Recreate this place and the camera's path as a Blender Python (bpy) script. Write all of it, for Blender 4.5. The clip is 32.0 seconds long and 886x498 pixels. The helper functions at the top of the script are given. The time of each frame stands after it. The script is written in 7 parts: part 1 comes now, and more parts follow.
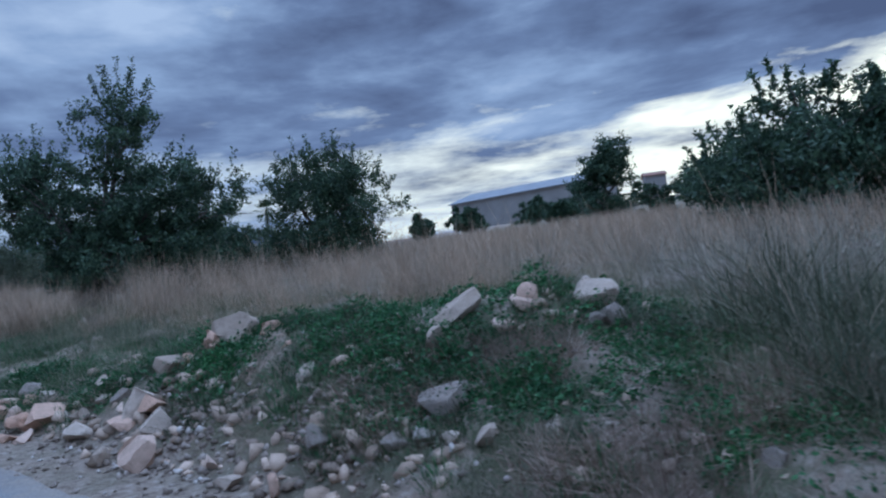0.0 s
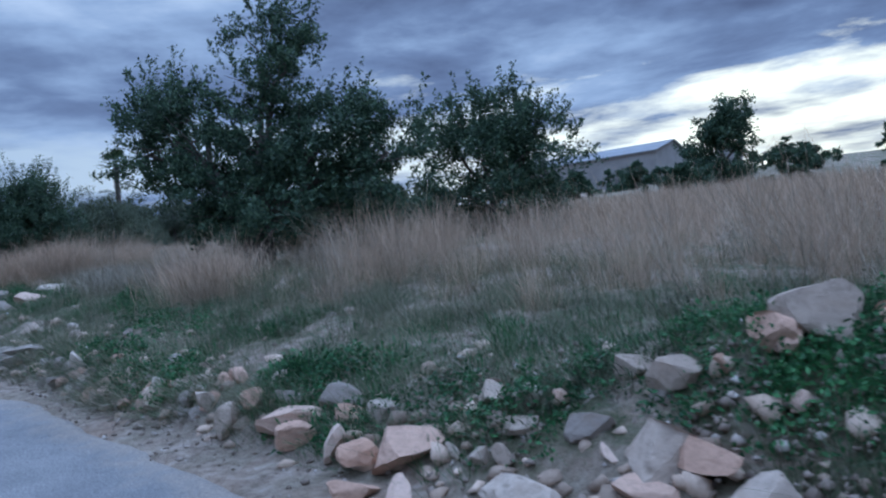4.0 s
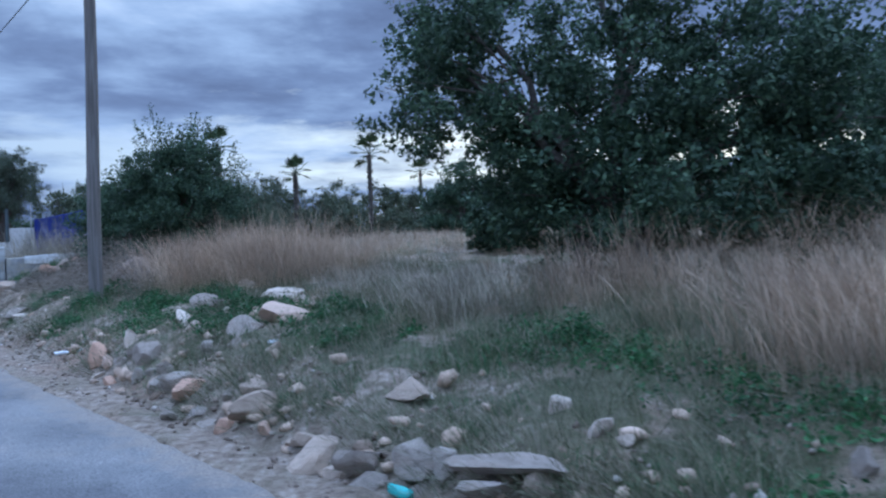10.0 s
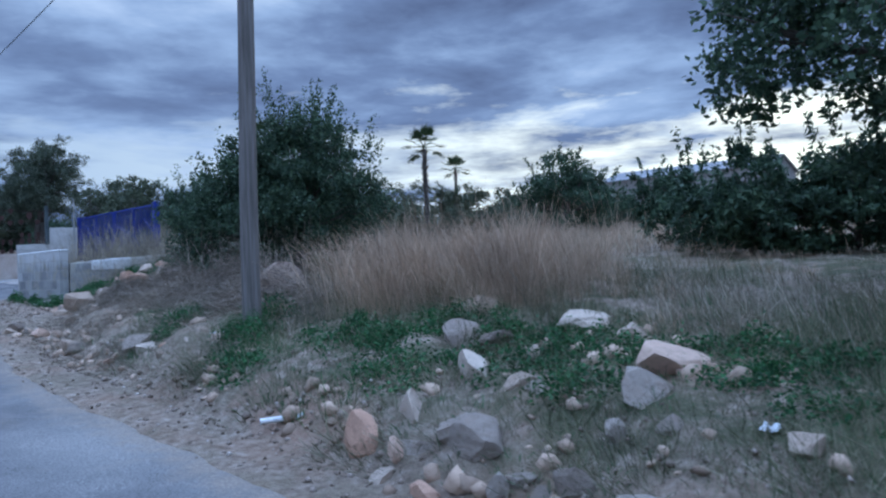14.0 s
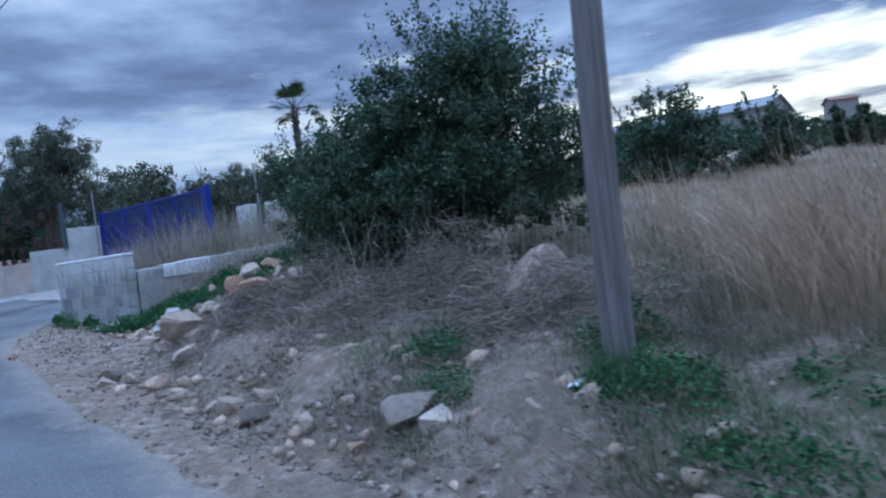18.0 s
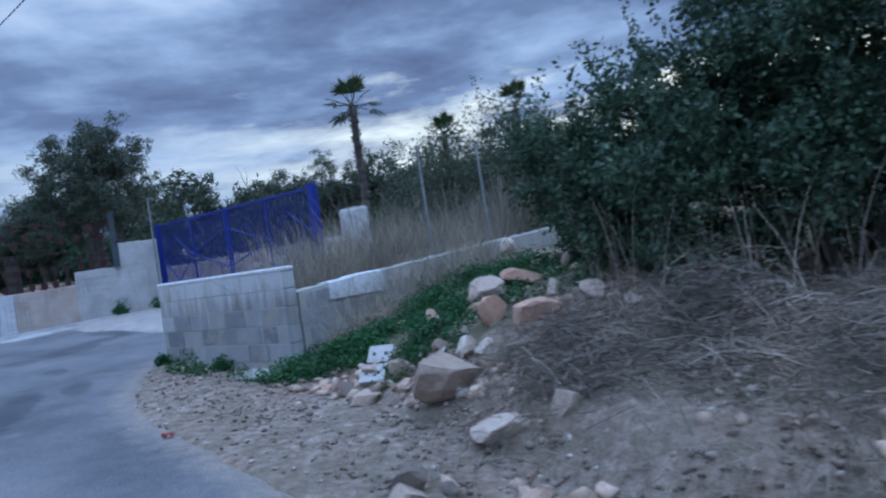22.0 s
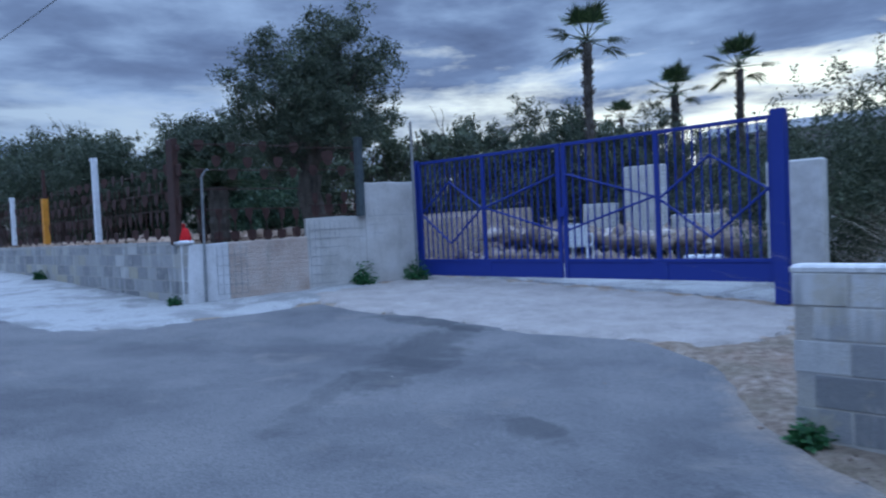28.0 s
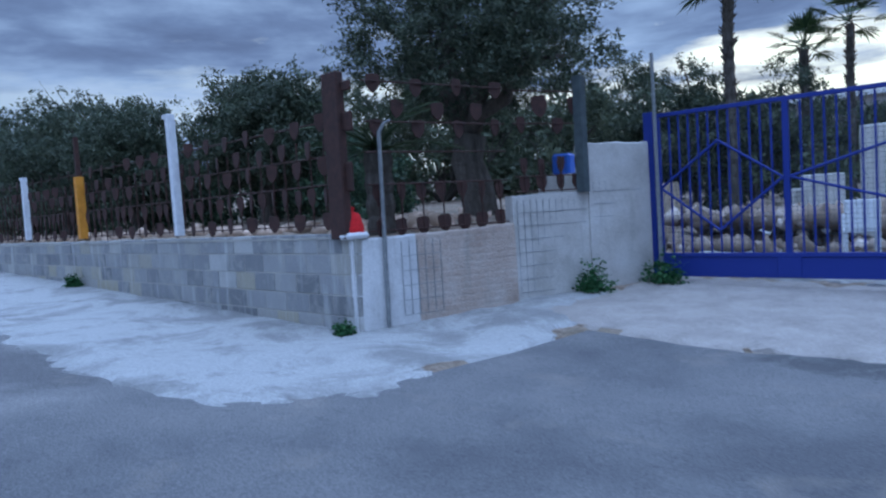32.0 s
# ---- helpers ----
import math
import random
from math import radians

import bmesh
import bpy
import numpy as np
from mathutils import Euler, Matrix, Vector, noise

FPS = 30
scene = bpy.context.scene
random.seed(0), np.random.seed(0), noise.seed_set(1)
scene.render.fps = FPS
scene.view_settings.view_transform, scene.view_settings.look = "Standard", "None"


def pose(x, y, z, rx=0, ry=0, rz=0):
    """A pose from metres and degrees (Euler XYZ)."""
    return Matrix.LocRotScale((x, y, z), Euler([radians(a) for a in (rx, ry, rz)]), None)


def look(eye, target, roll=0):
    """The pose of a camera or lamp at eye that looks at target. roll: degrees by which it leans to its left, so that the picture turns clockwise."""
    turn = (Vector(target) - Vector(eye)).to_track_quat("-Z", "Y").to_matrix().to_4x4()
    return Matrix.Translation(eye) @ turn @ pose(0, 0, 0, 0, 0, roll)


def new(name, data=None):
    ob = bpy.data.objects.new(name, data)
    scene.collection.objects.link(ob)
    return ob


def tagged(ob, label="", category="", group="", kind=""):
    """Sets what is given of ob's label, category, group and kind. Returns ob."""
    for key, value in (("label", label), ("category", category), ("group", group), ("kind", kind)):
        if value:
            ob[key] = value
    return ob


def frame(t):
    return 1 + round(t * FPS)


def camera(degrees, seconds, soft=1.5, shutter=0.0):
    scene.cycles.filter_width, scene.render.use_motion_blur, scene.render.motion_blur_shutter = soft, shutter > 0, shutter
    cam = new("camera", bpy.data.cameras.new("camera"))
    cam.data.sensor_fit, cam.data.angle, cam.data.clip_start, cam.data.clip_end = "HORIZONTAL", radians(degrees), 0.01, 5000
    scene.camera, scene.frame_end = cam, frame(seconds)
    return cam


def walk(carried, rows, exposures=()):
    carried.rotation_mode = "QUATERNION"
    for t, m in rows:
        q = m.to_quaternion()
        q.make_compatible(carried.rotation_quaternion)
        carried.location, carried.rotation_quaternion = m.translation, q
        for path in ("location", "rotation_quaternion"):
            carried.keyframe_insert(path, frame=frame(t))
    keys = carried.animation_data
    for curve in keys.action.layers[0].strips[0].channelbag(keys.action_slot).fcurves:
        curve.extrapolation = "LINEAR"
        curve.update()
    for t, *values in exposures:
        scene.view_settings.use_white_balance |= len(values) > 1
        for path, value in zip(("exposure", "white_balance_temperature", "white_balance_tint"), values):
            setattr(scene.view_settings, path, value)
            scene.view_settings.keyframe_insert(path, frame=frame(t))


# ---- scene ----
cam = camera(63.4, 32.0, soft=2.2, shutter=0.35)
PATH = [
    (0, (-0.000, -0.056, 1.317), (0.004, 1.943, 1.393), -6.73),
    (0.5, (-0.516, 0.357, 1.323), (-0.538, 2.356, 1.380), -6.57),
    (1, (-1.007, 0.819, 1.359), (-1.064, 2.817, 1.394), -5.16),
    (1.5, (-1.533, 1.212, 1.372), (-1.635, 3.209, 1.400), -2.73),
    (2, (-2.012, 1.791, 1.415), (-2.172, 3.784, 1.418), -3.16),
    (2.5, (-2.541, 2.234, 1.447), (-2.742, 4.223, 1.432), -2.83),
    (4.5, (-4.708, 4.047, 1.573), (-4.810, 6.044, 1.582), -5.72),
    (5, (-5.222, 4.521, 1.586), (-5.318, 6.519, 1.590), -4.72),
    (5.5, (-5.777, 4.927, 1.616), (-5.876, 6.924, 1.671), -3.11),
    (6, (-6.315, 5.340, 1.626), (-6.418, 7.335, 1.710), -1.87),
    (6.5, (-6.858, 5.796, 1.675), (-7.011, 7.790, 1.719), -2.19),
    (7, (-7.423, 6.194, 1.706), (-7.579, 8.187, 1.757), -2.63),
    (7.5, (-7.924, 6.705, 1.755), (-8.116, 8.696, 1.792), -4.99),
    (8, (-8.471, 7.051, 1.802), (-8.694, 9.038, 1.822), -3.52),
    (8.5, (-8.982, 7.565, 1.835), (-9.314, 9.538, 1.838), -5.12),
    (9, (-9.545, 8.055, 1.864), (-9.699, 10.049, 1.832), -4.19),
    (9.5, (-10.061, 8.543, 1.898), (-10.207, 10.538, 1.911), -3.51),
    (10, (-10.643, 8.975, 1.935), (-10.840, 10.965, 1.966), -2.27),
    (10.5, (-11.159, 9.476, 1.942), (-11.445, 11.455, 1.932), -3.27),
    (11, (-11.752, 9.907, 1.963), (-12.123, 11.871, 1.909), -4.12),
    (11.5, (-12.221, 10.246, 2.012), (-12.677, 12.193, 1.993), -6.69),
    (12, (-12.734, 10.746, 2.045), (-13.176, 12.696, 2.027), -6.04),
    (12.5, (-13.241, 11.158, 2.019), (-13.477, 13.144, 2.038), -3.62),
    (13, (-13.717, 11.644, 2.082), (-13.952, 13.629, 2.107), -4.01),
    (13.5, (-14.207, 11.962, 2.098), (-14.445, 13.947, 2.160), -1.93),
    (15.5, (-16.228, 13.633, 2.325), (-16.281, 15.629, 2.223), -6.10),
    (16, (-16.707, 14.115, 2.326), (-16.859, 16.107, 2.232), -7.31),
    (16.5, (-17.183, 14.590, 2.380), (-17.369, 16.579, 2.283), -8.43),
    (17, (-17.690, 15.045, 2.419), (-17.834, 17.038, 2.336), -8.39),
    (17.5, (-18.166, 15.562, 2.471), (-18.306, 17.555, 2.395), -8.41),
    (18, (-18.750, 15.945, 2.501), (-18.896, 17.939, 2.452), -7.03),
    (18.5, (-19.269, 16.450, 2.523), (-19.494, 18.437, 2.482), -7.69),
    (19, (-19.814, 16.839, 2.545), (-20.031, 18.825, 2.449), -6.61),
    (19.5, (-20.297, 17.345, 2.563), (-20.494, 19.333, 2.460), -8.02),
    (20, (-20.795, 17.776, 2.595), (-20.924, 19.770, 2.516), -8.33),
    (20.5, (-21.280, 18.221, 2.593), (-21.383, 20.218, 2.571), -9.24),
    (21, (-21.727, 18.653, 2.654), (-21.825, 20.651, 2.650), -10.18),
    (21.5, (-22.206, 18.918, 2.731), (-22.244, 20.917, 2.733), -8.95),
    (22, (-22.698, 19.338, 2.774), (-22.800, 21.335, 2.765), -8.08),
    (22.5, (-23.353, 19.677, 2.802), (-23.536, 21.668, 2.790), -6.78),
    (23, (-23.912, 20.258, 2.783), (-24.121, 22.247, 2.774), -4.22),
    (23.5, (-24.452, 20.745, 2.790), (-24.690, 22.729, 2.733), -2.67),
    (24, (-24.923, 21.305, 2.806), (-25.142, 23.290, 2.697), -2.54),
    (24.5, (-25.400, 21.809, 2.838), (-25.601, 23.796, 2.719), -2.44),
    (25, (-25.882, 22.277, 2.879), (-26.089, 24.263, 2.767), -4.44),
    (25.5, (-26.378, 22.722, 2.926), (-26.602, 24.707, 2.832), -3.69),
    (27.5, (-28.668, 24.245, 3.142), (-28.830, 26.235, 3.027), -1.93),
    (28, (-29.219, 24.664, 3.152), (-29.433, 26.652, 3.091), -2.60),
    (28.5, (-29.793, 25.089, 3.169), (-30.132, 27.058, 3.079), -4.10),
    (29, (-30.289, 25.506, 3.186), (-30.603, 27.478, 3.079), -2.22),
    (29.5, (-30.794, 26.112, 3.202), (-30.921, 28.108, 3.152), -2.81),
    (30, (-31.325, 26.571, 3.205), (-31.444, 28.567, 3.143), 0.02),
    (30.5, (-31.803, 27.011, 3.234), (-31.950, 29.000, 3.087), -3.34),
    (31, (-32.316, 27.537, 3.271), (-32.510, 29.522, 3.120), -5.89),
    (31.5, (-32.777, 27.950, 3.297), (-32.916, 29.939, 3.133), -4.76),
    (32, (-33.259, 28.467, 3.312), (-33.392, 30.459, 3.201), -3.43),
]
walk(cam, [(t, look(eye, target, roll)) for t, eye, target, roll in PATH],
     exposures=((0.0, -0.2), (2.0, -0.12), (4.5, 0.02), (6.0, 0.14), (9.0, 0.24), (10.5, 0.24), (13.0, 0.08), (17.0, 0.07), (20.0, 0.19), (23.0, -0.05), (28.0, -0.08), (32.0, -0.04)))


# ---- small tools ----
def nt(mat_or_world):
    mat_or_world.use_nodes = True
    tree = mat_or_world.node_tree
    tree.nodes.clear()
    return tree


def node(tree, kind, inputs=None, **props):
    n = tree.nodes.new(kind)
    for k, v in props.items():
        setattr(n, k, v)
    for k, v in (inputs or {}).items():
        if hasattr(v, "is_output"):
            tree.links.new(v, n.inputs[k])
        else:
            n.inputs[k].default_value = v
    return n


def ramp(tree, fac, stops, interp="LINEAR"):
    n = node(tree, "ShaderNodeValToRGB", {0: fac})
    n.color_ramp.interpolation = interp
    el = n.color_ramp.elements
    while len(el) < len(stops):
        el.new(0.5)
    for e, (p, c) in zip(el, stops):
        e.position = p
        e.color = (*c, 1) if len(c) == 3 else c
    return n.outputs[0]


def mathn(tree, op, a, b=0.0, c=0.0, clamp=False):
    return node(tree, "ShaderNodeMath", {0: a, 1: b, 2: c}, operation=op, use_clamp=clamp).outputs[0]


def mixc(tree, fac, a, b, blend="MIX"):
    n = node(tree, "ShaderNodeMix", data_type="RGBA", blend_type=blend)
    for k, v in ((0, fac), (6, a), (7, b)):
        if hasattr(v, "is_output"):
            tree.links.new(v, n.inputs[k])
        else:
            n.inputs[k].default_value = v if k == 0 else (*v, 1) if len(v) == 3 else v
    return n.outputs[2]


def noisen(tree, vec, scale, detail=3.0, rough=0.55, dist=0.0, out=0):
    return node(tree, "ShaderNodeTexNoise", {"Vector": vec, "Scale": scale, "Detail": detail, "Roughness": rough, "Distortion": dist}).outputs[out]


# ---- sky and sun: overcast dusk, the sun low ahead and to the right of the road ----
SUN_AZ = radians(62)      # from +x towards +y
SUN_EL = radians(9)
world = bpy.data.worlds.new("dusk_sky")
scene.world = world
tree = nt(world)
tc = node(tree, "ShaderNodeTexCoord").outputs["Generated"]
sep = node(tree, "ShaderNodeSeparateXYZ", {0: tc})
up = mathn(tree, "MAXIMUM", sep.outputs[2], 0.0)
# clouds lie in long level bands: stretched round the horizon, squeezed with height
level = node(tree, "ShaderNodeVectorMath", {0: node(tree, "ShaderNodeCombineXYZ", {0: sep.outputs[0], 1: sep.outputs[1], 2: 0.0}).outputs[0]}, operation="NORMALIZE").outputs[0]
rise = mathn(tree, "MULTIPLY", mathn(tree, "LOGARITHM", mathn(tree, "ADD", up, 0.13), 2.71828), 2.7)
bands = node(tree, "ShaderNodeVectorMath", {0: node(tree, "ShaderNodeVectorMath", {0: level, 1: (1.9, 1.9, 0.0)}, operation="MULTIPLY").outputs[0], 1: node(tree, "ShaderNodeCombineXYZ", {0: 0.0, 1: 0.0, 2: rise}).outputs[0]}, operation="ADD").outputs[0]
warp = noisen(tree, bands, 1.1, 3.0, 0.5, 0.0, 1)
flat2 = mixc(tree, 0.12, bands, warp, "LINEAR_LIGHT")
big = noisen(tree, flat2, 1.25, 4.0, 0.52, 0.0)
fine = noisen(tree, flat2, 3.9, 6.0, 0.60, 0.0)
cover = mathn(tree, "ADD", mathn(tree, "MULTIPLY", big, 0.55), mathn(tree, "MULTIPLY", fine, 0.45))
sundir = Vector((math.cos(SUN_AZ) * math.cos(SUN_EL), math.sin(SUN_AZ) * math.cos(SUN_EL), math.sin(SUN_EL)))
toward = node(tree, "ShaderNodeVectorMath", {0: tc, 1: sundir}, operation="DOT_PRODUCT").outputs["Value"]
toward = mathn(tree, "MULTIPLY_ADD", toward, 0.5, 0.5, True)
near_sun = mathn(tree, "POWER", toward, 9.0)
# the deck thins a little high up beyond the far end of the road
THIN = Vector((math.cos(radians(117)) * math.cos(radians(20)), math.sin(radians(117)) * math.cos(radians(20)), math.sin(radians(20))))
thin = mathn(tree, "POWER", node(tree, "ShaderNodeMath", {0: node(tree, "ShaderNodeVectorMath", {0: tc, 1: THIN}, operation="DOT_PRODUCT").outputs["Value"], 1: 0.0}, operation="MAXIMUM").outputs[0], 45.0)
# a closed deck overhead, broken low down and towards the sun
deck = ramp(tree, sep.outputs[2], ((0.15, (0, 0, 0)), (0.27, (1, 1, 1))), "EASE")
cover = mathn(tree, "ADD", cover, mathn(tree, "MULTIPLY_ADD", deck, 0.15, 0.010))
cover = mathn(tree, "SUBTRACT", cover, mathn(tree, "MULTIPLY", thin, 0.035))
low = ramp(tree, sep.outputs[2], ((0.17, (1, 1, 1)), (0.27, (0, 0, 0))), "EASE")
cover = mathn(tree, "SUBTRACT", cover, mathn(tree, "MULTIPLY", mathn(tree, "MULTIPLY", near_sun, low), 0.125))
cloud = ramp(tree, cover, ((0.38, (0, 0, 0)), (0.47, (0.55, 0.55, 0.55)), (0.54, (1, 1, 1))))
sky = node(tree, "ShaderNodeTexSky", sky_type="NISHITA", sun_disc=False, sun_elevation=SUN_EL,
           sun_rotation=radians(90) - SUN_AZ, air_density=1.0, dust_density=0.6, ozone_density=3.0).outputs[0]
clear = mixc(tree, 0.75, mixc(tree, 1.0, sky, (0.10, 0.10, 0.10), "MULTIPLY"), (0.44, 0.62, 0.93))
clear = mixc(tree, near_sun, clear, (1.30, 1.42, 1.32))
shade = mathn(tree, "ADD", noisen(tree, flat2, 1.5, 6.0, 0.56), mathn(tree, "MULTIPLY", thin, 0.09))
grey = ramp(tree, shade, ((0.37, (0.092, 0.140, 0.280)), (0.50, (0.160, 0.250, 0.465)), (0.62, (0.290, 0.440, 0.730)), (0.74, (0.46, 0.63, 0.93))))
seen_sky = mixc(tree, cloud, clear, grey)
# an overcast sky is brightest overhead
lift = ramp(tree, sep.outputs[2], ((0.40, (1, 1, 1)), (0.75, (6.42, 6.32, 6.12))), "EASE")
seen_sky = mixc(tree, 1.0, seen_sky, lift, "MULTIPLY")
below = ramp(tree, sep.outputs[2], ((0.0, (0, 0, 0)), (0.01, (1, 1, 1))))
seen_sky = mixc(tree, below, (0.05, 0.055, 0.06), seen_sky)
bg = node(tree, "ShaderNodeBackground", {"Color": seen_sky, "Strength": 1.0})
tree.links.new(bg.outputs[0], node(tree, "ShaderNodeOutputWorld").inputs[0])

sun_data = bpy.data.lights.new("sun", "SUN")
sun_data.energy, sun_data.angle, sun_data.color = 0.35, radians(30), (1.0, 0.95, 0.88)
sun_ob = new("sun", sun_data)
sun_ob.matrix_world = look(sundir * 100, (0, 0, 0))

# ---- plan: u runs along the road, v from the walker's line towards the field ----
DU, DV = Vector((-0.758, 0.652, 0)), Vector((0.652, 0.758, 0))
DA = math.degrees(math.atan2(0.652, -0.758))      # heading of u


def W(u, v, z=0.0):
    return Vector((u * DU.x + v * DV.x, u * DU.y + v * DV.y, z))


def UV(x, y):
    return x * DU.x + y * DU.y, x * DV.x + y * DV.y


def smooth(a, b, x):
    t = np.clip((x - a) / (b - a), 0, 1)
    return t * t * (3 - 2 * t)


def road_z(u):
    return np.interp(u, (-200, -20, 7, 13, 17.6, 30.4, 37, 43, 49.6, 75, 300),
                     (-4.0, -1.45, -0.05, 0.22, 0.42, 1.02, 1.50, 1.80, 2.06, 2.9, 9.0))


def edge_v(u):
    """Where the asphalt ends on the field's side."""
    return np.interp(u, (-20, 6.6, 10, 13.2, 14.5, 16.2, 18.3, 20, 22, 24, 26, 28, 29.6, 30.8, 32, 33.4, 34.5, 35.4, 36.4, 37, 37.6, 38.4, 39.2, 39.84, 40.5, 41.3, 42.15, 43.6, 45.4, 46.6, 47.7, 48.0, 48.8, 50.2, 53, 80),
                     (2.35, 2.35, 2.4, 2.42, 2.46, 2.34, 2.32, 2.28, 2.22, 2.15, 2.08, 2.05, 2.08, 2.22, 2.24, 2.38, 2.55, 2.68, 2.76, 2.85, 3.05, 3.34, 3.88, 4.25, 4.85, 5.9, 6.35, 6.05, 6.05, 5.85, 5.9, 2.9, 2.25, 2.1, 2.2, 2.2))


def bank_v(u):
    """Where the bank begins to rise."""
    return np.interp(u, (-20, 6, 9, 11, 13, 28, 31, 34, 37, 40, 60), (2.9, 3.15, 3.1, 2.9, 2.8, 2.75, 3.0, 3.95, 4.8, 5.2, 5.2))


def lump(u, v, u0, v0, su, sv, h):
    return h * np.exp(-((u - u0) / su) ** 2 - ((v - v0) / sv) ** 2)


def ground_z(u, v):
    u, v = np.asarray(u, float), np.asarray(v, float)
    w = np.maximum(v - bank_v(u), 0)
    rise = 0.45 * (1 - np.exp(-w / 0.6)) + 0.115 * np.minimum(w, 4.7) + 0.06 * np.clip(w - 4.7, 0, 45) + 0.085 * np.clip(w - 50, 0, 70)
    rise = rise + lump(u, v, 5.6, 4.9, 2.0, 0.9, 0.42) + lump(u, v, 4.1, 6.1, 1.5, 0.9, 0.34) + lump(u, v, 34.3, 6.6, 1.6, 1.2, 0.35) + lump(u, v, 7.2, 4.3, 0.9, 0.6, 0.26) + lump(u, v, 3.8, 5.6, 0.9, 0.6, 0.16)
    yard = smooth(37.3, 38.8, u)                      # behind the walls the land lies flatter
    flat_rise = 0.055 * np.clip(v - 4.6, 0, 4.4) + 0.03 * np.clip(v - 9, 0, 40) + 0.09 * np.clip(v - 45, 0, 80)
    rise = rise * (1 - yard) + flat_rise * yard
    left = -0.04 * np.maximum(-2.8 - v, 0)
    return road_z(np.clip(u, -200, 300)) * (1 - smooth(40, 200, np.abs(v))) + 2.0 * smooth(40, 200, np.abs(v)) + rise + np.maximum(left, -3)


# ---- mesh tools ----
def mesh_from(name, verts, faces, mats, smooth_shade=False, face_mats=None):
    me = bpy.data.meshes.new(name)
    verts = np.asarray(verts, dtype=np.float32)
    me.vertices.add(len(verts))
    me.vertices.foreach_set("co", verts.ravel())
    if isinstance(faces, np.ndarray):
        n, k = faces.shape
        me.loops.add(n * k)
        me.polygons.add(n)
        me.loops.foreach_set("vertex_index", faces.astype(np.int32).ravel())
        me.polygons.foreach_set("loop_start", np.arange(0, n * k, k, dtype=np.int32))
    else:
        me.clear_geometry()
        me.from_pydata([tuple(map(float, p)) for p in verts], [], faces)
    if face_mats is not None:
        me.polygons.foreach_set("material_index", np.asarray(face_mats, dtype=np.int32))
    if smooth_shade:
        me.polygons.foreach_set("use_smooth", np.ones(len(me.polygons), dtype=bool))
    me.update(calc_edges=True)
    me.validate()
    for m in (mats if isinstance(mats, (list, tuple)) else [mats]):
        me.materials.append(m)
    return me


def part(name, bm, material, parent=None, label="", smooth_shade=False):
    me = bpy.data.meshes.new(name)
    bm.to_mesh(me)
    bm.free()
    me.materials.append(material)
    if smooth_shade:
        me.polygons.foreach_set("use_smooth", np.ones(len(me.polygons), dtype=bool))
    ob = new(name, me)
    if parent is not None:
        ob.parent = parent
    if label:
        tagged(ob, label)
    return ob


def mpart(name, me, parent=None, label=""):
    ob = new(name, me)
    if parent is not None:
        ob.parent = parent
    if label:
        tagged(ob, label)
    return ob


def thing(name, m, label, category, group="", kind=""):
    e = new(name)
    e.empty_display_size = 0.1
    e.matrix_world = m
    e.matrix_basis = m
    return tagged(e, label, category, group, kind)


def at(u, v, z=None, turn=0.0, lean=0.0):
    """A pose on the plan: x along the road, y from the field towards the road (turn in degrees from that)."""
    if z is None:
        z = float(ground_z(u, v))
    p = W(u, v, z)
    return pose(p.x, p.y, p.z, lean, 0, DA + turn)


def box(bm, x0, x1, y0, y1, z0, z1, bev=0.0):
    geo = bmesh.ops.create_cube(bm, size=1.0)["verts"]
    bmesh.ops.transform(bm, matrix=Matrix.Translation(((x0 + x1) / 2, (y0 + y1) / 2, (z0 + z1) / 2)) @ Matrix.Diagonal((abs(x1 - x0), abs(y1 - y0), abs(z1 - z0), 1)), verts=geo)
    if bev:
        edges = list({e for v in geo for e in v.link_edges})
        bmesh.ops.bevel(bm, geom=edges, offset=bev, segments=1, affect="EDGES", profile=0.5)
    return bm


def tube(bm, pts, radii, sides=8, cap=True):
    """A tapered tube along points."""
    rings = []
    pts = [Vector(p) for p in pts]
    for i, p in enumerate(pts):
        d = (pts[min(i + 1, len(pts) - 1)] - pts[max(i - 1, 0)]).normalized()
        a = d.cross(Vector((0.31, 0.17, 0.93)) if abs(d.z) < 0.9 else Vector((1, 0.1, 0))).normalized()
        b = d.cross(a)
        rings.append([bm.verts.new(p + (a * math.cos(k * math.tau / sides) + b * math.sin(k * math.tau / sides)) * radii[i]) for k in range(sides)])
    for r0, r1 in zip(rings, rings[1:]):
        for k in range(sides):
            bm.faces.new((r0[k], r0[(k + 1) % sides], r1[(k + 1) % sides], r1[k]))
    if cap:
        bm.faces.new(rings[0][::-1])
        bm.faces.new(rings[-1])
    return bm

# ---- materials ----
def material(name, colour=None, rough=0.8, metal=0.0, bump=None, bump_strength=0.3, bump_distance=0.01, spec=0.5):
    """colour and bump: functions of (tree, object-space vector), or a plain colour."""
    m = bpy.data.materials.new(name)
    t = nt(m)
    vec = node(t, "ShaderNodeTexCoord").outputs["Object"]
    b = node(t, "ShaderNodeBsdfPrincipled", {"Roughness": rough, "Metallic": metal, "Specular IOR Level": spec})
    c = colour(t, vec) if callable(colour) else (*colour, 1)
    if hasattr(c, "is_output"):
        t.links.new(c, b.inputs["Base Color"])
    else:
        b.inputs["Base Color"].default_value = c
    if bump:
        bn = node(t, "ShaderNodeBump", {"Strength": bump_strength, "Distance": bump_distance, "Height": bump(t, vec)})
        t.links.new(bn.outputs[0], b.inputs["Normal"])
    t.links.new(b.outputs[0], node(t, "ShaderNodeOutputMaterial").inputs[0])
    return m


def world_vec(t):
    return node(t, "ShaderNodeNewGeometry").outputs["Position"]


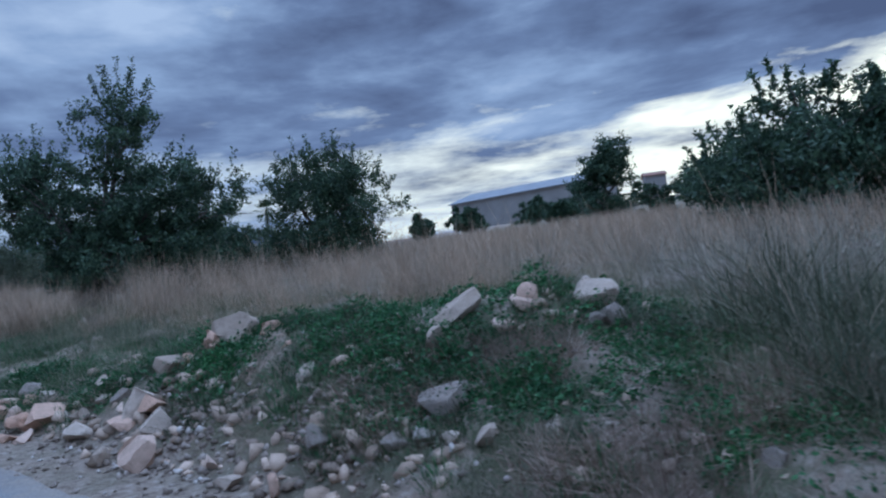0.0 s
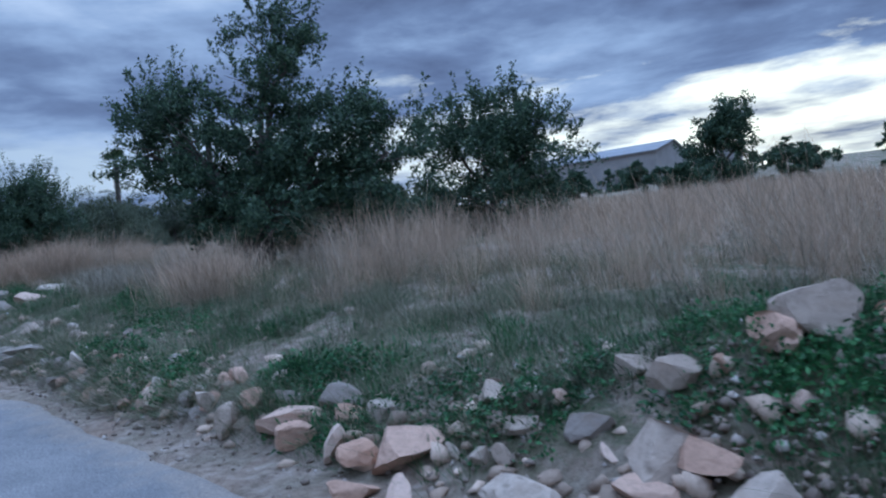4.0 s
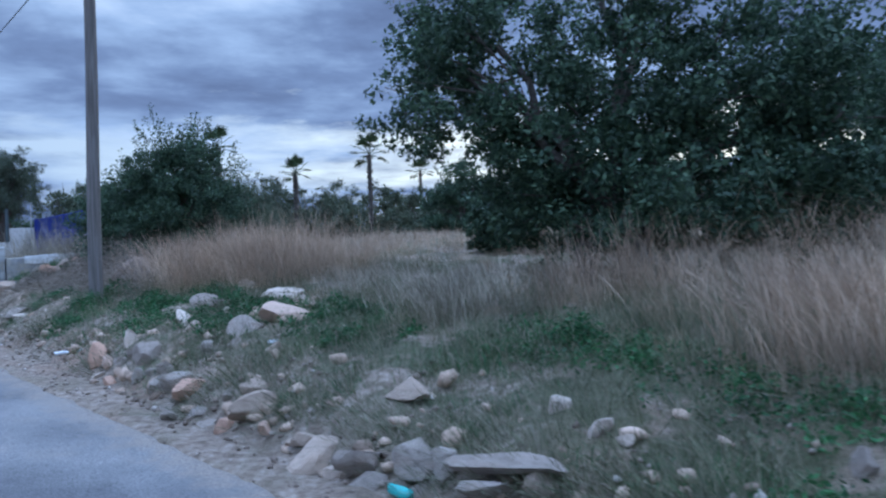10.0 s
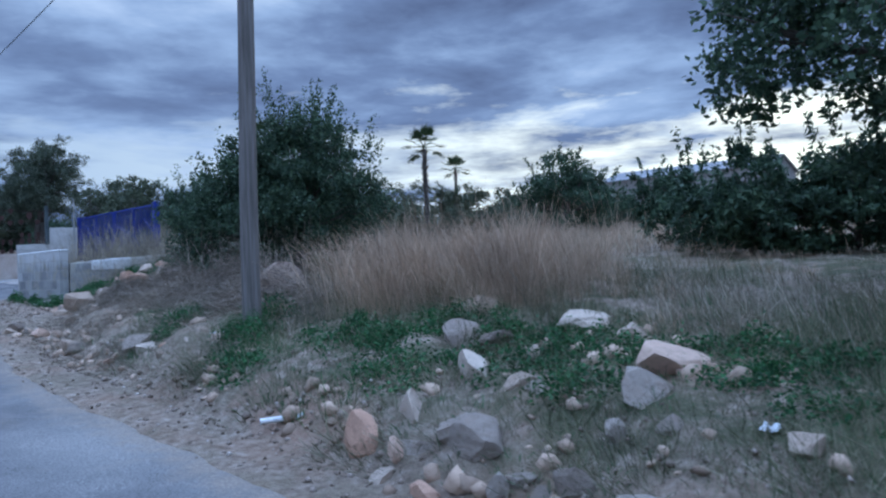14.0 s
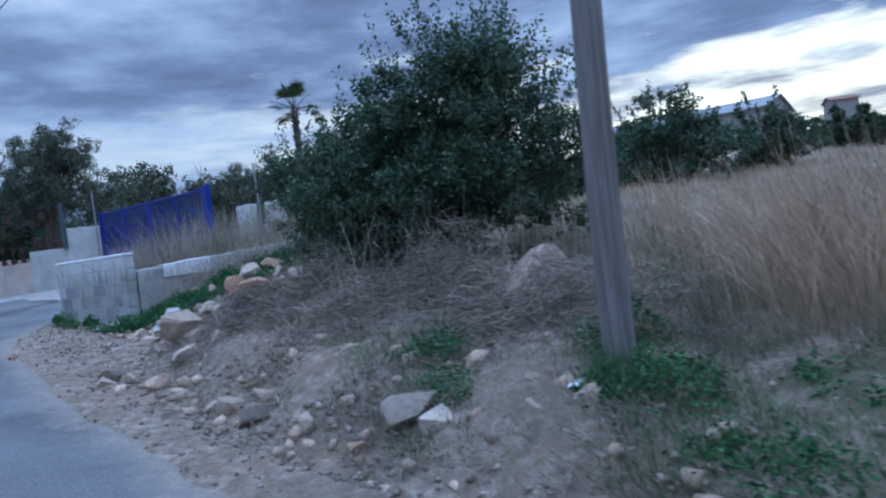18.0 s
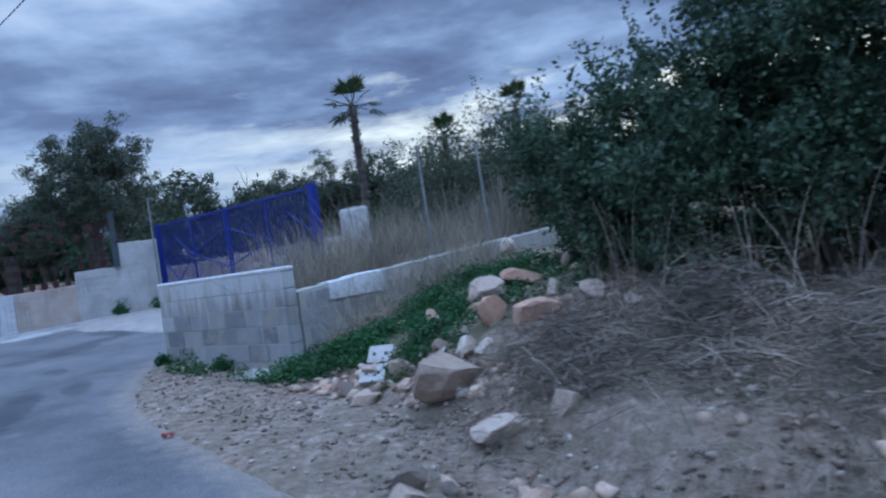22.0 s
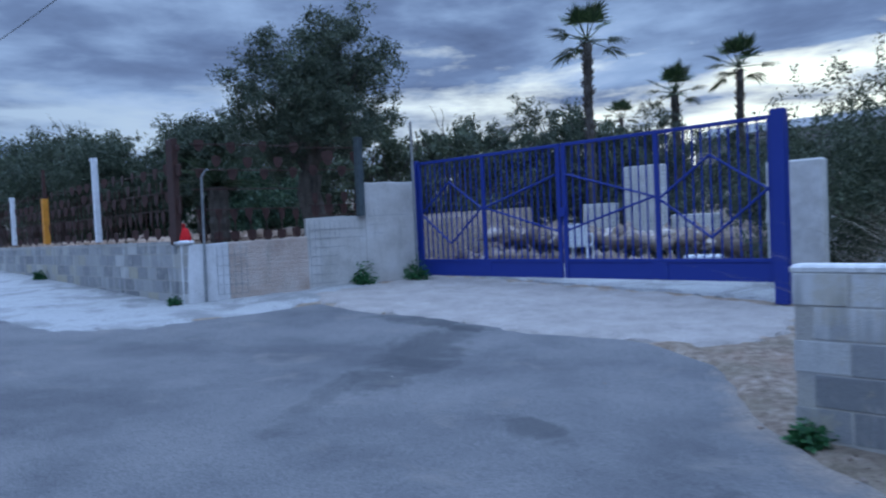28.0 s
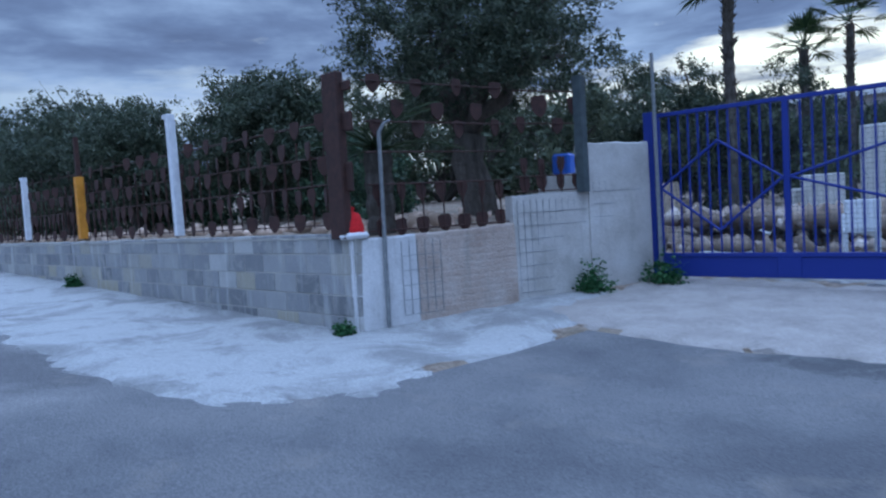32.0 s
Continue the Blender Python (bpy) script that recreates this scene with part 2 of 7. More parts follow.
def rand_obj(t):
    return node(t, "ShaderNodeObjectInfo").outputs["Random"]


def rand_island(t):
    return node(t, "ShaderNodeNewGeometry").outputs["Random Per Island"]


def asphalt_colour(t, vec):
    p = world_vec(t)
    base = ramp(t, noisen(t, p, 70, 2, 0.7), ((0.3, (0.10, 0.10, 0.10)), (0.7, (0.29, 0.283, 0.278))))
    worn = ramp(t, noisen(t, p, 0.55, 4, 0.6), ((0.38, (0.66, 0.66, 0.68)), (0.50, (0.95, 0.95, 0.95)), (0.64, (1.22, 1.20, 1.17))))
    c = mixc(t, 1.0, base, worn, "MULTIPLY")
    # old dark patches of newer asphalt further along the road
    far = node(t, "ShaderNodeVectorMath", {0: p, 1: (DU.x, DU.y, 0)}, operation="DOT_PRODUCT").outputs["Value"]
    new_road = mathn(t, "MULTIPLY_ADD", mathn(t, "ADD", far, mathn(t, "MULTIPLY", noisen(t, p, 1.4, 4), 1.6)), 5.0, -146.0, True)
    new_road = mathn(t, "MULTIPLY", new_road, mathn(t, "MULTIPLY_ADD", mathn(t, "ADD", far, mathn(t, "MULTIPLY", noisen(t, p, 0.6, 3), 2.0)), -1.2, 61.0, True))
    c = mixc(t, mathn(t, "MULTIPLY", new_road, 0.36), c, (0.055, 0.062, 0.075))
    # oil stains and patches of newer asphalt before the gate
    across = node(t, "ShaderNodeVectorMath", {0: p, 1: (DV.x, DV.y, 0)}, operation="DOT_PRODUCT").outputs["Value"]
    rough = noisen(t, p, 2.3, 7, 0.72, 0.6)
    for u0, v0, ru, rv, shear, deep in ((43.9, 4.55, 1.2, 0.9, 1.1, 0.5), (38.9, 2.15, 1.75, 0.30, 0.46, 0.55), (45.2, 5.75, 1.3, 0.34, -0.05, 0.55), (43.1, 2.75, 0.8, 0.30, 1.35, 0.3), (41.4, 3.4, 0.5, 0.24, 0.3, 0.5), (39.6, 3.1, 0.8, 0.24, 0.3, 0.5)):
        du = mathn(t, "SUBTRACT", far, u0)
        dv = mathn(t, "SUBTRACT", mathn(t, "SUBTRACT", across, v0), mathn(t, "MULTIPLY", du, shear))
        r = mathn(t, "ADD", mathn(t, "POWER", mathn(t, "ABSOLUTE", mathn(t, "DIVIDE", du, ru)), 2.0), mathn(t, "POWER", mathn(t, "ABSOLUTE", mathn(t, "DIVIDE", dv, rv)), 2.0))
        k = mathn(t, "MULTIPLY_ADD", mathn(t, "SUBTRACT", mathn(t, "MULTIPLY", rough, 3.4), r), 1.8, -1.75, True)
        c = mixc(t, mathn(t, "MULTIPLY", k, deep), c, (0.035, 0.038, 0.043))
    dust = ramp(t, noisen(t, p, 1.3, 5, 0.65, 0.4), ((0.58, (0, 0, 0)), (0.72, (1, 1, 1))))
    c = mixc(t, mathn(t, "MULTIPLY", dust, 0.25), c, (0.34, 0.29, 0.24))
    side = node(t, "ShaderNodeAttribute", attribute_name="roadside").outputs["Fac"]
    side = mathn(t, "MULTIPLY_ADD", mathn(t, "ADD", side, mathn(t, "MULTIPLY", mathn(t, "SUBTRACT", noisen(t, p, 5.0, 6, 0.72), 0.5), 1.8)), 1.5, -0.55, True)
    return mixc(t, mathn(t, "MULTIPLY", side, 0.8), c, ramp(t, noisen(t, p, 50, 4, 0.7), ((0.3, (0.15, 0.12, 0.095)), (0.7, (0.40, 0.335, 0.28)))))


M_ASPHALT = material("asphalt", asphalt_colour, 0.85, bump=lambda t, v: noisen(t, world_vec(t), 110, 3, 0.7), bump_strength=0.7, bump_distance=0.008, spec=0.22)


def soil_colour(t, vec):
    p = world_vec(t)
    far = node(t, "ShaderNodeVectorMath", {0: p, 1: (DV.x, DV.y, 0)}, operation="DOT_PRODUCT").outputs["Value"]
    c = ramp(t, noisen(t, p, 9, 6, 0.7), ((0.30, (0.15, 0.112, 0.086)), (0.50, (0.33, 0.255, 0.20)), (0.70, (0.55, 0.455, 0.38))))
    red = ramp(t, noisen(t, p, 0.8, 4, 0.6), ((0.50, (0, 0, 0)), (0.68, (1, 1, 1))))
    c = mixc(t, mathn(t, "MULTIPLY", red, 0.40), c, (0.33, 0.195, 0.13))
    # scraped bare red earth on the low rise and in the heap
    run = node(t, "ShaderNodeVectorMath", {0: p, 1: (DU.x, DU.y, 0)}, operation="DOT_PRODUCT").outputs["Value"]
    for u0, v0, ru, rv in ((21.9, 4.75, 0.95, 0.55), (5.6, 3.7, 1.3, 0.55), (24.6, 3.1, 1.1, 0.4), (35.0, 4.9, 0.9, 0.5)):
        q = mathn(t, "ADD", mathn(t, "POWER", mathn(t, "ABSOLUTE", mathn(t, "DIVIDE", mathn(t, "SUBTRACT", run, u0), ru)), 2.0), mathn(t, "POWER", mathn(t, "ABSOLUTE", mathn(t, "DIVIDE", mathn(t, "SUBTRACT", far, v0), rv)), 2.0))
        k = mathn(t, "MULTIPLY_ADD", mathn(t, "SUBTRACT", mathn(t, "MULTIPLY", noisen(t, p, 3.0, 5, 0.7), 2.6), q), 1.4, -0.4, True)
        c = mixc(t, mathn(t, "MULTIPLY", k, 0.6), c, ramp(t, noisen(t, p, 14, 5, 0.7), ((0.3, (0.26, 0.15, 0.105)), (0.7, (0.52, 0.34, 0.26)))))
    straw = ramp(t, noisen(t, p, 1.7, 5, 0.65, 0.3), ((0.46, (0, 0, 0)), (0.60, (1, 1, 1))))
    c = mixc(t, mathn(t, "MULTIPLY", straw, 0.55), c, ramp(t, noisen(t, p, 60, 2), ((0.3, (0.10, 0.085, 0.06)), (0.7, (0.33, 0.28, 0.20)))))
    green = ramp(t, noisen(t, p, 1.05, 5, 0.7, 0.5), ((0.44, (0, 0, 0)), (0.54, (1, 1, 1))))
    along = node(t, "ShaderNodeVectorMath", {0: p, 1: (DU.x, DU.y, 0)}, operation="DOT_PRODUCT").outputs["Value"]
    verge = mathn(t, "MULTIPLY", mathn(t, "MULTIPLY_ADD", far, 1.3, -3.7, True), mathn(t, "MAXIMUM", mathn(t, "MULTIPLY_ADD", along, -0.5, 14.2, True), mathn(t, "MULTIPLY_ADD", far, 0.9, -3.6, True)))
    verge = mathn(t, "MULTIPLY", verge, mathn(t, "MULTIPLY_ADD", along, -2.0, 75.4, True))
    c = mixc(t, mathn(t, "MULTIPLY", mathn(t, "MULTIPLY", green, verge), 0.75), c, ramp(t, noisen(t, p, 40, 3), ((0.3, (0.025, 0.040, 0.018)), (0.7, (0.105, 0.135, 0.065)))))
    return c


M_SOIL = material("dry_stony_soil", soil_colour, 0.95, bump=lambda t, v: noisen(t, world_vec(t), 26, 6, 0.75), bump_strength=0.9, bump_distance=0.05, spec=0.15)


def lime_colour(t):
    p = world_vec(t)
    c = ramp(t, noisen(t, p, 45, 4, 0.7), ((0.25, (0.25, 0.25, 0.24)), (0.55, (0.42, 0.42, 0.41)), (0.8, (0.54, 0.54, 0.53))))
    worn = ramp(t, noisen(t, p, 0.9, 7, 0.72, 0.8), ((0.47, (0, 0, 0)), (0.60, (1, 1, 1))))
    return mixc(t, mathn(t, "MULTIPLY", worn, 0.8), c, ramp(t, noisen(t, p, 70, 3), ((0.3, (0.15, 0.15, 0.15)), (0.7, (0.27, 0.265, 0.255)))))


M_GRAVEL_WHITE = material("white_lime_gravel", lambda t, v: lime_colour(t), 0.9,
                          bump=lambda t, v: noisen(t, world_vec(t), 60, 4, 0.7), bump_strength=0.6, bump_distance=0.02, spec=0.2)
M_APRON = material("worn_concrete_apron", lambda t, v: mixc(t, 0.55, ramp(t, noisen(t, world_vec(t), 2.3, 7, 0.70), ((0.36, (0.16, 0.135, 0.115)), (0.52, (0.30, 0.265, 0.235)), (0.68, (0.42, 0.375, 0.34)))),
                   ramp(t, noisen(t, world_vec(t), 60, 3, 0.7), ((0.3, (0.20, 0.18, 0.165)), (0.7, (0.52, 0.48, 0.45)))), "MIX"), 0.9,
                   bump=lambda t, v: noisen(t, world_vec(t), 50, 5, 0.7), bump_strength=0.5, bump_distance=0.015, spec=0.25)


def block_colour(t, vec, limed=False):
    p = world_vec(t)
    own = ramp(t, rand_obj(t), ((0.0, (0.20, 0.205, 0.21)), (0.35, (0.29, 0.295, 0.30)), (0.75, (0.37, 0.37, 0.365)), (0.92, (0.42, 0.38, 0.29)), (1.0, (0.49, 0.49, 0.48))))
    c = mixc(t, 1.0, own, ramp(t, noisen(t, p, 90, 3, 0.7), ((0.3, (0.78, 0.78, 0.78)), (0.7, (1.12, 1.12, 1.12)))), "MULTIPLY")
    run = noisen(t, node(t, "ShaderNodeVectorMath", {0: p, 1: (7.0, 7.0, 0.8)}, operation="MULTIPLY").outputs[0], 1.0, 4, 0.6)
    lime = ramp(t, run, ((0.56, (0, 0, 0)), (0.70, (1, 1, 1))))
    c = mixc(t, mathn(t, "MULTIPLY", lime, 0.45), c, (0.66, 0.66, 0.64))
    damp = ramp(t, noisen(t, p, 1.9, 4, 0.6), ((0.50, (0, 0, 0)), (0.70, (1, 1, 1))))
    c = mixc(t, mathn(t, "MULTIPLY", damp, 0.30), c, (0.20, 0.20, 0.20))
    smear = ramp(t, noisen(t, p, 3.4, 7, 0.72, 0.6), ((0.50, (0, 0, 0)), (0.62, (1, 1, 1))))
    c = mixc(t, mathn(t, "MULTIPLY", smear, 0.6), c, (0.40, 0.385, 0.355))
    if limed:                                          # limewash that ran down from the top
        h = node(t, "ShaderNodeSeparateXYZ", {0: p}).outputs[2]
        drip = noisen(t, node(t, "ShaderNodeVectorMath", {0: p, 1: (9.0, 9.0, 0.5)}, operation="MULTIPLY").outputs[0], 1.0, 4, 0.7)
        d = mathn(t, "ADD", h, mathn(t, "MULTIPLY", mathn(t, "SUBTRACT", drip, 0.5), 1.1))
        c = mixc(t, mathn(t, "MULTIPLY", ramp(t, mathn(t, "MULTIPLY_ADD", d, 2.2, -5.15), ((0.0, (0, 0, 0)), (0.6, (1, 1, 1)))), 0.72), c, (0.64, 0.64, 0.63))
        ochre = ramp(t, noisen(t, p, 2.6, 6, 0.72), ((0.53, (0, 0, 0)), (0.63, (1, 1, 1))))
        c = mixc(t, mathn(t, "MULTIPLY", ochre, 0.45), c, (0.42, 0.36, 0.24))
    return c


M_BLOCK_LIMED = material("limewashed_concrete_block", lambda t, v: block_colour(t, v, True), 0.92, bump=lambda t, v: noisen(t, world_vec(t), 60, 5, 0.7), bump_strength=0.6, bump_distance=0.012, spec=0.25)
M_BLOCK = material("grey_concrete_block", block_colour, 0.92, bump=lambda t, v: noisen(t, world_vec(t), 120, 4, 0.7), bump_strength=0.5, bump_distance=0.006, spec=0.25)
M_MORTAR = material("rough_mortar", lambda t, v: mixc(t, 0.5, ramp(t, noisen(t, world_vec(t), 3.0, 5, 0.6), ((0.35, (0.30, 0.29, 0.28)), (0.65, (0.46, 0.42, 0.34)))),
                    ramp(t, noisen(t, world_vec(t), 80, 3), ((0.3, (0.30, 0.29, 0.28)), (0.7, (0.56, 0.54, 0.50))))), 0.95,
                    bump=lambda t, v: noisen(t, world_vec(t), 70, 4, 0.7), bump_strength=0.7, bump_distance=0.012, spec=0.2)
M_CAP = material("limewashed_mortar_cap", lambda t, v: ramp(t, noisen(t, world_vec(t), 14, 6, 0.65), ((0.30, (0.46, 0.46, 0.46)), (0.6, (0.68, 0.68, 0.67)), (0.8, (0.76, 0.76, 0.75)))), 0.9,
                 bump=lambda t, v: noisen(t, world_vec(t), 40, 4), bump_strength=0.5, bump_distance=0.01, spec=0.2)


def render_colour(a, b, c2):
    def f(t, vec):
        p = world_vec(t)
        c = ramp(t, noisen(t, p, 1.7, 6, 0.65), ((0.33, a), (0.52, b), (0.72, c2)))
        st = noisen(t, node(t, "ShaderNodeVectorMath", {0: p, 1: (6.0, 6.0, 0.9)}, operation="MULTIPLY").outputs[0], 1.0, 5, 0.65)
        c = mixc(t, mathn(t, "MULTIPLY", ramp(t, st, ((0.55, (0, 0, 0)), (0.75, (1, 1, 1)))), 0.5), c, (0.30, 0.29, 0.26))
        return mixc(t, 1.0, c, ramp(t, noisen(t, p, 55, 4, 0.7), ((0.3, (0.8, 0.8, 0.8)), (0.7, (1.1, 1.1, 1.1)))), "MULTIPLY")
    return f


M_RENDER_GREY = material("old_cement_render", render_colour((0.44, 0.42, 0.39), (0.55, 0.53, 0.50), (0.62, 0.61, 0.59)), 0.93, bump=lambda t, v: noisen(t, world_vec(t), 30, 5, 0.7), bump_strength=0.5, bump_distance=0.012, spec=0.2)
def wall_face(t):
    """Position on a wall that runs back from the road: across the plan and up."""
    p = world_vec(t)
    across = node(t, "ShaderNodeVectorMath", {0: p, 1: (DV.x, DV.y, 0)}, operation="DOT_PRODUCT").outputs["Value"]
    return node(t, "ShaderNodeCombineXYZ", {0: across, 1: node(t, "ShaderNodeSeparateXYZ", {0: p}).outputs[2], 2: 0.0}).outputs[0]


def rubble_courses(t):
    q = mixc(t, 0.035, wall_face(t), noisen(t, world_vec(t), 5.0, 3, 0.6, 0.0, 1), "LINEAR_LIGHT")
    return node(t, "ShaderNodeTexBrick", {"Vector": q, "Color1": (0.52, 0.33, 0.25, 1), "Color2": (0.40, 0.31, 0.25, 1), "Mortar": (0.52, 0.47, 0.42, 1), "Scale": 1.0, "Mortar Size": 0.012, "Mortar Smooth": 0.4, "Brick Width": 0.24, "Row Height": 0.075}, offset=0.43)


def stone_render(t, vec):
    base = render_colour((0.44, 0.335, 0.275), (0.57, 0.465, 0.40), (0.65, 0.59, 0.54))(t, vec)
    bare = ramp(t, noisen(t, world_vec(t), 2.2, 6, 0.7), ((0.42, (0, 0, 0)), (0.54, (1, 1, 1))))
    return mixc(t, mathn(t, "MULTIPLY", bare, 0.14), base, rubble_courses(t).outputs[0])


M_RENDER_PINK = material("bare_stone_and_earth_render", stone_render, 0.95, bump=lambda t, v: mathn(t, "ADD", mathn(t, "MULTIPLY", rubble_courses(t).outputs[1], -0.10), noisen(t, world_vec(t), 18, 6, 0.75)), bump_strength=0.9, bump_distance=0.03, spec=0.15)
M_WHITE_RENDER = material("white_cement_render", render_colour((0.55, 0.55, 0.55), (0.66, 0.66, 0.66), (0.74, 0.74, 0.74)), 0.9, bump=lambda t, v: noisen(t, world_vec(t), 45, 4), bump_strength=0.4, bump_distance=0.006, spec=0.2)
M_BLUE = material("blue_gate_paint", lambda t, v: mixc(t, ramp(t, noisen(t, world_vec(t), 7, 5, 0.65), ((0.60, (0, 0, 0)), (0.75, (0.5, 0.5, 0.5)))), (0.003, 0.026, 0.235), (0.012, 0.048, 0.24)), 0.6,
                  bump=lambda t, v: noisen(t, world_vec(t), 60, 3), bump_strength=0.15, bump_distance=0.002)
M_RUST = material("rusty_red_iron", lambda t, v: ramp(t, noisen(t, world_vec(t), 12, 5, 0.7), ((0.3, (0.028, 0.013, 0.010)), (0.6, (0.062, 0.024, 0.018)), (0.8, (0.10, 0.042, 0.028)))), 0.8, bump=lambda t, v: noisen(t, world_vec(t), 70, 4), bump_strength=0.4, bump_distance=0.004)
M_DARK_STEEL = material("dark_grey_steel", lambda t, v: ramp(t, noisen(t, world_vec(t), 9, 4), ((0.3, (0.035, 0.05, 0.055)), (0.7, (0.07, 0.095, 0.10)))), 0.6)
M_GALV = material("dull_galvanised_steel", lambda t, v: ramp(t, noisen(t, world_vec(t), 16, 4), ((0.3, (0.22, 0.24, 0.25)), (0.7, (0.36, 0.38, 0.39)))), 0.5, 0.7)
M_WHITE_PAINT = material("white_post_paint", lambda t, v: ramp(t, noisen(t, world_vec(t), 11, 5, 0.7), ((0.3, (0.58, 0.60, 0.63)), (0.7, (0.80, 0.81, 0.82)))), 0.6)
M_ORANGE = material("orange_post_paint", lambda t, v: ramp(t, noisen(t, world_vec(t), 10, 5, 0.7), ((0.3, (0.55, 0.20, 0.02)), (0.7, (0.78, 0.31, 0.03)))), 0.6)
M_RED_CLOTH = material("red_felt", lambda t, v: ramp(t, noisen(t, v, 40, 3), ((0.3, (0.55, 0.008, 0.012)), (0.7, (0.75, 0.02, 0.025)))), 0.95, bump=lambda t, v: noisen(t, v, 120, 2))
M_WHITE_FUR = material("white_plush", lambda t, v: ramp(t, noisen(t, v, 60, 3), ((0.3, (0.70, 0.70, 0.72)), (0.7, (0.85, 0.85, 0.86)))), 1.0, bump=lambda t, v: noisen(t, v, 150, 2), bump_strength=0.8, bump_distance=0.01)


def timber(t, vec):
    p = node(t, "ShaderNodeVectorMath", {0: vec, 1: (22.0, 22.0, 1.1)}, operation="MULTIPLY").outputs[0]
    return ramp(t, noisen(t, p, 1.0, 5, 0.65), ((0.3, (0.085, 0.075, 0.068)), (0.55, (0.17, 0.155, 0.145)), (0.8, (0.26, 0.245, 0.235))))


M_POLE = material("weathered_grey_timber", timber, 0.9, bump=lambda t, v: noisen(t, node(t, "ShaderNodeVectorMath", {0: v, 1: (40.0, 40.0, 1.5)}, operation="MULTIPLY").outputs[0], 1.0, 4), bump_strength=0.6, bump_distance=0.01)


def rock_colour(a, b, c2, heap=False):
    def f(t, vec):
        base = ramp(t, rand_island(t) if heap else rand_obj(t), ((0.0, a), (0.5, b), (1.0, c2)))
        c = mixc(t, 1.0, base, ramp(t, noisen(t, vec, 5, 6, 0.7), ((0.28, (0.72, 0.70, 0.68)), (0.50, (1.06, 1.05, 1.04)), (0.78, (1.20, 1.19, 1.17)))), "MULTIPLY")
        earth = ramp(t, noisen(t, vec, 2.2, 4, 0.6), ((0.50, (0, 0, 0)), (0.70, (1, 1, 1))))
        return mixc(t, mathn(t, "MULTIPLY", earth, 0.36), c, (0.33, 0.215, 0.15))
    return f


M_ROCK_PALE = material("pale_limestone", rock_colour((0.40, 0.305, 0.24), (0.53, 0.415, 0.335), (0.64, 0.54, 0.455)), 0.92, bump=lambda t, v: noisen(t, v, 9, 8, 0.78), bump_strength=0.8, bump_distance=0.03, spec=0.2)
M_ROCK_PINK = material("pinkish_limestone", rock_colour((0.52, 0.31, 0.22), (0.62, 0.39, 0.29), (0.65, 0.48, 0.385)), 0.92, bump=lambda t, v: noisen(t, v, 9, 8, 0.78), bump_strength=0.8, bump_distance=0.03, spec=0.2)
M_ROCK_GREY = material("grey_limestone", rock_colour((0.27, 0.22, 0.185), (0.38, 0.315, 0.27), (0.50, 0.43, 0.375)), 0.92, bump=lambda t, v: noisen(t, v, 9, 8, 0.78), bump_strength=0.9, bump_distance=0.045, spec=0.2)
M_ROCK_BROWN = material("weathered_brown_limestone", rock_colour((0.30, 0.225, 0.185), (0.37, 0.28, 0.23), (0.42, 0.33, 0.275)), 0.93, bump=lambda t, v: noisen(t, v, 7, 8, 0.75), bump_strength=0.8, bump_distance=0.05, spec=0.15)
M_ROCK_MIXED = material("mixed_rubble_stone", rock_colour((0.23, 0.17, 0.13), (0.46, 0.335, 0.255), (0.64, 0.475, 0.37), True), 0.92, bump=lambda t, v: noisen(t, v, 30, 5, 0.7), bump_strength=0.7, bump_distance=0.02, spec=0.2)
M_PEBBLE = material("loose_rubble", lambda t, v: ramp(t, rand_island(t), ((0.0, (0.15, 0.112, 0.088)), (0.6, (0.26, 0.200, 0.160)), (0.9, (0.36, 0.295, 0.25)), (1.0, (0.58, 0.51, 0.45)))), 0.95, bump=lambda t, v: noisen(t, v, 50, 3), spec=0.15)


def leaf_material(name, dark, mid, light, rough=0.55, trans=0.12):
    m = bpy.data.materials.new(name)
    t = nt(m)
    c = ramp(t, rand_island(t), ((0.0, dark), (0.55, mid), (1.0, light)))
    c = mixc(t, 1.0, c, ramp(t, noisen(t, world_vec(t), 1.3, 3), ((0.3, (0.70, 0.72, 0.72)), (0.7, (1.25, 1.22, 1.15)))), "MULTIPLY")
    b = node(t, "ShaderNodeBsdfPrincipled", {"Base Color": c, "Roughness": rough, "Specular IOR Level": 0.3})
    tr = node(t, "ShaderNodeBsdfTranslucent", {"Color": c})
    mx = node(t, "ShaderNodeMixShader", {0: trans, 1: b.outputs[0], 2: tr.outputs[0]})
    t.links.new(mx.outputs[0], node(t, "ShaderNodeOutputMaterial").inputs[0])
    return m


M_LEAF_CAROB = leaf_material("carob_leaves", (0.024, 0.050, 0.032), (0.051, 0.098, 0.061), (0.098, 0.162, 0.094), 0.6, 0.25)
M_LEAF_OLIVE = leaf_material("olive_leaves", (0.036, 0.054, 0.036), (0.072, 0.098, 0.066), (0.155, 0.185, 0.135), 0.62, 0.22)
M_LEAF_FAR = leaf_material("distant_scrub_leaves", (0.050, 0.068, 0.046), (0.085, 0.108, 0.070), (0.135, 0.160, 0.105), 0.7, 0.25)
M_GRASS_BANK = leaf_material("matted_bank_grass", (0.055, 0.078, 0.045), (0.15, 0.17, 0.10), (0.38, 0.345, 0.26), 0.9, 0.2)
M_GRASS_GREY = leaf_material("grey_dead_grass", (0.13, 0.116, 0.086), (0.31, 0.265, 0.207), (0.54, 0.468, 0.385), 0.9, 0.25)
M_WEED = leaf_material("green_weeds", (0.014, 0.060, 0.024), (0.028, 0.115, 0.042), (0.065, 0.20, 0.075), 0.65, 0.2)
M_GRASS_DRY = leaf_material("dry_grass", (0.23, 0.155, 0.108), (0.47, 0.33, 0.235), (0.66, 0.50, 0.385), 0.9, 0.3)
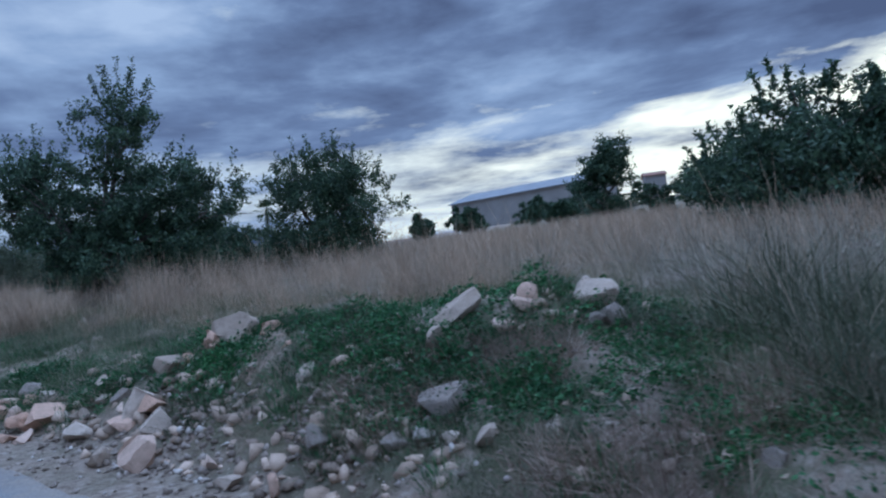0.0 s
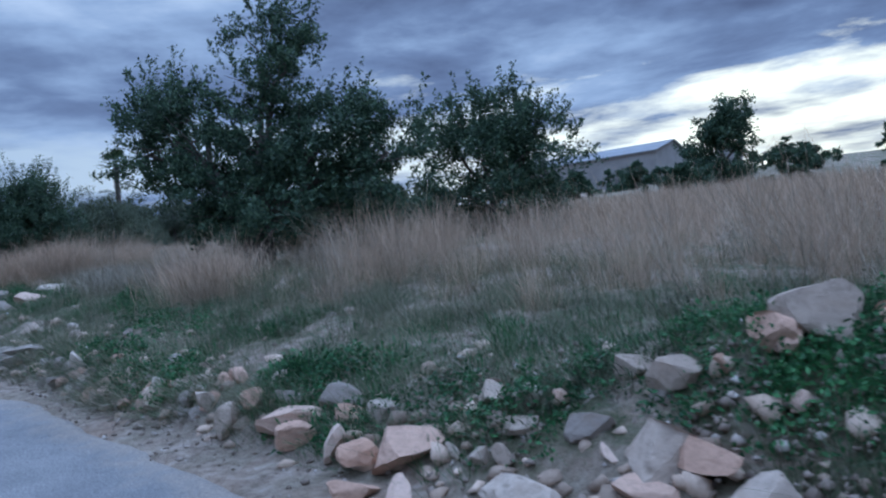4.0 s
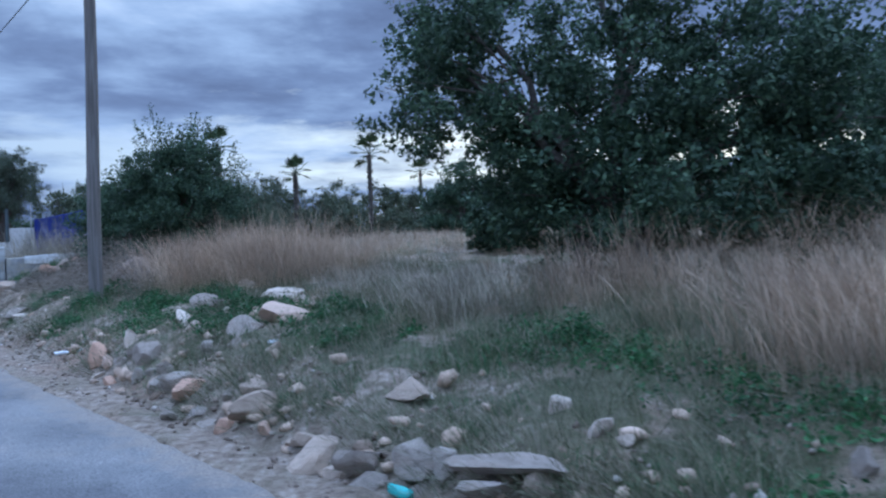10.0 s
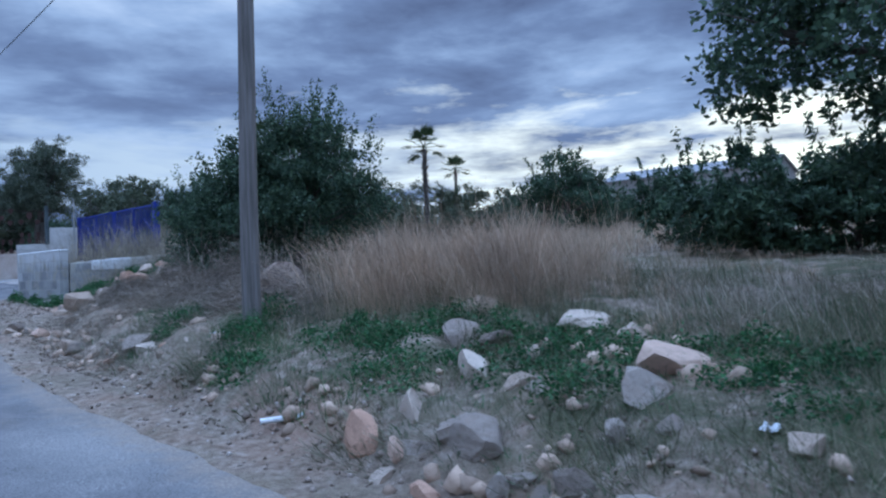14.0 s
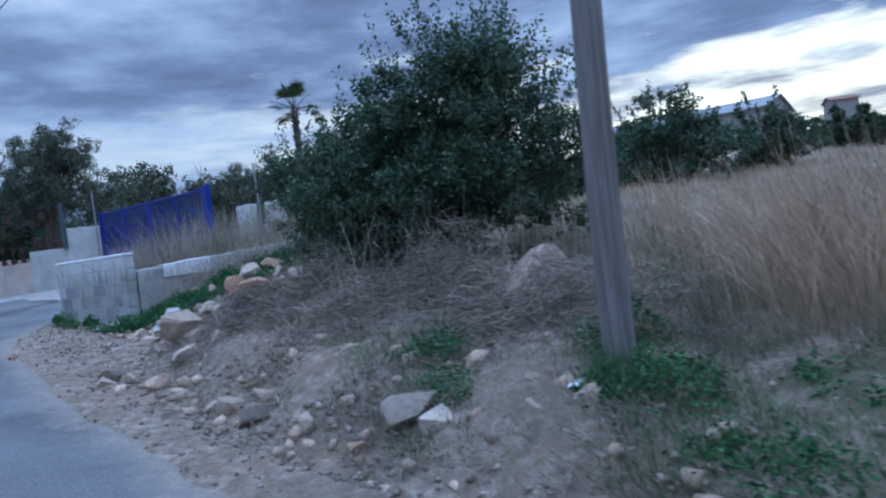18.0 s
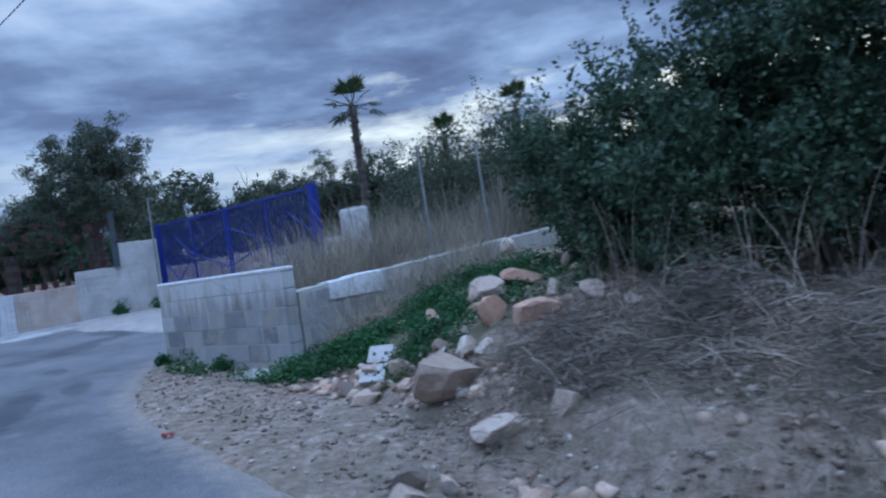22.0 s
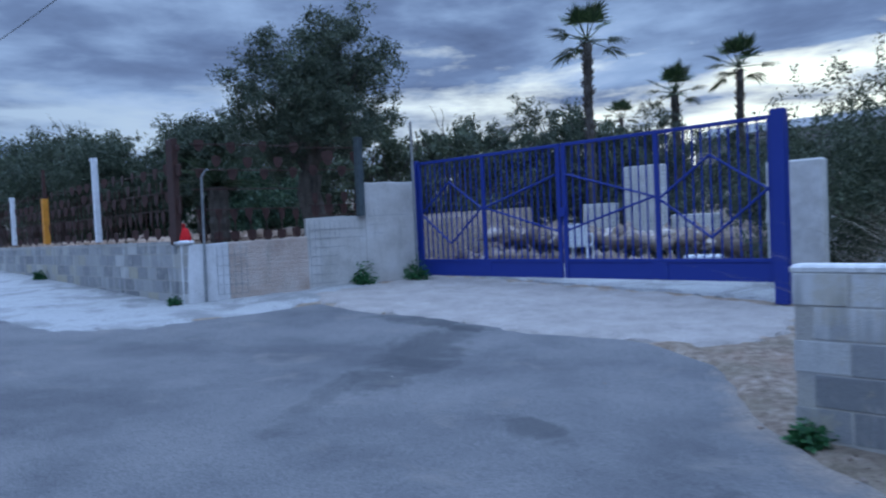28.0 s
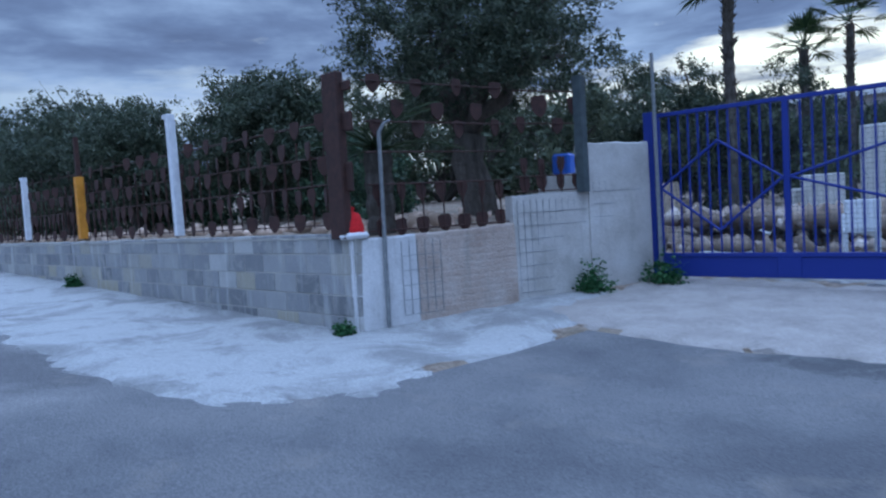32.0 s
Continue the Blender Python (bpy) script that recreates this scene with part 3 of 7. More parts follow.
M_GRASS_LOW = leaf_material("low_half_green_grass", (0.055, 0.070, 0.038), (0.14, 0.145, 0.085), (0.34, 0.295, 0.21), 0.9, 0.2)
M_GRASS_WEEDY = leaf_material("dark_weedy_grass", (0.035, 0.058, 0.034), (0.080, 0.098, 0.058), (0.21, 0.185, 0.135), 0.9, 0.2)
M_STRAW = leaf_material("brown_straw", (0.13, 0.085, 0.065), (0.28, 0.195, 0.15), (0.45, 0.34, 0.275), 0.9, 0.2)
M_TWIG = leaf_material("dead_twigs", (0.105, 0.083, 0.067), (0.23, 0.185, 0.15), (0.40, 0.335, 0.28), 0.9, 0.0)
M_PALM = leaf_material("palm_fronds", (0.022, 0.042, 0.018), (0.045, 0.078, 0.032), (0.075, 0.115, 0.045))
M_BARK = material("grey_brown_bark", lambda t, v: ramp(t, noisen(t, node(t, "ShaderNodeVectorMath", {0: v, 1: (9.0, 9.0, 2.0)}, operation="MULTIPLY").outputs[0], 1.0, 6, 0.7), ((0.3, (0.05, 0.042, 0.036)), (0.6, (0.13, 0.115, 0.10)), (0.8, (0.22, 0.20, 0.18)))), 0.95,
                  bump=lambda t, v: noisen(t, v, 12, 5, 0.7), bump_strength=1.0, bump_distance=0.05, spec=0.15)

# ---- ground, road, yard ----
def grid_mesh(name, us, vs, zf, mat, flip=False):
    U, V = np.meshgrid(us, vs, indexing="ij")
    Z = zf(U, V)
    X, Y = U * DU.x + V * DV.x, U * DU.y + V * DV.y
    co = np.stack([X, Y, Z], -1).reshape(-1, 3)
    n, m = U.shape
    i = np.arange(n * m).reshape(n, m)
    f = np.stack([i[:-1, :-1], i[:-1, 1:], i[1:, 1:], i[1:, :-1]], -1).reshape(-1, 4)
    return mesh_from(name, co, f, mat, True)


def rough_noise(u, v, scale, seed=0.0):
    out = np.zeros(np.shape(u))
    rng = np.random.RandomState(int(seed) + 7)
    for k in range(14):
        a = rng.uniform(0, math.tau)
        f = scale * rng.uniform(0.5, 2.2)
        out += np.sin((u * math.cos(a) + v * math.sin(a)) * f + rng.uniform(0, math.tau))
    return out / 14


def ground_detail(U, V):
    z = ground_z(U, V)
    bank = smooth(0.0, 0.5, V - bank_v(U)) * (1 - smooth(30, 60, V)) * (1 - smooth(38, 39, U))
    shoulder = smooth(0.0, 0.3, V - edge_v(U)) * (1 - smooth(37, 39, U))
    z = z + bank * (0.055 * rough_noise(U, V, 3.2, 1) * 3 + 0.02 * rough_noise(U, V, 13, 2) * 3) + 0.012 * shoulder * rough_noise(U, V, 17, 3) * 3
    # the asphalt sheet lies in a shallow bed
    bed = (1 - smooth(-0.12, 0.02, V - edge_v(U))) * smooth(-3.2, -3.0, V)
    return z - 0.05 * bed


us = np.concatenate([[-600, -300, -150, -80, -40, -25], np.concatenate([np.arange(-18, -2, 0.3), np.arange(-2, 40, 0.13), np.arange(40, 62, 0.25)]), [63, 66, 70, 80, 110, 170, 300, 600]])
vs = np.concatenate([[-500, -200, -80, -40, -20, -10, -6, -4], np.arange(-3.4, 2.2, 0.35), np.concatenate([np.arange(2.2, 6.6, 0.1), np.arange(6.6, 9.6, 0.2)]), np.arange(9.8, 22, 0.4), [24, 28, 34, 42, 55, 75, 100, 140, 200, 350, 700]])
ground = mpart("ground", grid_mesh("ground", us, vs, ground_detail, M_SOIL))
tagged(ground, "dry stony verge and field with sparse green weeds", "ground", kind="structure")


def road_strip():
    ru = np.arange(-18, 75, 0.14)
    rv = 1 - np.linspace(1, 0, 34) ** 1.5
    U, T = np.meshgrid(ru, rv, indexing="ij")
    e = edge_v(U) + 0.06 * rough_noise(U, U * 0.3, 3.0, 5) * 2 + 0.045 * rough_noise(U, U, 11.0, 6) * 2
    V = -3.1 + (e + 3.1) * T
    Z = ground_z(U, V) + 0.006 - 0.045 * smooth(0.985, 1.0, T) + 0.03 * (1 - np.abs(V / 3.2)) * (np.abs(V) < 3.2)
    co = np.stack([U * DU.x + V * DV.x, U * DU.y + V * DV.y, Z], -1).reshape(-1, 3)
    n, m = U.shape
    i = np.arange(n * m).reshape(n, m)
    f = np.stack([i[:-1, :-1], i[:-1, 1:], i[1:, 1:], i[1:, :-1]], -1).reshape(-1, 4)
    me = mesh_from("road", co, f, M_ASPHALT, True)
    side = me.attributes.new("roadside", "FLOAT", "POINT")          # grit drifted in from the verge
    side.data.foreach_set("value", ((1 - smooth(0.0, 0.75, e - V)) * (1 - smooth(40.5, 42, U))).astype(np.float32).ravel())
    return me


road = mpart("road", road_strip())
tagged(road, "worn grey asphalt lane with crumbled dusty edge", "road", kind="structure")


def patch(name, outline_uv, lift, mat, label, cat, seed=1):
    """A thin irregular sheet lying on the ground inside an outline given on the plan."""
    pts = []
    n = len(outline_uv)
    for k in range(n):
        (u0, v0), (u1, v1) = outline_uv[k], outline_uv[(k + 1) % n]
        steps = max(2, int(math.hypot(u1 - u0, v1 - v0) / 0.10))
        for s in range(steps):
            pts.append((u0 + (u1 - u0) * s / steps, v0 + (v1 - v0) * s / steps))
    a = np.array(pts)
    jit = 0.10 * np.stack([rough_noise(a[:, 0] * 3, a[:, 1] * 3, 2.2, seed), rough_noise(a[:, 0] * 3, a[:, 1] * 3, 2.0, seed + 3)], -1) * 2.2
    a = a + jit + 0.09 * np.stack([rough_noise(a[:, 0], a[:, 1], 9, seed + 5), rough_noise(a[:, 0], a[:, 1], 10, seed + 6)], -1) * 2
    bm = bmesh.new()
    ring = [bm.verts.new(W(u, v, 0)) for u, v in a]
    face = bm.faces.new(ring)
    bmesh.ops.triangulate(bm, faces=[face])
    for _ in range(4):
        bmesh.ops.subdivide_edges(bm, edges=[e for e in bm.edges if e.calc_length() > 0.3], cuts=1)
    bmesh.ops.triangulate(bm, faces=bm.faces[:])
    for v in bm.verts:
        uu, vv = UV(v.co.x, v.co.y)
        crown = 0.03 * (1 - abs(vv / 3.2)) if abs(vv) < 3.2 else 0.0
        v.co.z = float(ground_z(uu, vv)) + (-0.02 if v.is_boundary else lift) + crown
    bmesh.ops.recalc_face_normals(bm, faces=bm.faces[:])
    if bm.faces[:][0].normal.z < 0:
        bmesh.ops.reverse_faces(bm, faces=bm.faces[:])
    ob = part(name, bm, mat)
    tagged(ob, label, cat, kind="structure")
    return ob


patch("pavement_apron", [(41.5, 6.4), (42.15, 6.25), (43.6, 5.9), (45.4, 5.9), (46.6, 5.65), (47.8, 5.85), (48.7, 6.2), (48.4, 8.9), (41.6, 8.9), (41.2, 7.4)], 0.028, M_APRON, "worn pale concrete apron in front of the gate", "driveway", 4)
patch("pavement_lime", [(47.95, 6.1), (47.75, 5.3), (47.85, 4.2), (47.75, 3.1), (48.5, 2.2), (50.2, 1.95), (53, 2.0), (60, 2.05), (72, 2.1), (72, 4.65), (49.9, 4.65), (49.1, 7.2), (48.8, 8.0), (48.3, 7.6), (48.2, 6.5)], 0.026, M_GRAVEL_WHITE, "white limewashed gravel strip along the wall foot", "pavement", 9)

patch("yard_ground", [(41.7, 9.0), (44.5, 8.95), (48.2, 9.0), (48.9, 10.6), (49.6, 13.0), (50.2, 18.5), (45.5, 19.0), (40.8, 18.0), (41.0, 13.0)], 0.03, M_GRAVEL_WHITE, "pale trampled gravel of the yard behind the gate", "yard", 13)

# ---- walls ----
def frame_at(u, v, z, u2, v2):
    """Pose with x from (u, v) to (u2, v2) and y to the left of that, and the length."""
    a, b = W(u, v, z), W(u2, v2, z)
    d = b - a
    return Matrix.Translation(a) @ Matrix.Rotation(math.atan2(d.y, d.x), 4, "Z"), d.length


def solid_wall(name, u, v, u2, v2, z0, z1, thick, mat, label, z1b=None, seed=0):
    """A masonry wall with a slightly uneven top; it stands on the left of its line, or on the right if thick is below 0."""
    sg, thick = (1, thick) if thick > 0 else (-1, -thick)
    m, L = frame_at(u, v, 0, u2, v2)
    n = max(2, int(L / 0.14))
    bm = bmesh.new()
    rng = random.Random(seed)
    rows = []
    for i in range(n + 1):
        x = L * i / n
        top = z1 + ((z1b if z1b is not None else z1) - z1) * i / n + rng.uniform(-0.008, 0.008)
        rows.append([bm.verts.new((x, y * sg, z)) for y, z in ((0, z0), (rng.uniform(-0.004, 0.004), (z0 + top) / 2), (0.012, top - 0.015), (0.03, top), (thick - 0.03, top), (thick - 0.012, top - 0.015), (thick, z0))])
    for a, b in zip(rows, rows[1:]):
        for k in range(6):
            bm.faces.new((a[k], b[k], b[k + 1], a[k + 1]))
    bm.faces.new(rows[0])
    bm.faces.new(rows[-1][::-1])
    bmesh.ops.recalc_face_normals(bm, faces=bm.faces[:])
    ob = part(name, bm, mat)
    ob.matrix_world = ob.matrix_basis = m
    tagged(ob, label, "wall", kind="structure")
    return ob


def block_mesh(name, l, h, t, mat):
    bm = bmesh.new()
    box(bm, 0, l, -t, 0, 0, h, 0.004)
    me = bpy.data.meshes.new(name)
    bm.to_mesh(me)
    bm.free()
    me.materials.append(mat)
    return me


BL, BH, BT = 0.428, 0.208, 0.19
BLOCKS = {m.name: (block_mesh("block", BL, BH, BT, m), block_mesh("half_block", BL / 2 - 0.006, BH, BT, m)) for m in (M_BLOCK, M_BLOCK_LIMED)}


def block_wall(name, u, v, u2, v2, z0, courses, label, shift=0, body_top=None, side=-1, mat=M_BLOCK):
    """Mortar core with the blocks of its face set proud of it, each a piece of its own."""
    m, L = frame_at(u, v, z0, u2, v2)
    BLOCK, HALF = BLOCKS[mat.name]
    bm = bmesh.new()
    H = courses * 0.22
    box(bm, 0.012, L - 0.012, 0.012 if side > 0 else -0.19, 0.19 if side > 0 else -0.005, -0.5, (body_top or H) - 0.004)
    core = part(name, bm, M_MORTAR)
    core.matrix_world = core.matrix_basis = m
    tagged(core, label, "wall", kind="structure")
    rng = random.Random(hash(courses) + shift)
    for c in range(courses):
        x = -0.22 if (c + shift) % 2 else 0.0
        while x < L - 0.05:
            a, b = max(x, 0.0), min(x + BL, L)
            if b - a > 0.12:
                me = BLOCK if b - a > BL - 0.01 else HALF
                o = new("block", me)
                o.parent = core
                s = (b - a) / (BL if me is BLOCK else BL / 2 - 0.006)
                yy = 0.104 + rng.uniform(-0.004, 0.003)
                if side < 0:
                    yy = rng.uniform(-0.004, 0.003)
                o.matrix_basis = Matrix.Translation((a, yy, c * 0.22 + 0.006)) @ Matrix.Diagonal((s, 1.1 if side > 0 else 1.0, 1, 1))
            x += 0.44
    return core



# the free-standing block wall at the bend
W_TOP = 2.75
block_wall("wall_blocks", 37.15, 4.70, 40.12, 4.54, W_TOP - 5 * 0.22, 5, "grey concrete block wall with white limewash runs", 0, mat=M_BLOCK_LIMED)
# its plastered top
m, L = frame_at(37.135, 4.70, W_TOP, 40.135, 4.54)
bm = bmesh.new()
box(bm, 0, L, -0.2, 0.003, -0.012, 0.05, 0.018)
ob = part("wall_cap", bm, M_CAP)
ob.matrix_world = ob.matrix_basis = m
tagged(ob, "white limewashed mortar cap of the block wall", "wall", kind="structure")
# concrete spilt at its foot
bm = bmesh.new()
bmesh.ops.create_icosphere(bm, subdivisions=3, radius=0.5)
for q in bm.verts:
    q.co = Vector((q.co.x * 0.9, q.co.y * 0.36, max(q.co.z, -0.3) * 0.16)) * (1 + 0.25 * noise.noise(q.co * 3))
ob = part("concrete_footing", bm, M_MORTAR, smooth_shade=True)
ob.matrix_basis = at(37.5, 4.42, float(ground_z(37.5, 4.42)) + 0.01)
tagged(ob, "rough pale concrete spilt at the wall foot", "footing", kind="structure")
# low wall running back from it
solid_wall("wall_low", 37.22, 4.93, 37.2, 14.0, 1.2, 2.48, 0.2, M_MORTAR, "low cement wall running back into the field", 3.06, 3)
block_wall("wall_low_blocks", 37.185, 7.9, 37.185, 4.93, 1.36, 5, "stained concrete blocks in the face of the low wall", 1, mat=M_BLOCK_LIMED)
solid_wall("wall_low_cap", 37.165, 5.40, 37.161, 6.30, 2.30, 2.525, 0.26, M_CAP, "white limewashed edge of the low wall", 2.585, 4).location.z += 0.0

# raised garden earth behind the property walls
def garden_z(u, v):
    return 3.0 + 0.055 * np.maximum(np.asarray(v, float) - 4.6, 0) + 0.05 * rough_noise(np.asarray(u, float), np.asarray(v, float), 1.6, 71) * 2


gv = np.concatenate([np.arange(4.62, 8.4, 0.18), np.arange(8.4, 16, 0.4)])
g0 = np.interp(gv, (4.62, 5.22, 6.58, 7.6, 8.4, 9.0, 16), (49.82, 49.62, 49.34, 48.96, 48.72, 49.6, 51.5))
gt = np.linspace(0, 1, 60) ** 1.4
GU, GV = g0[None, :] + gt[:, None] * (82 - g0[None, :]), np.repeat(gv[None, :], 60, 0)
GZ = garden_z(GU, GV)
GZ[0, :] = ground_z(GU[0, :], GV[0, :]) - 0.1
GU[0, :] -= 0.02
gi = np.arange(GU.size).reshape(GU.shape)
gf = np.stack([gi[:-1, :-1], gi[:-1, 1:], gi[1:, 1:], gi[1:, :-1]], -1).reshape(-1, 4)
ob = mpart("garden_ground", mesh_from("garden_ground", np.stack([GU * DU.x + GV * DV.x, GU * DU.y + GV * DV.y, GZ], -1).reshape(-1, 3), gf, M_SOIL, True))
tagged(ob, "dry raised earth of the olive garden behind the wall", "ground", kind="structure")

# wall of the property beyond the gate
block_wall("wall_front", 49.60, 4.52, 80.0, 4.29, 2.02, 5, "grey concrete block garden wall with pale patches", 1, 1.06)
solid_wall("wall_front_top", 49.62, 4.515, 80.0, 4.285, 3.06, 3.10, -0.215, M_MORTAR, "rough mortar bed on the garden wall", 3.15, 5)
solid_wall("wall_side_white", 49.42, 5.22, 49.62, 4.50, 1.9, 3.06, -0.2, M_WHITE_RENDER, "white rendered corner of the garden wall", 3.05, 6)
solid_wall("wall_side_stone", 49.15, 6.595, 49.42, 5.225, 1.9, 3.10, -0.2, M_RENDER_PINK, "patchy pinkish stone and earth wall", 3.06, 7)
solid_wall("wall_side_grey", 48.76, 7.62, 49.16, 6.59, 1.9, 3.44, -0.2, M_RENDER_GREY, "raised pale cement wall beside the gate pillar", 3.42, 8)
solid_wall("wall_pillar", 48.38, 8.46, 48.75, 7.60, 1.9, 4.03, -0.3, M_RENDER_GREY, "tall rendered gate pillar", 4.03, 9)


# ---- gate ----
def blue_gate():
    m, L = frame_at(48.36, 8.55, 2.25, 41.93, 8.85)
    g = thing("gate", m, "closed double-leaf blue steel bar gate", "gate")

    def bar(name, x0, x1, z0, z1, d=0.03, parent=g, y=0.0):
        bm = bmesh.new()
        box(bm, x0, x1, y - d / 2, y + d / 2, z0, z1, 0.004)
        return part(name, bm, M_BLUE, parent)

    H = 2.12
    bar("post", -0.10, 0.02, -0.25, H + 0.03, 0.12)
    bar("post", L - 0.02, L + 0.14, -0.25, H + 0.06, 0.16)
    half = L / 2
    for s in (0, 1):
        x0, x1 = 0.03 + s * half, half - 0.01 + s * half
        leaf = thing("leaf", Matrix.Identity(4), "", "")
        leaf.parent = g
        for k in ("label", "category"):
            if k in leaf:
                del leaf[k]
        xm = (x0 + x1) / 2
        bar("stile", x0, x0 + 0.07, 0.02, H, 0.05, leaf)
        bar("stile", x1 - 0.07, x1, 0.02, H, 0.05, leaf)
        bar("stile", xm - 0.035, xm + 0.035, 0.30, H, 0.045, leaf)
        bar("top_rail", x0 + 0.07, x1 - 0.07, H - 0.05, H, 0.05, leaf)
        bar("bottom_rail", x0 + 0.07, x1 - 0.07, 0.27, 0.32, 0.05, leaf)
        bar("bottom_panel", x0 + 0.07, x1 - 0.07, 0.02, 0.27, 0.02, leaf)
        bar("panel_plate", xm - 0.13, xm + 0.13, 0.03, 0.30, 0.044, leaf)
        for a, b in ((x0 + 0.07, xm - 0.035), (xm + 0.035, x1 - 0.07)):
            n = 12
            for k in range(1, n):
                x = a + (b - a) * k / n
                bar("gate_bar", x - 0.011, x + 0.011, 0.32, H - 0.05, 0.022, leaf)
            # braces: a diamond in each outer bay, and one wide diamond across the meeting stiles
            mid = (a + b) / 2
            if (s == 0) == (b < xm):
                lines = ((a, 1.16, mid, 0.60), (mid, 0.60, b, 1.20), (a, 1.16, mid, 1.70), (mid, 1.70, b, 1.20))
            else:
                near, far = (a, b) if s == 0 else (b, a)
                lines = ((near, 1.20, far, 1.64), (near, 1.20, far, 0.76))
            for xa, za, xb, zb in lines:
                bm = bmesh.new()
                tube(bm, ((xa, -0.028, za), (xb, -0.028, zb)), (0.017, 0.017), 6)
                part("brace", bm, M_BLUE, leaf)
        # welded wire mesh behind the bars
        bm = bmesh.new()
        for k in range(int((x1 - x0) / 0.055)):
            x = x0 + 0.03 + k * 0.055
            box(bm, x, x + 0.0035, 0.020, 0.0235, 0.3, H - 0.03)
        for k in range(33):
            z = 0.31 + k * 0.054
            box(bm, x0 + 0.02, x1 - 0.02, 0.0235, 0.027, z, z + 0.0035)
        part("wire_mesh", bm, M_DARK_STEEL, leaf, "fine welded wire mesh")
    bar("lock_box", half - 0.06, half + 0.08, 0.98, 1.12, 0.09)
    return g


blue_gate()


# ---- tall timber pole ----
def pole():
    g = thing("utility_pole", at(27.30, 4.15, float(ground_z(27.30, 4.15)) - 0.02), "weathered grey timber utility pole in the verge", "utility pole")
    bm = bmesh.new()
    zs = [-0.5, 0, 0.4, 1, 2, 3, 4, 5, 6, 6.7]
    tube(bm, [(-0.022 * z + 0.01 * math.sin(z * 1.3), 0.008 * math.sin(z), z) for z in zs], [0.118 - 0.0045 * z for z in zs], 14)
    part("shaft", bm, M_POLE, g, smooth_shade=True)
    return g


pole()

# ---- plants ----
def leaf_cloud(centres, spread, per, size, rng, aspect=2.2, flat=0.0, far=False):
    """Small pointed leaves round many centres: arrays of verts and faces (two triangles each)."""
    n = len(centres) * per
    c = np.repeat(centres, per, axis=0) + rng.normal(0, 1, (n, 3)) * np.asarray(spread)
    d = rng.normal(0, 1, (n, 3))
    d[:, 2] = d[:, 2] * (1 - flat) + 0.15
    d /= np.linalg.norm(d, axis=1)[:, None]
    q = rng.normal(0, 1, (n, 3))
    s = np.cross(d, q)
    s /= np.linalg.norm(s, axis=1)[:, None] + 1e-9
    L = size * rng.uniform(0.6, 1.35, (n, 1))
    wd = L / aspect
    nrm = np.cross(d, s)
    if far:                                            # one triangle a leaf, for trees that stay far off
        v = np.stack([c - s * wd * 0.5, c + s * wd * 0.5, c + d * L * 0.9], 1).reshape(-1, 3)
        return v, np.arange(n)[:, None] * 3 + np.array([[0, 1, 2]])
    v = np.stack([c, c + d * L * 0.5 + s * wd * 0.5 + nrm * L * 0.08, c + d * L, c + d * L * 0.5 - s * wd * 0.5 + nrm * L * 0.08], 1).reshape(-1, 3)
    i = np.arange(n)[:, None] * 4
    return v, i + np.array([[0, 1, 2, 3]])


def lobes_points(lobes, n, rng, shell=0.55, rough=0.25, open_top=False):
    """Points in a set of round lobes (x, y, z, rx, rz), denser near the surface, with gaps."""
    lob = np.array(lobes, float)
    vol = lob[:, 3] ** 2 * lob[:, 4] * np.where(lob[:, 2] > 4.0, 0.5, 1.0) if open_top else lob[:, 3] ** 2 * lob[:, 4]
    k = rng.choice(len(lob), n, p=vol / vol.sum())
    d = rng.normal(0, 1, (n, 3))
    d /= np.linalg.norm(d, axis=1)[:, None]
    r = rng.uniform(0, 1, n) ** (1 / 3)
    r = shell + (1 - shell) * r
    bump = 1 + rough * (np.sin(d[:, 0] * 7 + k) * np.sin(d[:, 1] * 6 + 2 * k) + 0.7 * np.sin(d[:, 2] * 9 + d[:, 0] * 11 + k))
    p = d * (r * bump)[:, None]
    return np.stack([lob[k, 0] + p[:, 0] * lob[k, 3], lob[k, 1] + p[:, 1] * lob[k, 3], lob[k, 2] + p[:, 2] * lob[k, 4]], -1)


def limb_path(a, b, rng, sag=0.12, n=5):
    a, b = Vector(a), Vector(b)
    L = (b - a).length
    out = []
    for i in range(n + 1):
        t = i / n
        p = a.lerp(b, t) + Vector((rng.uniform(-1, 1), rng.uniform(-1, 1), rng.uniform(-0.4, 0.4))) * L * 0.06 * (0 < i < n)
        p.z += sag * L * math.sin(t * math.pi)
        out.append(p)
    return out


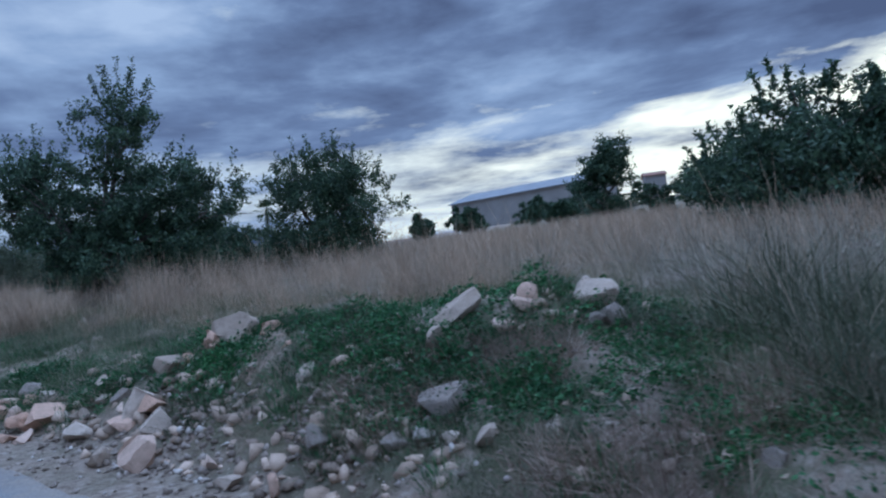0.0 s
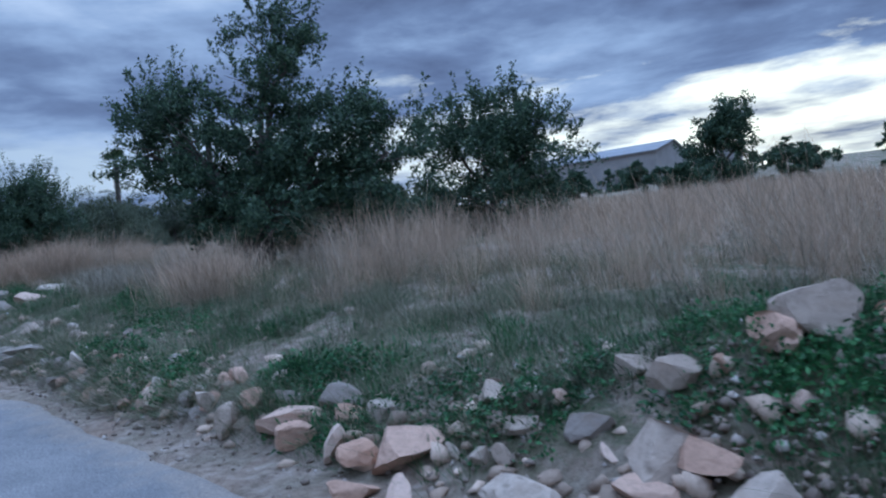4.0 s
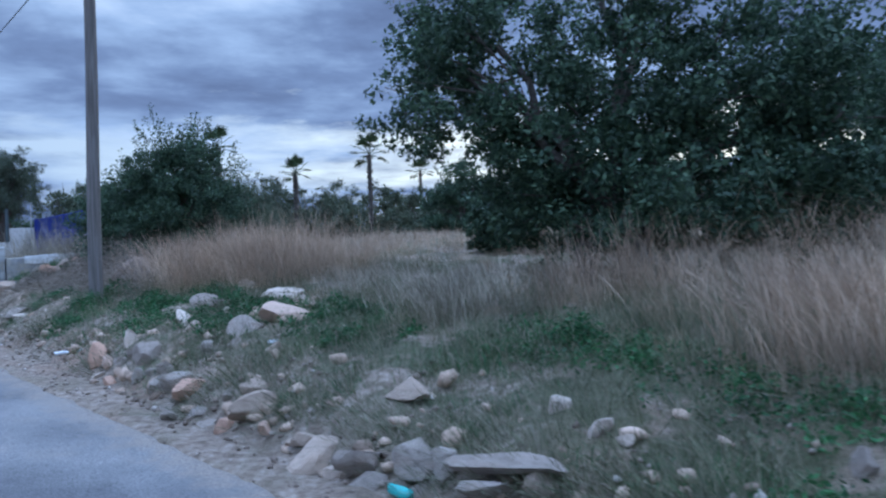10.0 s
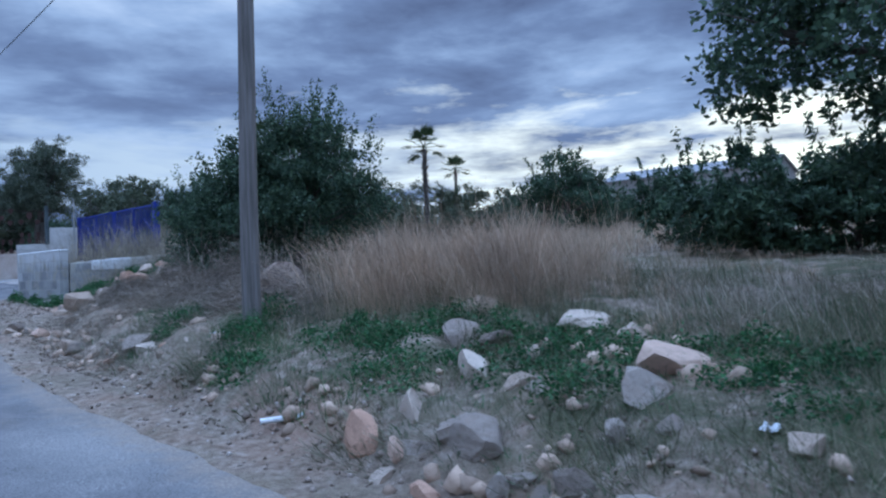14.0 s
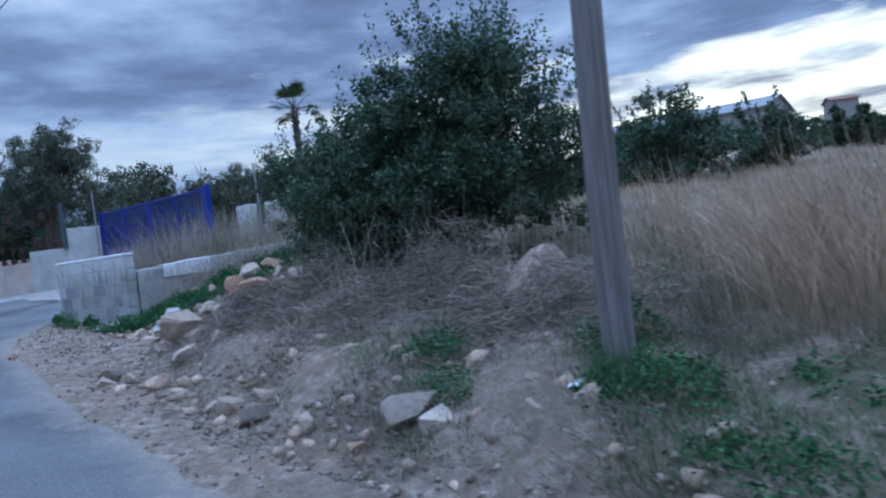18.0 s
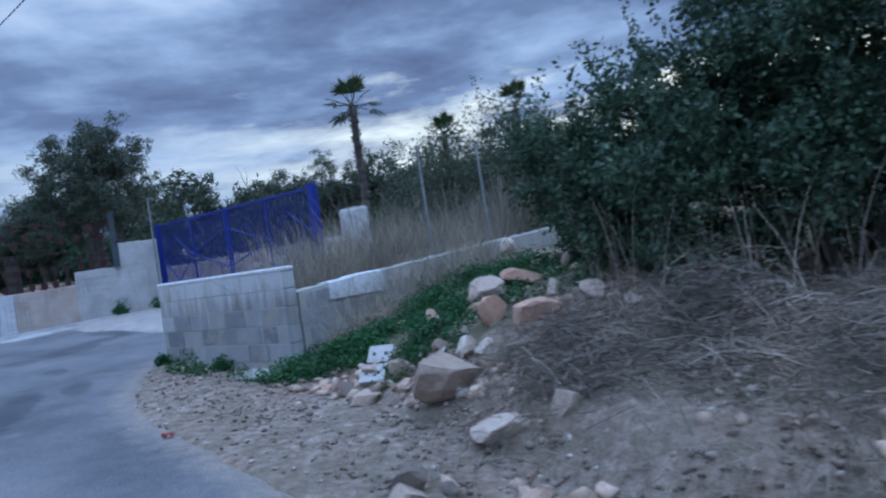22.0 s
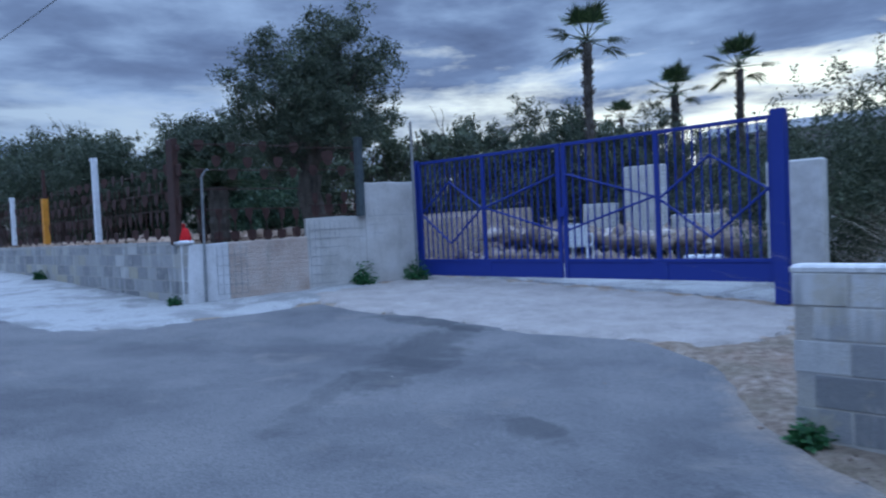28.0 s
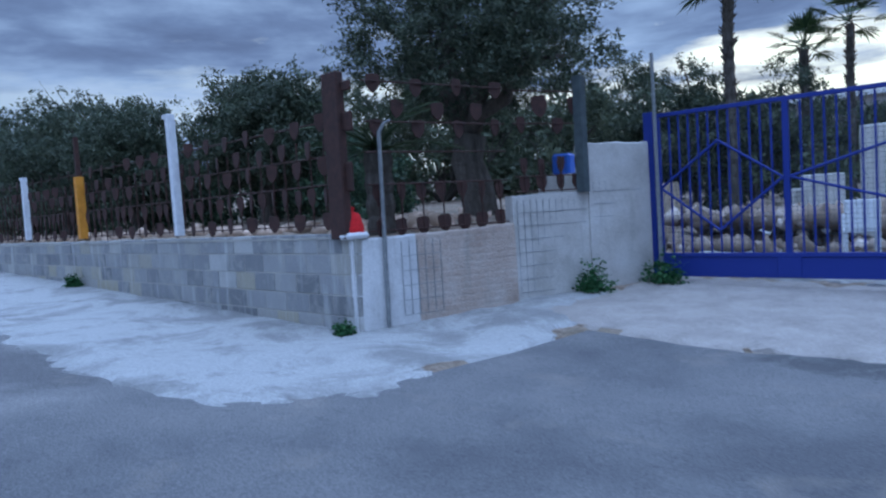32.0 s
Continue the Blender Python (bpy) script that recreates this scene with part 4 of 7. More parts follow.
def tree(name, u, v, lobes, label, category, leaf_mat, trunk_r=0.16, fork=1.3, clumps=900, per=16, leaf=0.085, spread=0.13, aspect=2.2, seed=1, sprigs=0, z=None, group="", trunks=1, open_top=False):
    """A tree: trunk, limbs into each lobe, twigs, and a crown of separate leaves. Lobes are in metres from the foot, x along the road, y towards it."""
    z0 = float(ground_z(u, v)) if z is None else z
    g = thing(name, at(u, v, z0), label, category, group)
    rng = np.random.RandomState(seed)
    prng = random.Random(seed)
    bm = bmesh.new()
    fork_p = Vector((prng.uniform(-0.1, 0.1), prng.uniform(-0.1, 0.1), fork))
    for k in range(trunks):
        off = Vector((prng.uniform(-0.5, 0.5), prng.uniform(-0.5, 0.5), 0)) * (trunks > 1)
        tube(bm, limb_path(off + Vector((0, 0, -0.3)), fork_p + off * 1.2, prng, 0.0, 4), [trunk_r * 1.35, trunk_r * 1.05, trunk_r, trunk_r * 0.95, trunk_r * 0.9], 9)
    part("trunk", bm, M_BARK, g, smooth_shade=True)
    for lx, ly, lz, rx, rz in lobes:
        bm = bmesh.new()
        ctr = Vector((lx, ly, lz))
        r0 = trunk_r * 0.55
        main = limb_path(fork_p, ctr, prng, 0.08, 5)
        tube(bm, main, [r0 * (1 - 0.13 * i) for i in range(6)], 6, False)
        for q in range(max(3, int(rx * 5))):
            d = Vector((prng.gauss(0, 1), prng.gauss(0, 1), prng.gauss(0.3, 0.8))).normalized()
            tip = ctr + Vector((d.x * rx, d.y * rx, d.z * rz)) * prng.uniform(0.75, 1.02)
            tube(bm, limb_path(main[prng.randint(2, 5)], tip, prng, 0.05, 3), [r0 * 0.32, r0 * 0.24, r0 * 0.16, 0.006], 4, False)
        part("branch", bm, M_BARK, g, smooth_shade=True)
    # tufts of leaves with gaps between them
    tufts = lobes_points(lobes, max(12, clumps // 11), rng, 0.45, 0.22, open_top)
    pts = np.repeat(tufts, 11, axis=0) + rng.normal(0, 1, (len(tufts) * 11, 3)) * np.array([1.0, 1.0, 0.7]) * spread * 1.2
    v1, f1 = leaf_cloud(pts, np.array([spread, spread, spread * 0.8]) * 0.5, per, leaf, rng, aspect, 0.0, leaf > 0.105)
    # upright leafy shoots that break the outline
    if sprigs:
        lob = np.array(lobes, float)
        k = rng.randint(0, len(lob), sprigs)
        d = rng.normal(0, 1, (sprigs, 3))
        d[:, 2] = np.abs(d[:, 2]) + 0.35
        d /= np.linalg.norm(d, axis=1)[:, None]
        base = lob[k, :3] + d * np.stack([lob[k, 3], lob[k, 3], lob[k, 4]], -1) * 0.95
        up = d * 0.5 + np.array([0, 0, 0.6])
        steps = np.linspace(0, 1, 9)
        length = rng.uniform(0.35, 0.8, sprigs)
        cs = (base[:, None] + up[:, None] * (steps[None, :, None] * length[:, None, None])).reshape(-1, 3)
        v2, f2 = leaf_cloud(cs, (0.035, 0.035, 0.035), 6, leaf, rng, aspect, 0.0, leaf > 0.105)
        f1 = np.concatenate([f1, f2 + len(v1)])
        v1 = np.concatenate([v1, v2])
    mpart("crown", mesh_from("crown", v1, f1, leaf_mat), g)
    return g


def blades(name, us, vs, heights, widths, lean, mat, label, cat, seed=1, seg=3, seed_heads=False, parent=None, wind=(0.25, 0.0)):
    """Many bent tapered blades, one sheet of stuff."""
    rng = np.random.RandomState(seed)
    n = len(us)
    x, y = us * DU.x + vs * DV.x, us * DU.y + vs * DV.y
    z = ground_z(us, vs) - 0.03
    a = rng.uniform(0, math.tau, n)
    ln = np.abs(rng.normal(0, lean, n))
    dx, dy = np.cos(a) * ln + wind[0] * DU.x * rng.uniform(0.3, 1.2, n), np.sin(a) * ln + wind[0] * DU.y * rng.uniform(0.3, 1.2, n)
    fa = rng.uniform(0, math.tau, n)
    sx, sy = np.cos(fa), np.sin(fa)
    rows = []
    for k in range(seg + 1):
        t = k / seg
        h = heights * t * (1 - 0.12 * t * ln)
        bx, by = x + dx * heights * t * t, y + dy * heights * t * t
        w = widths * ((1 - 0.75 * t) if not seed_heads else (0.5 + 1.5 * math.exp(-((t - 0.82) / 0.2) ** 2)) * (1 if t < 0.99 else 0.25))
        rows.append(np.stack([bx - sx * w, by - sy * w, z + h], -1))
        rows.append(np.stack([bx + sx * w, by + sy * w, z + h], -1))
    co = np.stack(rows, 1).reshape(-1, 3)
    base = np.arange(n)[:, None] * (2 * (seg + 1))
    faces = np.concatenate([base + np.array([[2 * k, 2 * k + 1, 2 * k + 3, 2 * k + 2]]) for k in range(seg)])
    ob = mpart(name, mesh_from(name, co, faces, mat), parent)
    tagged(ob, label, cat, kind="stuff")
    return ob


def scatter(n, u0, u1, v0, v1, seed, keep):
    rng = np.random.RandomState(seed)
    u, v = rng.uniform(u0, u1, n), rng.uniform(v0, v1, n)
    k = rng.uniform(0, 1, n) < keep(u, v)
    return u[k], v[k], rng


# tall dry grass of the field, in clumps
def grass_start(u):
    return np.interp(u, (-5, 0.5, 1.8, 2.9, 6.0, 9, 12, 14.5, 16, 17.5, 19, 21, 23, 25, 27, 29, 33, 40), (3.5, 3.8, 4.8, 7.2, 7.0, 5.2, 5.1, 5.4, 4.9, 5.6, 5.1, 5.7, 6.0, 5.1, 5.0, 6.2, 8.5, 9.5))


def grass_clump(u, v):
    return smooth(-0.35, 0.5, rough_noise(u, v, 2.1, 33) * 2.4 + rough_noise(u, v, 0.7, 34) * 1.3 + 0.12)


def grass_cover(u, v):
    """How thick the tall grass stands."""
    d = v - grass_start(u) + 0.75 * rough_noise(u, v, 1.5, 21) * 2
    return smooth(-0.7, 1.6, d) ** 1.3 * (1 - smooth(36.3, 36.9, u)) * (0.22 + 0.78 * grass_clump(u, v))


def tussocks(name, cu, cv, per, height, width, spread, mat, label, seed, over=0.0):
    """Bunch grass: blades that spray outward from each foot."""
    rng = np.random.RandomState(seed)
    n = len(cu)
    k = np.repeat(np.arange(n), per)
    N = len(k)
    a = rng.uniform(0, math.tau, N)
    out = np.abs(rng.normal(0, 1, N))
    foot = 0.05 + 0.07 * out
    us, vs = cu[k] + np.cos(a) * foot, cv[k] + np.sin(a) * foot
    h = height[k] * (0.25 + 0.85 * rng.uniform(0, 1, N) ** 0.7)
    ln = spread * out * rng.uniform(0.5, 1.2, N) + 0.05
    a2 = a + rng.normal(0, 0.9, N)
    du, dv = np.cos(a2) * ln + 0.10, np.sin(a2) * ln - over
    x, y = us * DU.x + vs * DV.x, us * DU.y + vs * DV.y
    dx, dy = du * DU.x + dv * DV.x, du * DU.y + dv * DV.y
    z = ground_z(us, vs) - 0.03
    fa = rng.uniform(0, math.tau, N)
    sx, sy = np.cos(fa), np.sin(fa)
    w0 = rng.uniform(0.6, 1.4, N) * width
    rows = []
    for t, ww in ((0, 1.0), (0.45, 0.8), (0.82, 1.6), (1.0, 0.3)):
        bx, by = x + dx * h * t ** 1.7, y + dy * h * t ** 1.7
        bz = z + h * t * (1 - 0.28 * t * np.minimum(ln, 1.2))
        rows.append(np.stack([bx - sx * w0 * ww, by - sy * w0 * ww, bz], -1))
        rows.append(np.stack([bx + sx * w0 * ww, by + sy * w0 * ww, bz], -1))
    co = np.stack(rows, 1).reshape(-1, 3)
    base = np.arange(N)[:, None] * 8
    faces = np.concatenate([base + np.array([[2 * q, 2 * q + 1, 2 * q + 3, 2 * q + 2]]) for q in range(3)])
    ob = mpart(name, mesh_from(name, co, faces, mat))
    return tagged(ob, label, "grass", kind="stuff")


def grass_height(u, v):
    """Tall in the open field and by the pole, low and trampled under the big carob."""
    low = smooth(18.0, 20.0, u) * (1 - smooth(23.4, 24.6, u)) * (0.3 + 0.7 * smooth(5.2, 6.0, v)) * 0.68
    tall = 0.28 * np.exp(-((u - 26.0) / 1.6) ** 2 - ((v - 6.3) / 1.2) ** 2)
    return (0.62 + 0.50 * grass_clump(u, v) + tall) * (1 - low) * (1 - 0.35 * smooth(8, 9.5, v) * smooth(18, 20, u)) * (0.50 + 0.50 * smooth(-0.4, 1.5, v - grass_start(u)))


def greyness(u, v):
    return np.clip(0.22 + np.exp(-((u - 20.8) / 2.6) ** 2) * 0.75 + 0.5 * np.exp(-((u - 0.8) / 2.2) ** 2) + 0.7 * rough_noise(u, v, 1.3, 55) * 2 + 0.5 * smooth(28.0, 29.5, u) + 0.4 * (1 - smooth(5.5, 9.5, u)) - 0.6 * np.exp(-((u - 26.0) / 1.8) ** 2) - 0.35 * np.exp(-((u - 12.5) / 3.0) ** 2), 0.05, 1)


u, v, rng = scatter(3300, -6, 36.6, 3.8, 12.5, 11, lambda u, v: grass_cover(u, v) * (0.5 + 0.5 * (v < 8.5)))
hh = grass_height(u, v) * rng.uniform(0.55, 1.25, len(u))
grey = rng.uniform(0, 1, len(u)) < greyness(u, v)
weedy = rng.uniform(0, 1, len(u)) < 0.94 * (1 - smooth(3.0, 4.4, u)) * (1 - smooth(6.6, 8.4, v))
tussocks("weedy_grass", u[weedy], v[weedy], 60, hh[weedy] * 0.85, 0.0024, 0.85, M_GRASS_WEEDY, "dark half-green weedy growth beside the rubble heap", 26)
u, v, hh, grey = u[~weedy], v[~weedy], hh[~weedy], grey[~weedy]
tussocks("tall_grass", u[~grey], v[~grey], 72, hh[~grey], 0.0012, 0.66, M_GRASS_DRY, "tall dry straw-coloured bunch grass in the field", 12)
tussocks("dead_grass", u[grey], v[grey], 54, hh[grey] * 0.85, 0.0016, 0.62, M_GRASS_GREY, "grey dead grass leaning among the tall tufts", 20)
# a few single long stems rise above the rest
u, v, rng = scatter(2200, -6, 36.0, 4.6, 10.5, 22, lambda u, v: grass_cover(u, v) * (1 - 0.9 * smooth(17.5, 19.5, u) * (1 - smooth(23.6, 24.6, u))))
blades("grass_stems", u, v, grass_height(u, v) * rng.uniform(0.9, 1.55, len(u)), rng.uniform(0.0009, 0.0016, len(u)), 0.55, M_GRASS_DRY, "long bowed stems above the dry grass", "grass", 23, 4, True)
# low greenish growth round the feet of the grass
u, v, rng = scatter(130000, -6, 36.6, 3.4, 9.5, 24, lambda u, v: smooth(-1.3, 0.4, v - grass_start(u)) * (0.25 + 0.75 * smooth(-0.3, 0.3, rough_noise(u, v, 1.7, 57) * 2)) * (1 - smooth(6.5, 9.5, v) * 0.6))
blades("undergrowth", u, v, rng.uniform(0.08, 0.42, len(u)) * (0.5 + 0.8 * smooth(-0.3, 0.4, rough_noise(u, v, 2.6, 58) * 2)), rng.uniform(0.002, 0.0045, len(u)), 0.75, M_GRASS_LOW, "half-green weeds between the grass tufts", "grass", 25, 1)
u, v, rng = scatter(780, 37.7, 41.4, 5.3, 10.5, 18, lambda u, v: (1 - smooth(0, 0.5, u - 39.0 - 0.12 * (v - 5.3))) * (0.3 + 0.7 * grass_clump(u * 1.5, v * 1.5)))
tussocks("dry_grass_clumps", u, v, 64, rng.uniform(0.8, 1.9, len(u)), 0.0017, 0.6, M_GRASS_GREY, "pale dry grass clumps behind the low wall", 19)
u, v, rng = scatter(60, 36.1, 37.0, 5.1, 8.2, 27, lambda u, v: 0.8 + 0 * u)
tussocks("dead_grass", u, v, 60, rng.uniform(0.35, 0.75, len(u)), 0.0017, 0.8, M_GRASS_GREY, "dead grass tufts along the low wall", 28)
u, v, rng = scatter(70000, -10, 37, 12.5, 40, 13, lambda u, v: (1 - smooth(20, 42, v) * 0.7) * (1 - smooth(36, 37, u)) * (0.35 + 0.65 * grass_clump(u * 0.5, v * 0.5)))
blades("far_grass", u, v, rng.uniform(0.35, 0.9, len(u)) * (1 - 0.6 * smooth(19, 22, u)), rng.uniform(0.006, 0.013, len(u)), 0.35, M_GRASS_DRY, "tall dry grass further back in the field", "grass", 14, 1)
# short grass, half green, on the bank
def low_cover(u, v):
    return smooth(0.05, 0.7, v - bank_v(u)) * (0.12 + 0.88 * smooth(-0.25, 0.3, rough_noise(u, v, 2.3, 41) * 2.2)) * (1 - 0.8 * smooth(26.5, 28.5, u)) * (1 - 0.8 * np.exp(-((u - 22.0) / 0.7) ** 2 - ((v - 4.7) / 0.7) ** 2)) * (1 - 0.55 * np.exp(-((u - 7.2) / 1.8) ** 2 - ((v - 3.6) / 0.8) ** 2))


u, v, rng = scatter(200000, -4, 37, 2.75, 7.6, 15, low_cover)
half = len(u) // 2
blades("low_grass", u[:half], v[:half], rng.uniform(0.04, 0.24, half) * (0.6 + 0.7 * smooth(-0.2, 0.4, rough_noise(u[:half], v[:half], 3.1, 48) * 2)), rng.uniform(0.002, 0.0045, half), 0.9, M_GRASS_LOW, "short half-dry grass on the bank", "grass", 16, 1)
blades("green_grass", u[half:], v[half:], rng.uniform(0.03, 0.14, len(u) - half) * (0.4 + 1.2 * smooth(-0.1, 0.4, rough_noise(u[half:], v[half:], 1.1, 47) * 2)), rng.uniform(0.0018, 0.0042, len(u) - half), 0.7, M_WEED, "short green grass among the dry blades", "grass", 17, 1)


u, v, rng = scatter(120000, 8.5, 27, 3.0, 6.2, 34, lambda u, v: smooth(0.0, 0.4, v - bank_v(u)) * (1 - 0.8 * np.exp(-((u - 22.0) / 0.8) ** 2 - ((v - 4.8) / 0.8) ** 2)) * (0.2 + 0.8 * smooth(-0.25, 0.3, rough_noise(u, v, 2.2, 49) * 2)) * (1 - 0.65 * smooth(19, 22, u)))
blades("bank_grass", u, v, rng.uniform(0.05, 0.26, len(u)) * (0.5 + 0.8 * smooth(-0.3, 0.4, rough_noise(u, v, 4.2, 50) * 2)), rng.uniform(0.002, 0.0042, len(u)), 1.0, M_GRASS_BANK, "matted grey-green grass covering the bank", "grass", 35, 1)


# matted grass hanging over the crumbled edge of the bank
u, v, rng = scatter(420, 10.6, 27.5, 0.0, 0.55, 36, lambda u, v: 0.8 - 0.62 * smooth(16.5, 20, u))
v = v + bank_v(u)
tussocks("hanging_grass", u, v, 46, rng.uniform(0.12, 0.30, len(u)), 0.0018, 1.1, M_GRASS_BANK, "matted grey-green grass hanging over the crumbled bank edge", 37, 0.75)
# dark green grass tufts between the stones of the heap
u, v, rng = scatter(760, 2.0, 13.0, 3.0, 5.4, 38, lambda u, v: smooth(-0.05, 0.25, rough_noise(u, v, 4.2, 39) * 2) * smooth(0.0, 0.3, v - bank_v(u)))
tussocks("heap_grass", u, v, 44, rng.uniform(0.10, 0.24, len(u)), 0.0022, 0.8, M_WEED, "dark green grass tufts growing between the heap stones", 40)
u, v, rng = scatter(420, 0.0, 4.6, 3.1, 5.2, 141, lambda u, v: smooth(-0.1, 0.2, rough_noise(u, v, 2.2, 142) * 2) * smooth(0.0, 0.3, v - bank_v(u)) * (1 - 0.5 * smooth(2.6, 4.4, u)))
tussocks("brown_straw", u, v, 52, rng.uniform(0.14, 0.34, len(u)), 0.0017, 1.5, M_STRAW, "brown flattened straw beside the rubble heap", 143)
u, v, rng = scatter(520, 2.2, 9.0, 3.3, 6.4, 144, lambda u, v: smooth(-0.15, 0.2, rough_noise(u, v, 3.0, 145) * 2) * smooth(0.1, 0.5, v - bank_v(u)))
tussocks("heap_grass", u, v, 48, rng.uniform(0.12, 0.26, len(u)), 0.0022, 1.0, M_GRASS_WEEDY, "dull weedy grass creeping over the rubble heap", 146)
u, v, rng = scatter(520, 15.0, 30.5, 2.9, 5.4, 41, lambda u, v: smooth(0.0, 0.3, rough_noise(u, v, 2.6, 42) * 2) * smooth(0.05, 0.3, v - bank_v(u)))
tussocks("verge_grass", u, v, 40, rng.uniform(0.08, 0.20, len(u)), 0.002, 0.85, M_WEED, "fresh green grass tufts scattered on the verge", 43)
u, v, rng = scatter(300, 9.0, 27.0, 3.1, 5.8, 44, lambda u, v: smooth(-0.1, 0.3, rough_noise(u, v, 1.9, 45) * 2) * (1 - 0.75 * smooth(18, 20, u)))
tussocks("straw_mats", u, v, 46, rng.uniform(0.10, 0.24, len(u)), 0.0016, 1.9, M_GRASS_GREY, "flattened pale straw mats on the bank", 46)


# low green weeds in patches
def weeds(name, spots, seed, label):
    rng = np.random.RandomState(seed)
    cs = []
    for u0, v0, ru, rv, n in spots:
        n = int(n * 1.9)
        r = rng.uniform(0, 1, n) ** 0.6 * 1.15
        a = rng.uniform(0, math.tau, n)
        uu, vv = u0 + ru * r * np.cos(a), v0 + rv * r * np.sin(a)
        keep = rough_noise(uu, vv, 5.5, seed) * 2 + 0.55 - 0.5 * r > rng.uniform(-0.35, 0.35, n)
        uu, vv, r = uu[keep], vv[keep], r[keep]
        n = len(uu)
        h = rng.uniform(0.0, 1.0, n) ** 1.4 * np.clip(0.16 + 0.30 * rough_noise(uu, vv, 6.5, seed + 1) * 2, 0.04, 0.34) * (1 - 0.5 * r)
        cs.append(np.stack([uu * DU.x + vv * DV.x, uu * DU.y + vv * DV.y, ground_z(uu, vv) + h], -1))
    v1, f1 = leaf_cloud(np.concatenate(cs), (0.05, 0.05, 0.035), 17, 0.041, rng, 1.9, 0.25)
    ob = mpart(name, mesh_from(name, v1, f1, M_WEED))
    return tagged(ob, label, "weeds", kind="stuff")


weeds("green_weeds", [(5.6, 4.9, 1.5, 0.7, 500), (4.0, 4.4, 1.1, 0.6, 380), (3.6, 5.9, 1.6, 0.7, 420), (6.9, 4.2, 1.0, 0.5, 260), (8.6, 3.8, 0.9, 0.45, 160), (2.4, 4.6, 0.9, 0.7, 200), (10.4, 3.6, 0.9, 0.5, 240), (12.6, 3.2, 0.9, 0.35, 160), (1.0, 4.2, 0.7, 0.5, 120)], 31, "dark green leafy weeds between the stones")
weeds("green_weeds", [(15, 4.5, 1.6, 0.6, 260), (17.5, 4.9, 1.2, 0.5, 240), (20.5, 4.6, 1.0, 0.5, 200), (22.6, 4.1, 0.7, 0.4, 110), (24.2, 3.9, 0.8, 0.5, 130), (26.9, 3.85, 0.45, 0.3, 90), (27.5, 4.5, 0.35, 0.35, 70), (29.0, 4.0, 0.35, 0.25, 70), (14.2, 3.3, 1.0, 0.3, 120), (25.3, 4.3, 0.8, 0.35, 170), (25.9, 3.3, 0.5, 0.25, 90), (23.0, 4.9, 0.9, 0.4, 160), (21.2, 5.2, 0.7, 0.4, 150), (28.2, 3.5, 0.4, 0.2, 60), (24.6, 5.0, 0.9, 0.4, 140)], 32, "green weeds in the grass of the verge")
weeds("green_weeds", [(35.5, 5.45, 0.8, 0.55, 420), (36.1, 5.15, 0.6, 0.4, 150), (35.9, 6.7, 0.8, 0.9, 420), (37.0, 4.85, 0.45, 0.25, 110), (35.0, 4.75, 0.5, 0.3, 130), (34.6, 6.4, 1.0, 0.7, 420), (35.6, 5.5, 0.6, 0.5, 240), (36.4, 5.0, 0.45, 0.35, 190), (33.9, 7.1, 0.8, 0.5, 220), (37.6, 4.25, 0.5, 0.1, 40), (38.9, 4.2, 0.5, 0.1, 40), (36.9, 4.5, 0.3, 0.25, 80)], 33, "bright green weeds on the rubble mound")

# ---- trees ----
tree("carob_tree", 19.5, 8.6, [(1.9, 0.9, 3.1, 1.35, 1.15), (2.7, 1.1, 2.9, 0.8, 0.75), (0.9, 0.3, 1.9, 1.2, 0.9), (2.2, 0.7, 3.9, 0.9, 0.65), (0.3, -0.6, 2.6, 1.6, 1.3), (0.1, -0.8, 4.2, 1.2, 0.9), (-0.2, -0.9, 5.2, 0.95, 0.9), (0.6, -0.9, 4.9, 0.8, 0.7), (-1.3, -1.2, 2.6, 1.3, 1.2), (-2.4, -1.9, 2.2, 1.2, 1.1), (-0.6, -0.3, 1.1, 1.5, 0.8), (-2.0, -1.4, 1.0, 1.2, 0.7), (0.9, 0.2, 1.0, 1.0, 0.7)],
     "large dark green carob tree with open upright top", "tree", M_LEAF_CAROB, 0.17, 0.9, 2650, 30, 0.092, 0.165, 1.9, 51, 150, trunks=3, open_top=True)
tree("carob_tree", 18.5, 15.7, [(0, 0, 2.0, 1.5, 1.2), (1.3, 0, 2.5, 1.1, 1.0), (-1.4, 0, 2.1, 1.2, 1.0), (0.3, 0, 3.3, 1.1, 0.8), (-0.8, 0, 3.1, 0.9, 0.7), (0, 0, 0.9, 2.0, 0.8)],
     "rounded dark green carob tree in the dry grass", "tree", M_LEAF_CAROB, 0.15, 0.8, 1400, 26, 0.10, 0.19, 1.9, 52, 90, trunks=2)
tree("bush", 31.9, 7.5, [(0.1, 0, 1.4, 1.4, 1.2), (1.1, 0.5, 1.0, 1.2, 0.9), (-0.9, -0.2, 1.2, 1.0, 0.9), (0.2, 0.2, 2.3, 0.8, 0.8), (-0.1, 0.2, 2.85, 0.42, 0.5), (1.4, 0.7, 0.8, 0.9, 0.7), (0.7, 0.1, 1.9, 0.6, 0.55), (-0.7, -0.2, 2.2, 0.6, 0.65), (-0.7, -0.2, 2.6, 0.45, 0.5), (-1.2, -0.4, 1.9, 0.7, 0.7), (2.3, 0.5, 0.9, 0.9, 0.75), (1.5, 0.3, 1.8, 0.6, 0.6), (-1.5, -0.4, 1.0, 0.8, 0.7), (2.5, 0.8, 1.3, 0.6, 0.55), (0.8, 0.9, 0.7, 0.8, 0.7)],
     "dense dark green bush beside the rubble mound", "bush", M_LEAF_CAROB, 0.07, 0.4, 3200, 28, 0.070, 0.13, 1.9, 53, 170, trunks=4)
